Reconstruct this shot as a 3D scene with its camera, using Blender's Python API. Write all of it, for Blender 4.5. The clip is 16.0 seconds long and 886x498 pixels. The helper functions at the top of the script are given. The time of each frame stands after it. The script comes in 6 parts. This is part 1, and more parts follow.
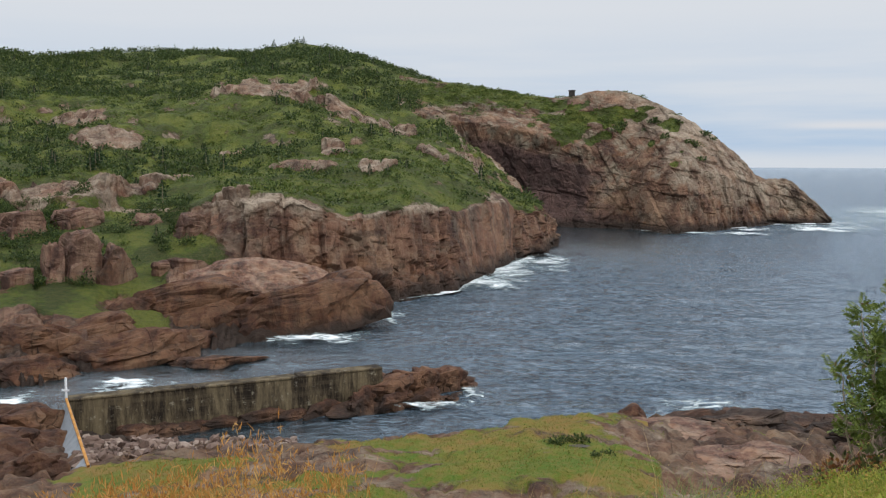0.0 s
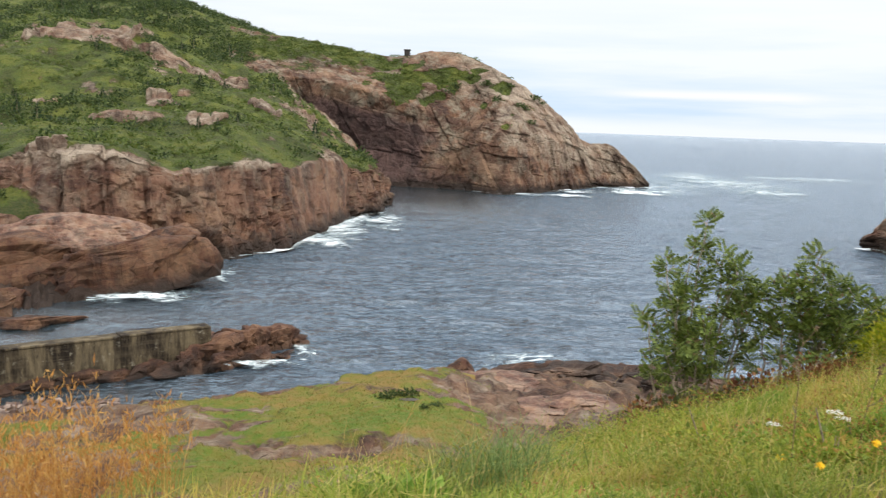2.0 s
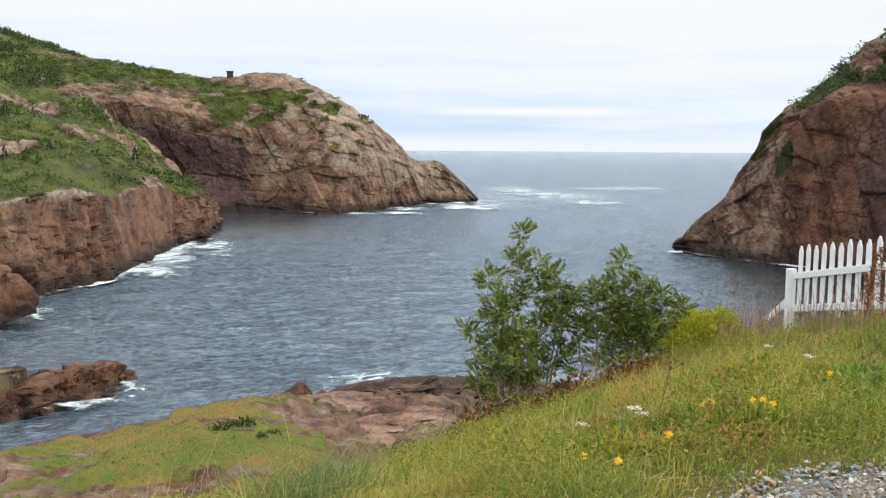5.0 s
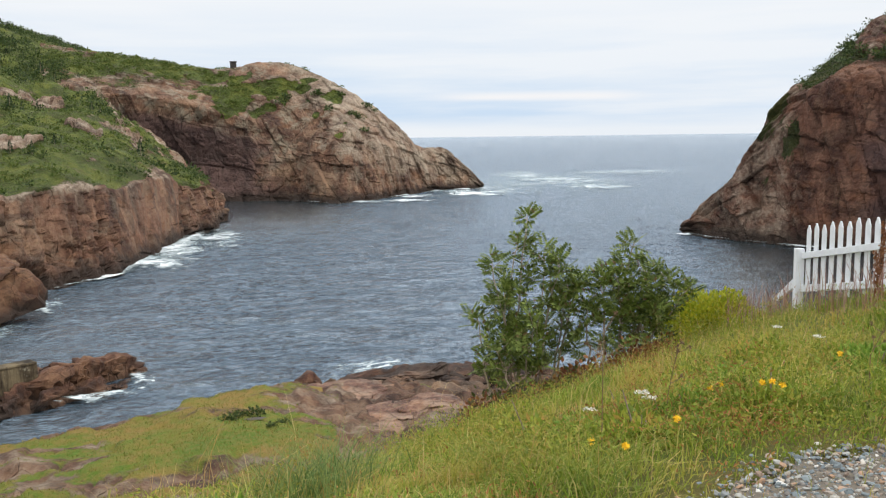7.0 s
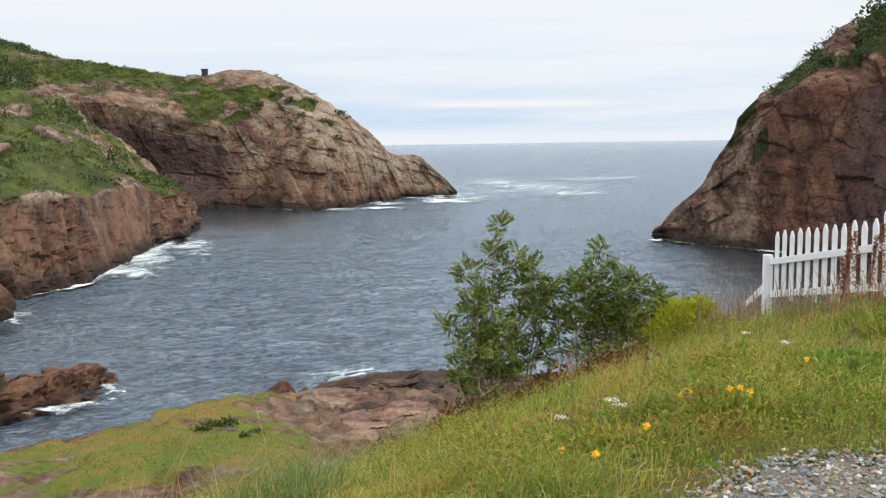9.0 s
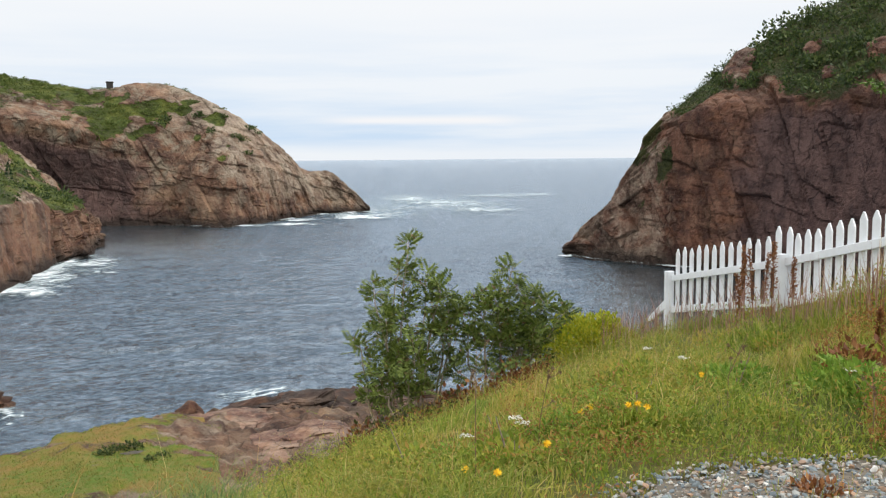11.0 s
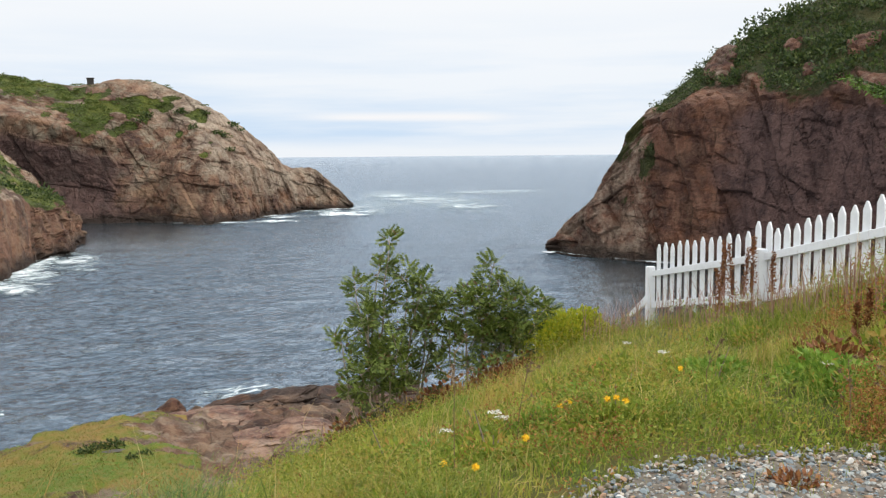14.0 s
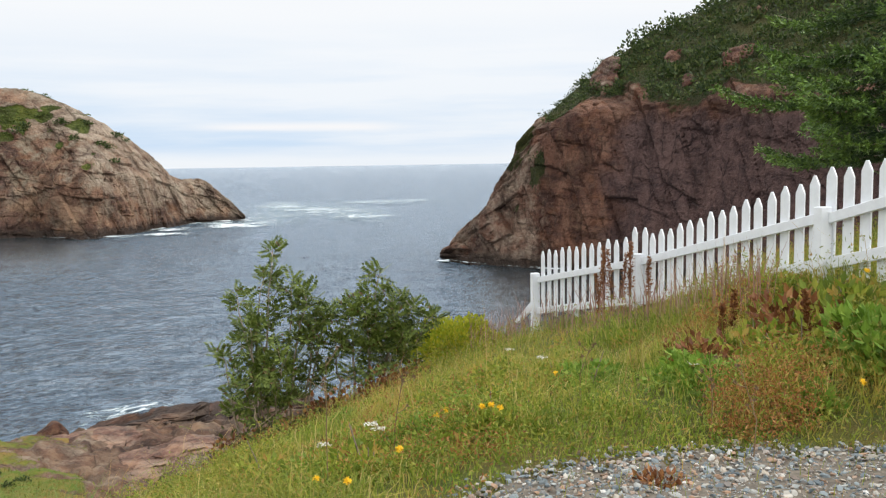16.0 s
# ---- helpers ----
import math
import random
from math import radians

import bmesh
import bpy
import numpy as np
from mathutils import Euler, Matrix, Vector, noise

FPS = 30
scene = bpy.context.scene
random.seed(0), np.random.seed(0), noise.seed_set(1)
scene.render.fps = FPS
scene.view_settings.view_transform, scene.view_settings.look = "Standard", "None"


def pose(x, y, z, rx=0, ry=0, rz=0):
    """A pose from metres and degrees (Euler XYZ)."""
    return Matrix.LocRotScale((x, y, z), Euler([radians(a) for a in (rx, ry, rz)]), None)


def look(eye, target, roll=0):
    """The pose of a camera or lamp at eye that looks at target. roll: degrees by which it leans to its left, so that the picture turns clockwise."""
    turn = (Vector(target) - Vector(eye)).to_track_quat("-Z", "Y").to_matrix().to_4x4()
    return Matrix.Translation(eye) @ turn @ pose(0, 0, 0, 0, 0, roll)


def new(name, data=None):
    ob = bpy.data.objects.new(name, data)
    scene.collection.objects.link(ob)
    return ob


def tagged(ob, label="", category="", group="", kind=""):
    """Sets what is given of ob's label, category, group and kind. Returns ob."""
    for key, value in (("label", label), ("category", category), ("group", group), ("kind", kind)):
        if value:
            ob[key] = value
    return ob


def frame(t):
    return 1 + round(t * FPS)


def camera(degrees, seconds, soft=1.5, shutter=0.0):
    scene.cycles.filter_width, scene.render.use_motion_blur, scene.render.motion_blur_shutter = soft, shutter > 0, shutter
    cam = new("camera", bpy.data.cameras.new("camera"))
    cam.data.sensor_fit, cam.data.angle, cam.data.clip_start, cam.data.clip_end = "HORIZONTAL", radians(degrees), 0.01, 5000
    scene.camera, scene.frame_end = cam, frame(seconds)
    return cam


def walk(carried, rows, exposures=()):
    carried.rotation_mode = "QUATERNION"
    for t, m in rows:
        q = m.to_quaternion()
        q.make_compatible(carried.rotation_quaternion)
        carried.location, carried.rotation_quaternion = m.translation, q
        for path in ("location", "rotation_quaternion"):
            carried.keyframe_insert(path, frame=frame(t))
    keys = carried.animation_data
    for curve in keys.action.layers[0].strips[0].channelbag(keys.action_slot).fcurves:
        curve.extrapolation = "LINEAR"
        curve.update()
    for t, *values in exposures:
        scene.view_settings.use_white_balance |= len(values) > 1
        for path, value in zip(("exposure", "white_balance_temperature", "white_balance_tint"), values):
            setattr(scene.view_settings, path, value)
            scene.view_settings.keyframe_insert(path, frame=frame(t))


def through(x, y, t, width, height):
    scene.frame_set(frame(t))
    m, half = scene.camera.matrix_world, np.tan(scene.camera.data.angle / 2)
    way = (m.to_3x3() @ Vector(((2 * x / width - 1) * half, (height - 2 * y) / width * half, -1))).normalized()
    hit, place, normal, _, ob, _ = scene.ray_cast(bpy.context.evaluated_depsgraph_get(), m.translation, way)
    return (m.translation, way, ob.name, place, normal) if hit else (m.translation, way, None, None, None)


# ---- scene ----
cam = camera(52.19, 16.0, soft=1.2, shutter=0.3)
PATH = [
    (0, pose(-0.290, 0.055, 15.079, 84.585, -0.243, 5.179)),
    (0.5, pose(-0.294, 0.028, 15.048, 84.610, -0.888, 4.319)),
    (1, pose(-0.287, 0.005, 15.024, 83.752, -1.108, 1.937)),
    (1.5, pose(-0.254, -0.023, 15.021, 82.564, -1.381, -1.492)),
    (2, pose(-0.231, -0.046, 15.010, 82.191, -1.986, -5.175)),
    (2.5, pose(-0.155, -0.091, 15.008, 82.651, -1.985, -9.538)),
    (3, pose(-0.090, -0.091, 15.007, 83.147, -1.194, -13.364)),
    (3.5, pose(-0.067, -0.087, 15.010, 83.761, -1.331, -15.054)),
    (6, pose(-0.012, -0.016, 15.001, 83.423, 0.501, -15.855)),
    (6.5, pose(0.009, 0.005, 14.992, 82.867, 1.083, -15.515)),
    (7, pose(-0.000, -0.000, 14.996, 82.779, 0.734, -15.535)),
    (7.5, pose(0.005, 0.007, 14.994, 82.839, 0.716, -15.750)),
    (8, pose(-0.007, -0.000, 15.001, 83.033, 0.677, -16.204)),
    (10.5, pose(0.079, -0.012, 15.022, 83.807, 0.877, -20.986)),
    (11, pose(0.067, -0.053, 15.042, 84.171, 0.484, -22.686)),
    (11.5, pose(0.051, -0.053, 15.043, 84.020, 0.225, -22.781)),
    (12, pose(0.078, -0.032, 15.031, 83.983, 0.389, -23.106)),
    (12.5, pose(0.068, -0.041, 15.034, 84.052, 0.373, -23.094)),
    (13, pose(0.070, -0.031, 15.033, 84.020, 0.602, -22.861)),
    (13.5, pose(0.079, -0.026, 15.030, 83.993, 0.684, -22.800)),
    (14, pose(0.104, -0.048, 15.025, 83.958, 0.502, -23.725)),
    (14.5, pose(0.147, -0.067, 15.026, 84.019, 0.402, -25.727)),
    (15, pose(0.208, -0.077, 15.031, 84.252, 0.768, -28.360)),
    (15.5, pose(0.239, -0.085, 15.031, 84.531, 0.761, -30.191)),
    (16, pose(0.249, -0.080, 15.022, 84.479, 0.884, -30.398)),
]
EXPOSURE = [(0.0, -0.38, 6250, 10), (0.15, -0.2, 6300, 10), (0.4, 0.02, 6400, 10), (1.0, 0.08, 6400, 10), (1.6, 0.14, 6500, 10), (3.5, 0.14, 6500, 10), (6.0, 0.0, 6500, 10), (7.0, -0.02, 6500, 10), (16.0, 0.02, 6500, 10)]
walk(cam, PATH, EXPOSURE)

# ---------------------------------------------------------------- sky and sun
world = bpy.data.worlds.new("overcast_sky")
scene.world = world
world.use_nodes = True
wn, wl = world.node_tree.nodes, world.node_tree.links
wn.clear()
w_out = wn.new("ShaderNodeOutputWorld")
w_bg = wn.new("ShaderNodeBackground")
w_sky = wn.new("ShaderNodeTexSky")
w_sky.sky_type = "NISHITA"
w_sky.sun_disc = False
w_sky.sun_elevation, w_sky.sun_rotation = radians(50), radians(200)
w_sky.dust_density = 3.0
w_gain = wn.new("ShaderNodeVectorMath")
w_gain.operation = "SCALE"
w_gain.inputs["Scale"].default_value = 0.10
wl.new(w_sky.outputs[0], w_gain.inputs[0])
w_co = wn.new("ShaderNodeTexCoord")
# cloud sheet: long flat bands, brighter overhead
w_map = wn.new("ShaderNodeMapping")
w_map.inputs["Scale"].default_value = (2.2, 2.2, 26.0)
w_map.inputs["Location"].default_value = (0.3, 0.0, 0.55)
wl.new(w_co.outputs["Generated"], w_map.inputs[0])
w_noise = wn.new("ShaderNodeTexNoise")
w_noise.inputs["Scale"].default_value = 1.3
w_noise.inputs["Detail"].default_value = 6.0
w_noise.inputs["Roughness"].default_value = 0.52
wl.new(w_map.outputs[0], w_noise.inputs["Vector"])
w_ramp = wn.new("ShaderNodeValToRGB")
w_ramp.color_ramp.elements[0].position = 0.42
w_ramp.color_ramp.elements[0].color = (0.64, 0.79, 0.97, 1)
w_ramp.color_ramp.elements[1].position = 0.64
w_ramp.color_ramp.elements[1].color = (0.87, 0.93, 1.0, 1)
wl.new(w_noise.outputs["Fac"], w_ramp.inputs[0])
w_sep = wn.new("ShaderNodeSeparateXYZ")
wl.new(w_co.outputs["Generated"], w_sep.inputs[0])
w_up = wn.new("ShaderNodeMapRange")
w_up.inputs["From Min"].default_value, w_up.inputs["From Max"].default_value = 0.02, 0.16
wl.new(w_sep.outputs["Z"], w_up.inputs["Value"])
w_high = wn.new("ShaderNodeMix")
w_high.data_type = "RGBA"
w_high.inputs["B"].default_value = (0.955, 0.975, 1.0, 1)
wl.new(w_up.outputs[0], w_high.inputs["Factor"])
w_rim = wn.new("ShaderNodeMapRange")
w_rim.inputs["From Min"].default_value, w_rim.inputs["From Max"].default_value = 0.004, 0.022
w_rim.inputs["To Min"].default_value, w_rim.inputs["To Max"].default_value = 0.85, 0.0
wl.new(w_sep.outputs["Z"], w_rim.inputs["Value"])
w_pale = wn.new("ShaderNodeMix")
w_pale.data_type = "RGBA"
w_pale.inputs["B"].default_value = (0.93, 0.965, 1.0, 1)
wl.new(w_rim.outputs[0], w_pale.inputs["Factor"])
wl.new(w_ramp.outputs[0], w_pale.inputs["A"])
wl.new(w_pale.outputs["Result"], w_high.inputs["A"])
# one long bright streak of cloud low over the sea
w_dot = wn.new("ShaderNodeVectorMath")
w_dot.operation = "DOT_PRODUCT"
w_dot.inputs[1].default_value = (math.cos(radians(21.5)), -math.sin(radians(21.5)), 0)
wl.new(w_co.outputs["Generated"], w_dot.inputs[0])
w_len = wn.new("ShaderNodeMapRange")
w_len.interpolation_type = "SMOOTHSTEP"
w_abs = wn.new("ShaderNodeMath")
w_abs.operation = "ABSOLUTE"
wl.new(w_dot.outputs["Value"], w_abs.inputs[0])
w_len.inputs["From Min"].default_value, w_len.inputs["From Max"].default_value = 0.05, 0.14
w_len.inputs["To Min"].default_value, w_len.inputs["To Max"].default_value = 1.0, 0.0
wl.new(w_abs.outputs[0], w_len.inputs["Value"])
w_wob = wn.new("ShaderNodeMath")
w_wob.operation = "MULTIPLY_ADD"
wl.new(w_noise.outputs["Fac"], w_wob.inputs[0])
w_wob.inputs[1].default_value = 0.012
wl.new(w_sep.outputs["Z"], w_wob.inputs[2])
w_off = wn.new("ShaderNodeMath")
w_off.operation = "SUBTRACT"
wl.new(w_wob.outputs[0], w_off.inputs[0])
w_off.inputs[1].default_value = 0.046
w_oab = wn.new("ShaderNodeMath")
w_oab.operation = "ABSOLUTE"
wl.new(w_off.outputs[0], w_oab.inputs[0])
w_thin = wn.new("ShaderNodeMapRange")
w_thin.interpolation_type = "SMOOTHSTEP"
w_thin.inputs["From Min"].default_value, w_thin.inputs["From Max"].default_value = 0.0, 0.0075
w_thin.inputs["To Min"].default_value, w_thin.inputs["To Max"].default_value = 0.85, 0.0
wl.new(w_oab.outputs[0], w_thin.inputs["Value"])
w_str = wn.new("ShaderNodeMath")
w_str.operation = "MULTIPLY"
wl.new(w_len.outputs[0], w_str.inputs[0])
wl.new(w_thin.outputs[0], w_str.inputs[1])
w_cloud = wn.new("ShaderNodeMix")
w_cloud.data_type = "RGBA"
w_cloud.inputs["B"].default_value = (1.0, 0.985, 0.985, 1)
wl.new(w_str.outputs[0], w_cloud.inputs["Factor"])
wl.new(w_high.outputs["Result"], w_cloud.inputs["A"])
w_mix = wn.new("ShaderNodeMix")
w_mix.data_type = "RGBA"
w_mix.inputs["Factor"].default_value = 0.94
wl.new(w_gain.outputs[0], w_mix.inputs["A"])
wl.new(w_cloud.outputs["Result"], w_mix.inputs["B"])
wl.new(w_mix.outputs["Result"], w_bg.inputs[0])
# an overcast sky is brightest overhead
w_zen = wn.new("ShaderNodeMapRange")
w_zen.inputs["From Min"].default_value, w_zen.inputs["From Max"].default_value = 0.22, 0.85
w_zen.inputs["To Min"].default_value, w_zen.inputs["To Max"].default_value = 1.0, 2.1
wl.new(w_sep.outputs["Z"], w_zen.inputs["Value"])
wl.new(w_zen.outputs[0], w_bg.inputs["Strength"])
wl.new(w_bg.outputs[0], w_out.inputs[0])

sun = new("sun", bpy.data.lights.new("sun", "SUN"))
sun.data.energy, sun.data.angle, sun.data.color = 1.5, radians(18), (1.0, 0.94, 0.85)
sun.matrix_world = look((60, -8, 62), (0, 30, 0))

# ---------------------------------------------------------------- numeric helpers


def polar(az, r, z):
    """A place by compass angle from straight ahead, distance and height above the sea."""
    a = radians(az)
    return (r * math.sin(a), r * math.cos(a), z)


def line(azs, rs, zs):
    return np.array([polar(a, r, z) for a, r, z in zip(azs, rs, zs)])


def hash3(i, j, k, seed):
    h = (i * 374761393 + j * 668265263 + k * 2147483647 + seed * 974711) & 0xFFFFFFFF
    h = ((h ^ (h >> 13)) * 1274126177) & 0xFFFFFFFF
    h = ((h ^ (h >> 16)) * 2246822519) & 0xFFFFFFFF
    return ((h ^ (h >> 15)) & 0xFFFFFF) / float(0xFFFFFF)


def vnoise(p, seed=0):
    """Smooth value noise in -1..1 for an array of places."""
    f = np.floor(p).astype(np.int64)
    t = p - f
    t = t * t * (3 - 2 * t)
    out = 0.0
    for dx in (0, 1):
        for dy in (0, 1):
            for dz in (0, 1):
                w = (t[:, 0] if dx else 1 - t[:, 0]) * (t[:, 1] if dy else 1 - t[:, 1]) * (t[:, 2] if dz else 1 - t[:, 2])
                out = out + w * hash3(f[:, 0] + dx, f[:, 1] + dy, f[:, 2] + dz, seed)
    return out * 2 - 1


def fbm(p, octaves=4, seed=0, gain=0.5):
    total, amp = 0.0, 1.0
    for o in range(octaves):
        total = total + amp * vnoise(p * 2.0 ** o + 17.3 * o, seed + o)
        amp *= gain
    return total


def cells(p, seed=0):
    """Worley cells: distance to the nearest and second seed, the nearest seed's random number, and a tilted facet."""
    f = np.floor(p).astype(np.int64)
    d1 = np.full(len(p), 9.0)
    d2 = np.full(len(p), 9.0)
    rid = np.zeros(len(p))
    off = np.zeros((len(p), 3))
    for dx in (-1, 0, 1):
        for dy in (-1, 0, 1):
            for dz in (-1, 0, 1):
                i, j, k = f[:, 0] + dx, f[:, 1] + dy, f[:, 2] + dz
                q = np.stack([i + hash3(i, j, k, seed), j + hash3(i, j, k, seed + 1), k + hash3(i, j, k, seed + 2)], 1)
                d = np.linalg.norm(q - p, axis=1)
                near = d < d1
                d2 = np.where(near, d1, np.minimum(d2, d))
                rid = np.where(near, hash3(i, j, k, seed + 3), rid)
                d1 = np.where(near, d, d1)
                off = np.where(near[:, None], p - q, off)
    tilt = np.stack([np.cos(rid * 97), np.sin(rid * 97), np.sin(rid * 53) * 0.8], 1)
    return d1, d2, rid, (off * tilt).sum(1)


def resample(lines, n):
    """Samples every line at the same knot parameter, spaced by the mean length of the lines."""
    k = len(lines[0])
    seg = np.mean([np.linalg.norm(np.diff(l[:, :2], axis=0), axis=1) / np.linalg.norm(np.diff(l[:, :2], axis=0), axis=1).sum() for l in lines], axis=0)
    s = np.concatenate([[0], np.cumsum(seg)])
    u = np.interp(np.linspace(0, 1, n), s, np.arange(k))
    i = np.clip(u.astype(int), 0, k - 2)
    t = (u - i)[:, None]
    out = []
    for l in lines:
        e = np.vstack([2 * l[0] - l[1], l, 2 * l[-1] - l[-2]])
        p0, p1, p2, p3 = e[i], e[i + 1], e[i + 2], e[i + 3]
        m1, m2 = (p2 - p0) * 0.42, (p3 - p1) * 0.42
        out.append((2 * t ** 3 - 3 * t ** 2 + 1) * p1 + (t ** 3 - 2 * t ** 2 + t) * m1 + (-2 * t ** 3 + 3 * t ** 2) * p2 + (t ** 3 - t ** 2) * m2)
    return out


def loft(lines, nu, nvs, smooth=0):
    """A grid of places (nv, nu, 3) between lines that run side by side."""
    ls = resample(lines, nu)
    rows = []
    for a, b, n in zip(ls, ls[1:], nvs):
        for v in np.arange(n) / n:
            rows.append(a * (1 - v) + b * v)
    rows.append(ls[-1])
    g = np.array(rows)
    for _ in range(smooth):
        g[1:-1] = (g[:-2] + 2 * g[1:-1] + g[2:]) / 4
    return g


def grid_normals(g):
    du = np.gradient(g, axis=1)
    dv = np.gradient(g, axis=0)
    n = np.cross(du, dv)
    return n / np.maximum(np.linalg.norm(n, axis=2, keepdims=True), 1e-9)


def mesh_from(name, verts, faces, smooth=True):
    """A mesh from arrays of places and of faces of one size."""
    me = bpy.data.meshes.new(name)
    verts, faces = np.asarray(verts, np.float32), np.asarray(faces, np.int32)
    k = faces.shape[1]
    me.vertices.add(len(verts))
    me.vertices.foreach_set("co", verts.ravel())
    me.loops.add(faces.size)
    me.loops.foreach_set("vertex_index", faces.ravel())
    me.polygons.add(len(faces))
    me.polygons.foreach_set("loop_start", np.arange(len(faces), dtype=np.int32) * k)
    me.update(calc_edges=True)
    me.polygons.foreach_set("use_smooth", np.full(len(faces), smooth))
    me.validate()
    return me


def grid_faces(nv, nu):
    i = np.arange(nv * nu).reshape(nv, nu)
    return np.stack([i[:-1, :-1], i[:-1, 1:], i[1:, 1:], i[1:, :-1]], -1).reshape(-1, 4)


def attribute(me, name, values):
    a = me.attributes.new(name, "FLOAT", "POINT")
    a.data.foreach_set("value", np.asarray(values, np.float32).ravel())


def part(name, bm, material, parent, label=""):
    """One mesh object under a thing or a part, from a bmesh or a mesh."""
    if isinstance(bm, bpy.types.Mesh):
        me = bm
    else:
        me = bpy.data.meshes.new(name)
        bm.to_mesh(me)
        bm.free()
    if material and not me.materials:
        me.materials.append(material)
    ob = new(name, me)
    ob.parent = parent
    return tagged(ob, label)


def thing(name, label, category, at=(0, 0, 0), rz=0.0, group="", kind="", mesh=None, material=None):
    """A top-level thing: an Empty at its base, or a mesh of its own."""
    ob = new(name, mesh)
    if mesh and material:
        mesh.materials.append(material)
    ob.matrix_world = pose(*at, 0, 0, rz)
    return tagged(ob, label, category, group, kind)

# ---------------------------------------------------------------- materials


class Nodes:
    """Short hand for building a node material."""

    def __init__(self, name, rough=0.8, spec=0.3):
        self.mat = bpy.data.materials.new(name)
        self.mat.use_nodes = True
        self.n, self.l = self.mat.node_tree.nodes, self.mat.node_tree.links
        self.b = self.n["Principled BSDF"]
        self.b.inputs["Roughness"].default_value = rough
        self.b.inputs["Specular IOR Level"].default_value = spec
        self.co = self.n.new("ShaderNodeTexCoord").outputs["Object"]

    def add(self, kind, **inputs):
        node = self.n.new(kind)
        for key, value in inputs.items():
            self.put(node.inputs[key.replace("_", " ")], value)
        return node

    def put(self, socket, value):
        if isinstance(value, bpy.types.NodeSocket):
            self.l.new(value, socket)
        else:
            socket.default_value = value

    def scaled(self, sx, sy, sz, turn=(0, 0, 0)):
        return self.add("ShaderNodeMapping", Vector=self.co, Scale=(sx, sy, sz), Rotation=turn).outputs[0]

    def noise(self, scale, detail=5.0, rough=0.55, vector=None, distortion=0.0):
        return self.add("ShaderNodeTexNoise", Vector=vector or self.co, Scale=scale, Detail=detail, Roughness=rough, Distortion=distortion).outputs["Fac"]

    def voronoi(self, scale, feature="F1", vector=None, out="Distance"):
        v = self.add("ShaderNodeTexVoronoi", Vector=vector or self.co, Scale=scale) if feature == "F1" else None
        if v is None:
            v = self.n.new("ShaderNodeTexVoronoi")
            v.feature = feature
            self.put(v.inputs["Vector"], vector or self.co)
            v.inputs["Scale"].default_value = scale
        return v.outputs[out]

    def ramp(self, fac, *stops):
        r = self.n.new("ShaderNodeValToRGB")
        self.put(r.inputs[0], fac)
        els = r.color_ramp.elements
        while len(els) < len(stops):
            els.new(0.5)
        for e, (p, c) in zip(els, stops):
            e.position = p
            e.color = (c, c, c, 1) if isinstance(c, (int, float)) else (*c, 1)
        return r.outputs[0]

    def span(self, value, a, b, lo=0.0, hi=1.0):
        return self.add("ShaderNodeMapRange", Value=value, From_Min=a, From_Max=b, To_Min=lo, To_Max=hi).outputs[0]

    def mix(self, fac, a, b, blend="MIX"):
        m = self.n.new("ShaderNodeMix")
        m.data_type, m.blend_type = "RGBA", blend
        for key, v in (("Factor", fac), ("A", a), ("B", b)):
            if isinstance(v, tuple) and len(v) == 3:
                v = (*v, 1)
            self.put(m.inputs[key] if key == "Factor" else [s for s in m.inputs if s.name == key and s.type == "RGBA"][0], v)
        return [s for s in m.outputs if s.type == "RGBA"][0]

    def math(self, op, a, b=0.0):
        m = self.n.new("ShaderNodeMath")
        m.operation = op
        self.put(m.inputs[0], a)
        self.put(m.inputs[1], b)
        return m.outputs[0]

    def attr(self, name):
        a = self.n.new("ShaderNodeAttribute")
        a.attribute_name = name
        return a.outputs["Fac"]

    def bump(self, height, strength, distance):
        b = self.add("ShaderNodeBump", Height=height, Strength=strength, Distance=distance)
        self.l.new(b.outputs[0], self.b.inputs["Normal"])

    def done(self, color=None, rough=None):
        if color is not None:
            self.put(self.b.inputs["Base Color"], (*color, 1) if isinstance(color, tuple) else color)
        if rough is not None:
            self.put(self.b.inputs["Roughness"], rough)
        return self.mat


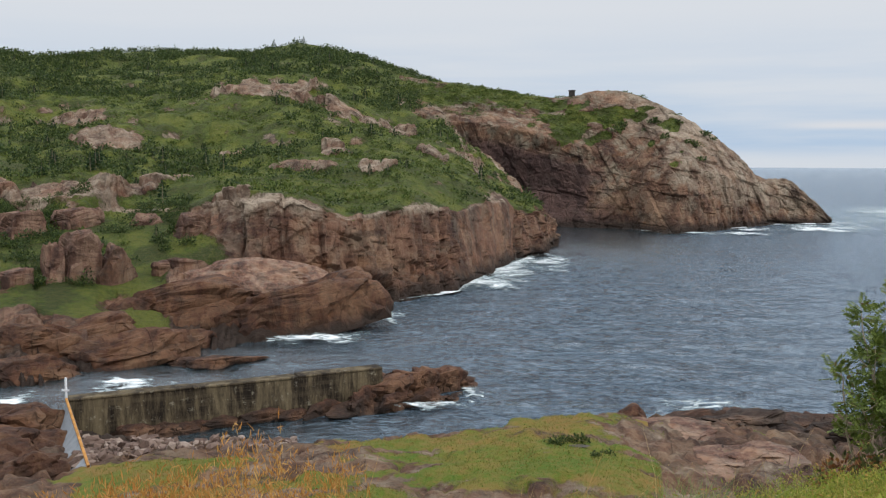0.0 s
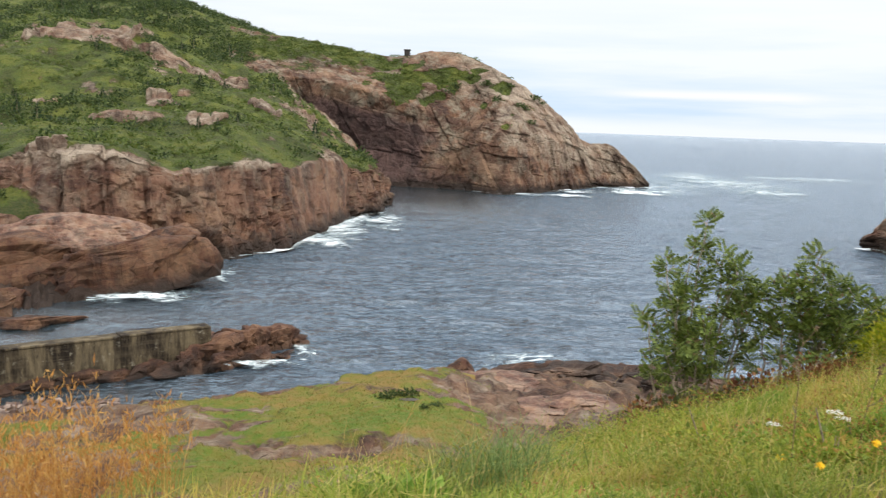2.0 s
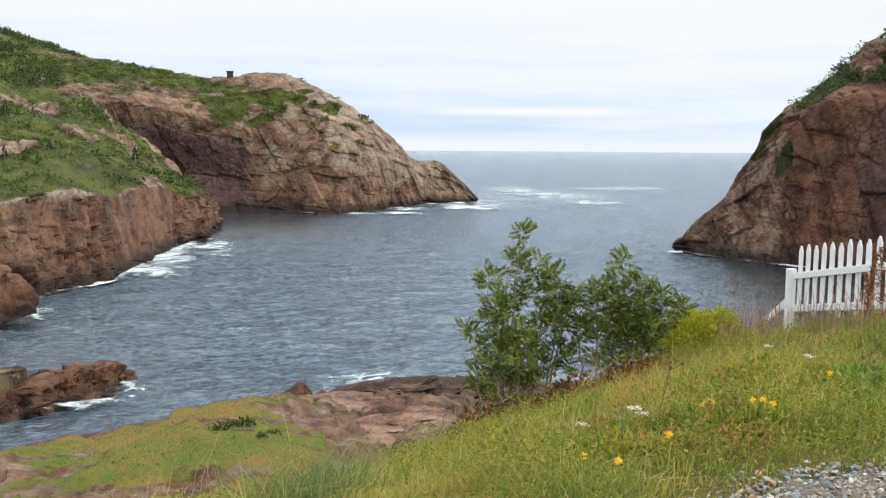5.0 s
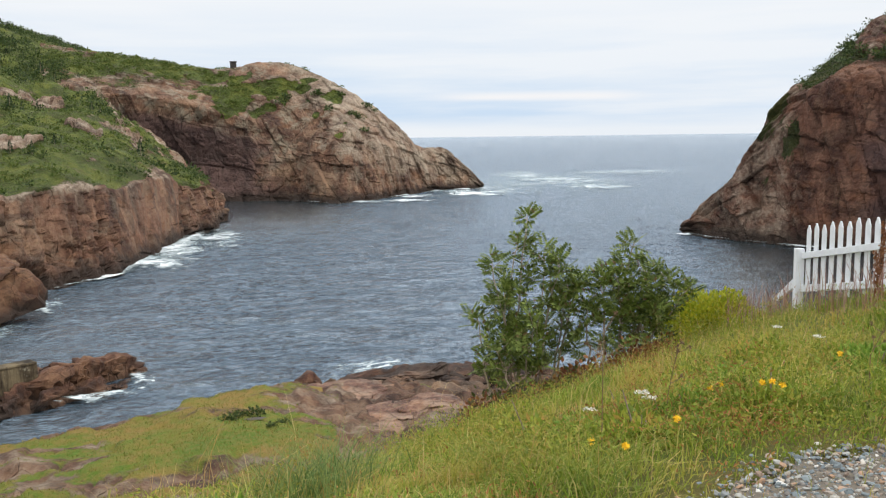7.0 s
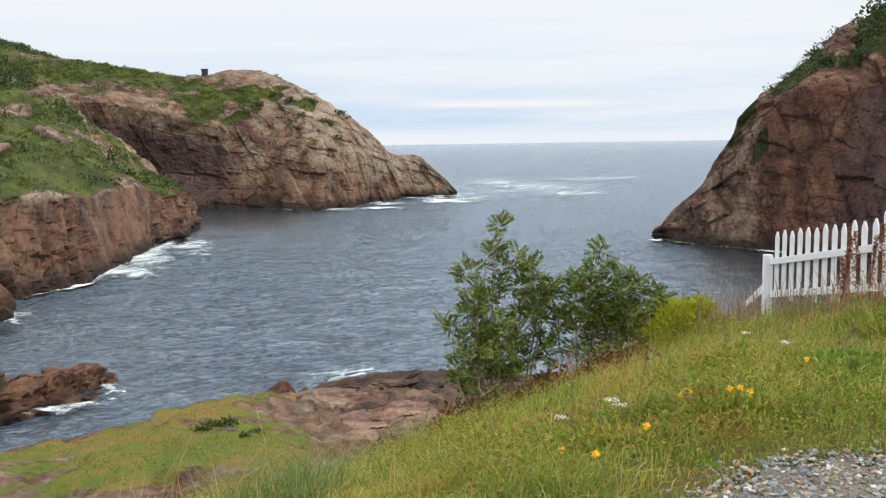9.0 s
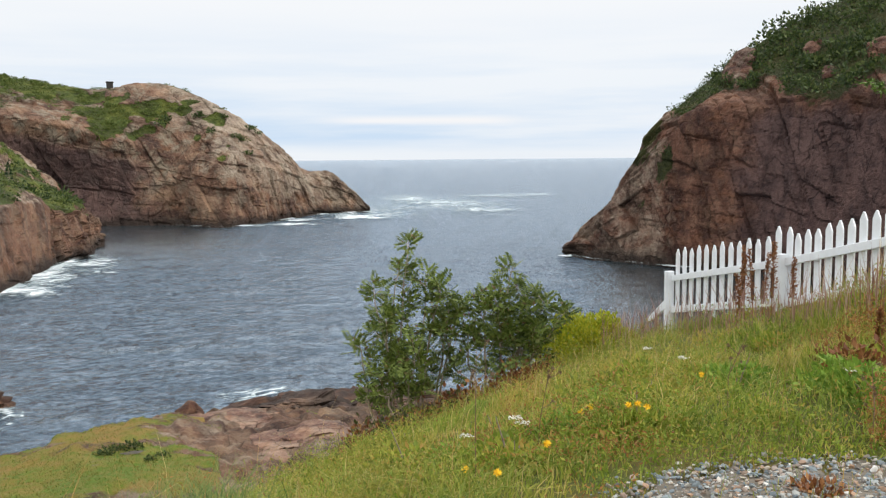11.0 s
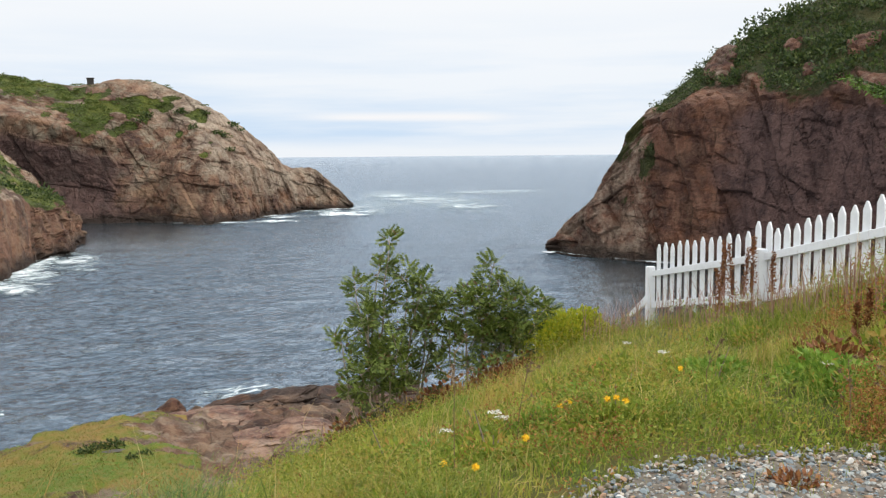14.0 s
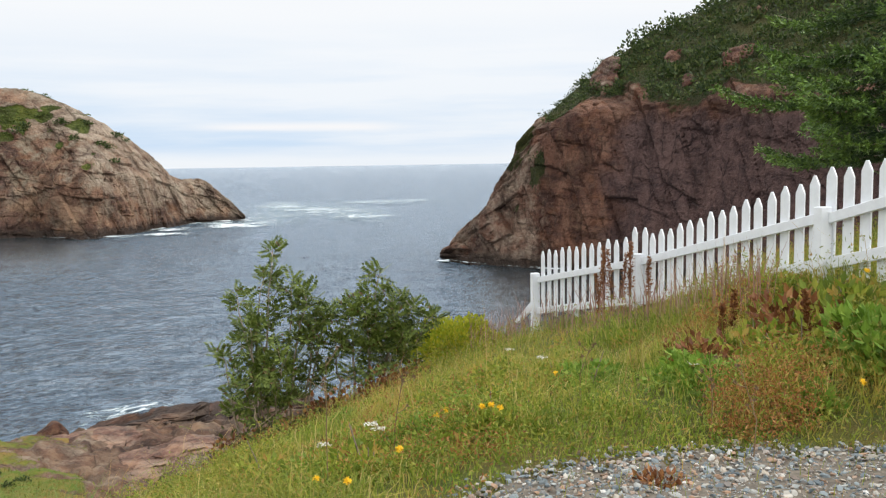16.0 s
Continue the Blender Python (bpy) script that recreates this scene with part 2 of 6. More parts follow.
def rock_colours(m, size, pink=1.0, lichen=0.5, joints=0.5, blocks=True):
    """Brown-pink granite: large patches, tilted beds, upright streaks, a tone for every joint block, grey lichen. size: metres of the large patches."""
    bend = m.add("ShaderNodeTexNoise", Vector=m.co, Scale=0.6 / size, Detail=3.0).outputs["Color"]
    wnode = m.n.new("ShaderNodeVectorMath")
    wnode.operation = "MULTIPLY_ADD"
    m.put(wnode.inputs[0], bend)
    wnode.inputs[1].default_value = (0.35 * size, 0.35 * size, 0.35 * size)
    m.put(wnode.inputs[2], m.co)
    warped = wnode.outputs[0]
    upright = m.add("ShaderNodeMapping", Vector=warped, Scale=(1.3 / size, 1.3 / size, 0.22 / size), Rotation=(0, 0.12, 0)).outputs[0]
    beds = m.add("ShaderNodeMapping", Vector=warped, Scale=(0.45 / size, 0.45 / size, 2.4 / size), Rotation=(0.1, 0.45, 0)).outputs[0]
    big = m.noise(0.9 / size, 6, 0.62)
    fine = m.noise(13.0 / size, 8, 0.68)
    streak = m.noise(2.2, 8, 0.62, upright)
    bed = m.noise(1.8, 7, 0.66, beds)
    a = m.ramp(big, (0.40, (0.066, 0.034, 0.026)), (0.47, (0.165, 0.088, 0.060)), (0.54, (0.245, 0.142, 0.096)), (0.62, (0.41, 0.285, 0.190)))
    b = m.ramp(streak, (0.41, (0.036, 0.022, 0.018)), (0.48, (0.160, 0.088, 0.062)), (0.54, (0.240, 0.140, 0.098)), (0.61, (0.42, 0.290, 0.200)))
    c = m.mix(0.55, a, b)
    c = m.mix(m.span(bed, 0.53, 0.64, 0.0, 0.5), c, (0.36, 0.255, 0.180))
    c = m.mix(m.span(bed, 0.45, 0.38, 0.0, 0.6), c, (0.060, 0.038, 0.031))
    if blocks:
        tone = m.attr("block")
        c = m.mix(m.span(tone, 0.55, 1.0, 0.0, 0.62), c, (0.36, 0.225, 0.160))
        c = m.mix(m.span(tone, 0.45, 0.0, 0.0, 0.72), c, (0.075, 0.042, 0.033))
    c = m.mix(m.span(fine, 0.54, 0.70, 0.0, 0.45), c, (0.38, 0.285, 0.21))
    c = m.mix(m.span(fine, 0.46, 0.33, 0.0, 0.55), c, (0.055, 0.036, 0.029))
    ochre = m.noise(1.5 / size, 5, 0.6, m.scaled(1, 1, 1.6, (0.3, 0, 0.7)))
    c = m.mix(m.span(ochre, 0.55, 0.66, 0.0, 0.38), c, (0.28, 0.145, 0.070))
    z = m.add("ShaderNodeSeparateXYZ", Vector=m.co).outputs["Z"]
    worn = m.math("MULTIPLY", m.span(z, 6.0, 13.0, 0.5, 1.0), lichen)
    grey = m.math("MULTIPLY", m.span(m.noise(2.2 / size, 8, 0.70), 0.49, 0.62), worn)
    c = m.mix(grey, c, (0.30, 0.270, 0.215))
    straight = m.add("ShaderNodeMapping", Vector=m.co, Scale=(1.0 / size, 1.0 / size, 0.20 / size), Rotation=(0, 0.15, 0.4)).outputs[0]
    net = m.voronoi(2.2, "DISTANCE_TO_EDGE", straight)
    # shadow inside the cracks, painted as thin near-black lines
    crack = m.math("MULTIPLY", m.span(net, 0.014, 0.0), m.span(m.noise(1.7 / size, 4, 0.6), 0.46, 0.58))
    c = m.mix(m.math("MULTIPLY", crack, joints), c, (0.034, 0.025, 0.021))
    relief = m.math("ADD", m.math("MULTIPLY", fine, 0.6), m.math("ADD", m.math("MULTIPLY", bed, 0.5), m.math("SUBTRACT", m.math("MULTIPLY", streak, 0.8), m.math("MULTIPLY", crack, 0.4))))
    return c, fine, relief


def wet_line(m, c, low, high):
    """Dark weed and wet stone up to the height of the tide."""
    z = m.add("ShaderNodeSeparateXYZ", Vector=m.co).outputs["Z"]
    z = m.math("ADD", z, m.span(m.noise(0.5, 4), 0.2, 0.8, -0.9, 0.9))
    return m.mix(m.span(z, low, high, 0.92, 0.0), c, (0.028, 0.019, 0.014))


def land_material(name, size, turf, lichen=0.5, bump=0.5, pink=1.0, shade=1.0, tint=1.0):
    """Rock with turf where the cover value of the mesh is high."""
    m = Nodes(name, 0.85, 0.25)
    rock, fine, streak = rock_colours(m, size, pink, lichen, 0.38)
    if shade != 1:
        rock = m.mix(1.0, rock, (shade, shade * tint * 0.95, shade * tint * 0.86), "MULTIPLY")
    # paler bare rock; on the headlands their lit look is put into this colour too
    patch = m.math("ADD", m.attr("paled"), m.span(m.noise(2.2 / size, 6, 0.7), 0.25, 0.75, -0.45, 0.45))
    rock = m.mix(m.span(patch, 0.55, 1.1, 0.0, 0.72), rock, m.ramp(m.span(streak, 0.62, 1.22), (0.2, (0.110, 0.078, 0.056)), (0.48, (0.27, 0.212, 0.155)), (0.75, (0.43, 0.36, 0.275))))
    # darker maroon rock, with the shade of cleft and cliff face put into the colour
    dark_fac = m.math("ADD", m.attr("darkened"), m.span(m.noise(1.6 / size, 5, 0.65), 0.25, 0.75, -0.3, 0.3))
    rock = m.mix(m.span(dark_fac, 0.25, 0.75, 0.0, 0.85), rock, m.ramp(m.span(streak, 0.62, 1.22), (0.25, (0.042, 0.026, 0.025)), (0.7, (0.108, 0.066, 0.060))))
    rock = wet_line(m, rock, 0.9, 2.6)
    g1 = m.noise(0.18, 8, 0.68)
    g2 = m.noise(3.5, 6, 0.7)
    grass = m.ramp(g1, (0.42, turf[0]), (0.5, turf[1]), (0.57, turf[2]))
    grass = m.mix(m.span(g2, 0.35, 0.68, 0.0, 0.7), grass, turf[3])
    cover = m.math("ADD", m.attr("cover"), m.span(m.noise(1.4, 6, 0.7), 0.2, 0.8, -0.22, 0.22))
    grass = m.mix(m.math("MULTIPLY", m.attr("thatch"), m.span(m.noise(5.0, 6, 0.7), 0.35, 0.6, 1.0, 0.45)), grass, (0.120, 0.112, 0.034))
    fac = m.span(cover, 0.44, 0.56)
    tuft = m.noise(1.6, 9, 0.8)
    grass = m.mix(m.span(tuft, 0.50, 0.36, 0.0, 0.65), grass, turf[0])
    grass = m.mix(m.span(tuft, 0.53, 0.68, 0.0, 0.5), grass, turf[2])
    bare = m.math("MULTIPLY", streak, m.math("SUBTRACT", 1.0, fac))
    m.bump(m.math("ADD", bare, m.math("MULTIPLY", m.math("MULTIPLY", tuft, 0.9), fac)), bump, 0.10 * size)
    return m.done(m.mix(fac, rock, grass))


TURF_FAR = ((0.026, 0.047, 0.007), (0.060, 0.102, 0.010), (0.125, 0.150, 0.018), (0.120, 0.104, 0.034))
TURF_DARK = ((0.022, 0.034, 0.009), (0.040, 0.052, 0.011), (0.070, 0.072, 0.018), (0.075, 0.060, 0.022))
TURF_NEAR = ((0.070, 0.150, 0.010), (0.135, 0.170, 0.016), (0.25, 0.160, 0.042), (0.235, 0.155, 0.048))
MAT_HILL = land_material("hillside_rock_and_turf", 6.0, TURF_FAR, 0.75, shade=0.68, tint=0.93, bump=1.0)
MAT_HEAD = land_material("headland_rock_and_turf", 9.0, TURF_FAR, 0.85, shade=0.80, tint=0.99, bump=1.0)
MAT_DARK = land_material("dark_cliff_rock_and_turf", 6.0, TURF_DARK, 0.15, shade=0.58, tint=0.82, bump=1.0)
MAT_BANK = land_material("bank_soil_and_turf", 3.0, TURF_NEAR, 0.75, shade=0.60, tint=0.99, bump=0.8)


def rock_material(name, size, low=-9.0, high=-8.0, lichen=0.4, shade=1.0, warm=0.0, joints=0.5):
    m = Nodes(name, 0.8, 0.3)
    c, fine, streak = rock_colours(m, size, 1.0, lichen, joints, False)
    if shade != 1:
        c = m.mix(1.0, c, (shade, shade * (0.92 - 0.1 * warm), shade * (0.9 - 0.2 * warm)), "MULTIPLY")
    if low > -8:
        c = wet_line(m, c, low, high)
    m.bump(streak, 0.9, 0.09 * size)
    return m.done(c)


def water_material():
    """Grey-blue choppy sea: ripples, short waves and swell; the gloss grows towards the grazing view."""
    m = Nodes("sea_water", 0.9, 0.0)
    crests = m.add("ShaderNodeMapping", Vector=m.co, Scale=(1.15, 1.6, 1.0), Rotation=(0, 0, 0.22)).outputs[0]
    cross = m.add("ShaderNodeMapping", Vector=m.co, Scale=(0.8, 1.0, 1.0), Rotation=(0, 0, -0.5)).outputs[0]
    w0 = m.noise(0.07, 4, 0.55, crests)
    w1 = m.noise(1.05, 4, 0.6, crests, 0.8)
    w2 = m.noise(2.6, 4, 0.6, cross, 0.5)
    w3 = m.noise(0.26, 5, 0.62, crests, 0.4)
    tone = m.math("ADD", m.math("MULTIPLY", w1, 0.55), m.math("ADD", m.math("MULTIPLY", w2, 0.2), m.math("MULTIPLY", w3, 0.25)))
    # lights and darks of the ripples put into the base colour
    water_tint = m.ramp(tone, (0.42, (0.022, 0.042, 0.064)), (0.5, (0.056, 0.092, 0.130)), (0.58, (0.150, 0.205, 0.265)))
    # dark reflection of the cliffs, put into the colour of the sheltered water
    water_tint = m.mix(m.span(m.attr("chop"), 0.30, 0.95), m.ramp(tone, (0.42, (0.008, 0.016, 0.020)), (0.58, (0.050, 0.072, 0.084))), water_tint)
    h = m.math("ADD", m.math("MULTIPLY", w1, 2.2), m.math("MULTIPLY", w2, 1.3))
    h = m.math("ADD", h, m.math("ADD", m.math("MULTIPLY", w0, 13.0), m.math("MULTIPLY", w3, 5.0)))
    m.bump(h, m.attr("chop"), 0.24)
    normal = m.b.inputs["Normal"].links[0].from_socket
    gloss = m.add("ShaderNodeBsdfGlossy", Color=(0.88, 0.94, 1.0, 1), Roughness=0.14, Normal=normal)
    facing = m.add("ShaderNodeFresnel", IOR=1.33, Normal=normal).outputs[0]
    mixer = m.add("ShaderNodeMixShader", Fac=m.span(facing, 0.02, 0.42, 0.05, 0.84))
    m.l.new(m.b.outputs[0], mixer.inputs[1])
    m.l.new(gloss.outputs[0], mixer.inputs[2])
    m.l.new(mixer.outputs[0], m.n["Material Output"].inputs["Surface"])
    return m.done(water_tint)


def plain(name, color, rough=0.6, spread=0.15, scale=6.0, bump=0.2, spec=0.3):
    """A painted or natural surface with small changes of tone."""
    m = Nodes(name, rough, spec)
    f = m.noise(scale, 6, 0.65)
    lo = tuple(c * (1 - spread) for c in color)
    hi = tuple(min(1.0, c * (1 + spread)) for c in color)
    if bump:
        m.bump(f, bump, 0.01)
    return m.done(m.ramp(f, (0.3, lo), (0.7, hi)))


MAT_WATER = water_material()


def leaf_material(name, *stops, rough=0.6, through=0.3, dry=None):
    """Leaves: a tone for every leaf, light shining through in part."""
    m = Nodes(name, rough, 0.35)
    tone = m.add("ShaderNodeNewGeometry").outputs["Random Per Island"]
    c = m.ramp(tone, *stops)
    c = m.mix(m.span(m.noise(0.9, 3), 0.3, 0.7, 0.0, 0.45), c, stops[0][1])
    if dry:
        c = m.mix(m.span(m.noise(0.55, 4, 0.6), 0.48, 0.64, 0.0, 0.7), c, dry)
        c = m.mix(m.span(m.noise(2.1, 4, 0.6), 0.52, 0.66, 0.0, 0.6), c, stops[0][1])
    m.put(m.b.inputs["Base Color"], c)
    t = m.add("ShaderNodeBsdfTranslucent", Color=c)
    mixer = m.add("ShaderNodeMixShader", Fac=through)
    m.l.new(m.b.outputs[0], mixer.inputs[1])
    m.l.new(t.outputs[0], mixer.inputs[2])
    m.l.new(mixer.outputs[0], m.n["Material Output"].inputs["Surface"])
    return m.mat


MAT_SCRUB = leaf_material("scrub_leaves", (0.0, (0.022, 0.040, 0.012)), (0.45, (0.050, 0.082, 0.018)), (0.8, (0.092, 0.130, 0.028)), (1.0, (0.15, 0.17, 0.05)))
MAT_SCRUB_LIGHT = leaf_material("low_green_scrub", (0.0, (0.055, 0.088, 0.016)), (0.5, (0.105, 0.145, 0.026)), (1.0, (0.19, 0.20, 0.055)))
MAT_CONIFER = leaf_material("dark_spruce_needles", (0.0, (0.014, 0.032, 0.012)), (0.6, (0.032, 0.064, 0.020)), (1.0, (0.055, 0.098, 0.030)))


def spruce_material():
    """Needles: dark old growth inside, fresh light green at the ends of the boughs."""
    m = Nodes("spruce_needles", 0.55, 0.35)
    tone = m.add("ShaderNodeNewGeometry").outputs["Random Per Island"]
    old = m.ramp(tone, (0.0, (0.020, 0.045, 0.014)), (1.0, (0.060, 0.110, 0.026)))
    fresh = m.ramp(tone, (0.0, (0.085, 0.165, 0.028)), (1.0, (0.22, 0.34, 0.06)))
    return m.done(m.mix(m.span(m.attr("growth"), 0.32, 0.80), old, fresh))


MAT_SPRUCE = spruce_material()
MAT_ROWAN = leaf_material("rowan_leaves", (0.0, (0.056, 0.086, 0.016)), (0.5, (0.150, 0.200, 0.032)), (0.90, (0.25, 0.31, 0.07)), (0.95, (0.15, 0.110, 0.040)), (1.0, (0.20, 0.110, 0.045)), through=0.34)
MAT_WEED = leaf_material("weed_leaves", (0.0, (0.125, 0.175, 0.022)), (0.5, (0.28, 0.355, 0.038)), (0.82, (0.46, 0.44, 0.075)), (1.0, (0.52, 0.27, 0.08)), through=0.4, dry=(0.33, 0.27, 0.06))
# leaf tones darkened to give the shade at the foot of the rowans
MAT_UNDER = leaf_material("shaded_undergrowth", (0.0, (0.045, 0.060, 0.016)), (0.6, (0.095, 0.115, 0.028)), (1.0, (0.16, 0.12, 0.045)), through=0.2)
MAT_BRIGHT = leaf_material("bright_green_leaves", (0.0, (0.11, 0.20, 0.022)), (0.6, (0.20, 0.33, 0.038)), (1.0, (0.32, 0.42, 0.07)))
MAT_GOLD = leaf_material("yellow_green_leaves", (0.0, (0.24, 0.30, 0.018)), (0.6, (0.42, 0.43, 0.025)), (1.0, (0.58, 0.50, 0.04)), through=0.45)
MAT_GRASS = leaf_material("meadow_grass", (0.0, (0.110, 0.165, 0.020)), (0.45, (0.27, 0.385, 0.040)), (0.76, (0.46, 0.48, 0.080)), (1.0, (0.78, 0.57, 0.24)), through=0.5, dry=(0.60, 0.38, 0.09))
MAT_WISPY = leaf_material("wispy_grass", (0.0, (0.08, 0.140, 0.034)), (0.5, (0.17, 0.245, 0.060)), (1.0, (0.30, 0.34, 0.10)), through=0.4)
MAT_TURF = leaf_material("short_turf", (0.0, (0.095, 0.155, 0.016)), (0.5, (0.18, 0.185, 0.026)), (1.0, (0.30, 0.20, 0.055)), dry=(0.25, 0.16, 0.045))
MAT_STRAW = leaf_material("pale_dry_grass", (0.0, (0.34, 0.20, 0.06)), (0.5, (0.52, 0.35, 0.12)), (1.0, (0.64, 0.50, 0.23)))
MAT_PLUME = leaf_material("orange_grass_plumes", (0.0, (0.36, 0.15, 0.035)), (0.5, (0.55, 0.27, 0.065)), (1.0, (0.62, 0.40, 0.13)), through=0.4)
MAT_RUST = leaf_material("rust_brown_weed", (0.0, (0.13, 0.045, 0.018)), (0.6, (0.27, 0.105, 0.036)), (1.0, (0.42, 0.21, 0.065)), through=0.15)
MAT_ORANGE_LEAF = leaf_material("fading_orange_leaves", (0.0, (0.22, 0.09, 0.03)), (0.6, (0.42, 0.19, 0.055)), (1.0, (0.58, 0.33, 0.10)), through=0.35)
MAT_PINK = leaf_material("faded_pink_stalks", (0.0, (0.26, 0.13, 0.10)), (0.6, (0.42, 0.25, 0.20)), (1.0, (0.52, 0.40, 0.28)), through=0.15)
MAT_DEAD = plain("dry_brown_stalks", (0.20, 0.135, 0.075), 0.9, 0.3, 30.0, 0.0)
MAT_HOLLOW = plain("dark_mud_and_shadow", (0.045, 0.034, 0.022), 0.45, 0.4, 6.0, 0.4)
MAT_BARK = plain("grey_brown_bark", (0.24, 0.19, 0.14), 0.9, 0.4, 30.0, 0.6)
MAT_STEM = plain("pale_grey_brown_stems", (0.36, 0.29, 0.21), 0.85, 0.3, 30.0, 0.4)
MAT_YELLOW = plain("yellow_petals", (0.84, 0.50, 0.015), 0.6, 0.12, 40.0, 0.0)
MAT_CREAM = plain("white_petals", (0.72, 0.70, 0.62), 0.7, 0.1, 40.0, 0.0)
MAT_SHORE = rock_material("wet_shore_rock", 3.0, -0.1, 1.0, 0.15, 0.50, 1.2)
MAT_SLAB = rock_material("shore_slab_rock", 4.0, -0.6, 0.4, 0.5, 0.44, 1.5, 0.4)
MAT_BLOCK = rock_material("jointed_cliff_rock", 4.0, lichen=0.5, shade=0.66)
MAT_BEDROCK = rock_material("brown_bedrock", 2.2, 0.2, 1.2, 0.8, 0.62, 0.2, 0.6)
MAT_LICHEN = rock_material("lichen_rock", 2.6, lichen=0.8, shade=0.85)


def stone_material():
    m = Nodes("grey_gravel_stone", 0.75, 0.3)
    tone = m.add("ShaderNodeNewGeometry").outputs["Random Per Island"]
    c = m.ramp(tone, (0.0, (0.10, 0.125, 0.14)), (0.25, (0.235, 0.275, 0.28)), (0.42, (0.17, 0.15, 0.13)), (0.56, (0.36, 0.22, 0.13)), (0.7, (0.34, 0.37, 0.36)), (0.94, (0.40, 0.34, 0.26)), (1.0, (0.66, 0.65, 0.61)))
    f = m.noise(30.0, 5)
    m.bump(f, 0.3, 0.01)
    return m.done(m.mix(m.span(f, 0.35, 0.65, 0.0, 0.2), c, (0.15, 0.15, 0.15)))


def beach_material():
    m = Nodes("pink_beach_stone", 0.8, 0.3)
    tone = m.add("ShaderNodeNewGeometry").outputs["Random Per Island"]
    c = m.ramp(tone, (0.0, (0.06, 0.036, 0.028)), (0.4, (0.125, 0.08, 0.06)), (0.75, (0.20, 0.14, 0.11)), (1.0, (0.34, 0.27, 0.22)))
    return m.done(m.mix(m.span(m.noise(9.0, 5), 0.35, 0.65, 0.0, 0.5), c, (0.16, 0.11, 0.09)))


def foam_material(name="sea_foam", sx=0.55, sy=0.95, lo=0.56, dense=0.26):
    """Broken white water: lace of foam, thinning out towards the edge of a patch."""
    m = Nodes(name, 0.7, 0.2)
    lace = m.noise(1.0, 8, 0.75, m.scaled(sx, sy, 1.0, (0, 0, -0.4)), 1.5)
    edge = m.attr("edge")
    fac = m.span(m.math("ADD", lace, m.math("MULTIPLY", edge, dense)), lo, 0.78)
    m.put(m.b.inputs["Alpha"], fac)
    return m.done(m.mix(fac, (0.40, 0.54, 0.56), (0.88, 0.91, 0.92)))


def concrete_material():
    m = Nodes("weathered_concrete", 0.88, 0.2)
    streak = m.noise(1.0, 7, 0.75, m.scaled(1.1, 1.1, 0.16))
    board = m.noise(1.0, 3, 0.6, m.scaled(0.12, 0.12, 4.5))
    c = m.ramp(streak, (0.42, (0.018, 0.013, 0.009)), (0.49, (0.064, 0.049, 0.030)), (0.59, (0.15, 0.118, 0.070)))
    c = m.mix(m.span(board, 0.46, 0.62, 0.0, 0.4), c, (0.105, 0.082, 0.050))
    c = m.mix(m.span(m.noise(2.2, 7, 0.75), 0.58, 0.68, 0.0, 0.7), c, (0.34, 0.31, 0.235))
    m.bump(m.noise(7.0, 7, 0.7), 0.5, 0.05)
    return m.done(c)


MAT_STONE = stone_material()
MAT_SOIL = plain("grey_gravel_soil", (0.135, 0.115, 0.09), 0.95, 0.45, 18.0, 0.5)
MAT_BEACH = beach_material()
MAT_FOAM = foam_material()
MAT_FOAM_FAR = foam_material("offshore_foam", 0.62, 0.40, 0.535, 0.14)
MAT_CONCRETE = concrete_material()
MAT_PANEL = plain("pale_grey_concrete", (0.27, 0.29, 0.31), 0.8, 0.2, 2.0)
MAT_RUSTED = plain("rust_stained_edge", (0.42, 0.20, 0.05), 0.85, 0.35, 3.0)
MAT_WHITE = plain("white_fence_paint", (0.80, 0.82, 0.84), 0.5, 0.06, 9.0)
MAT_CAIRN = plain("dark_cairn_stone", (0.05, 0.045, 0.04), 0.9, 0.4, 3.0)
# ---------------------------------------------------------------- land forms


def rockify(g, amount, size, seed, tall=2.2, crack=0.5, dip=0.0):
    """Breaks the faces of a grid into tilted blocks and joints. amount: metres for every place of the grid; dip: lean of the beds in degrees."""
    nv, nu, _ = g.shape
    calm = g.copy()
    for _ in range(8):
        calm[1:-1] = (calm[:-2] + 2 * calm[1:-1] + calm[2:]) / 4
        calm[:, 1:-1] = (calm[:, :-2] + 2 * calm[:, 1:-1] + calm[:, 2:]) / 4
    n = grid_normals(calm)
    p = g.reshape(-1, 3)
    c, s = math.cos(radians(dip)), math.sin(radians(dip))
    q = np.stack([p[:, 0] * c - p[:, 2] * s, p[:, 1], p[:, 0] * s + p[:, 2] * c], 1)
    q = q / np.array([size, size, size * tall]) + 0.22 * fbm(p / size * 0.7, 3, seed + 40)[:, None]
    d1, d2, rid, facet = cells(q, seed)
    e1, e2, rid2, facet2 = cells(q * 2.9 + 5.1, seed + 9)
    joint = np.exp(-(d2 - d1) * 20) * 1.3 + np.exp(-(e2 - e1) * 14) * 0.5
    d = 1.0 * (rid - 0.5) + 1.2 * facet + 0.22 * (rid2 - 0.5) + 0.34 * facet2 + 0.55 * fbm(p / size * 0.4, 3, seed + 20) + 0.06 * fbm(p / size * 4, 2, seed + 30) - crack * joint
    d = d.reshape(nv, nu)
    d[1:-1] = (d[:-2] + 3 * d[1:-1] + d[2:]) / 5
    d = d.ravel()
    return (p + n.reshape(-1, 3) * (d * amount.ravel())[:, None]).reshape(nv, nu, 3)


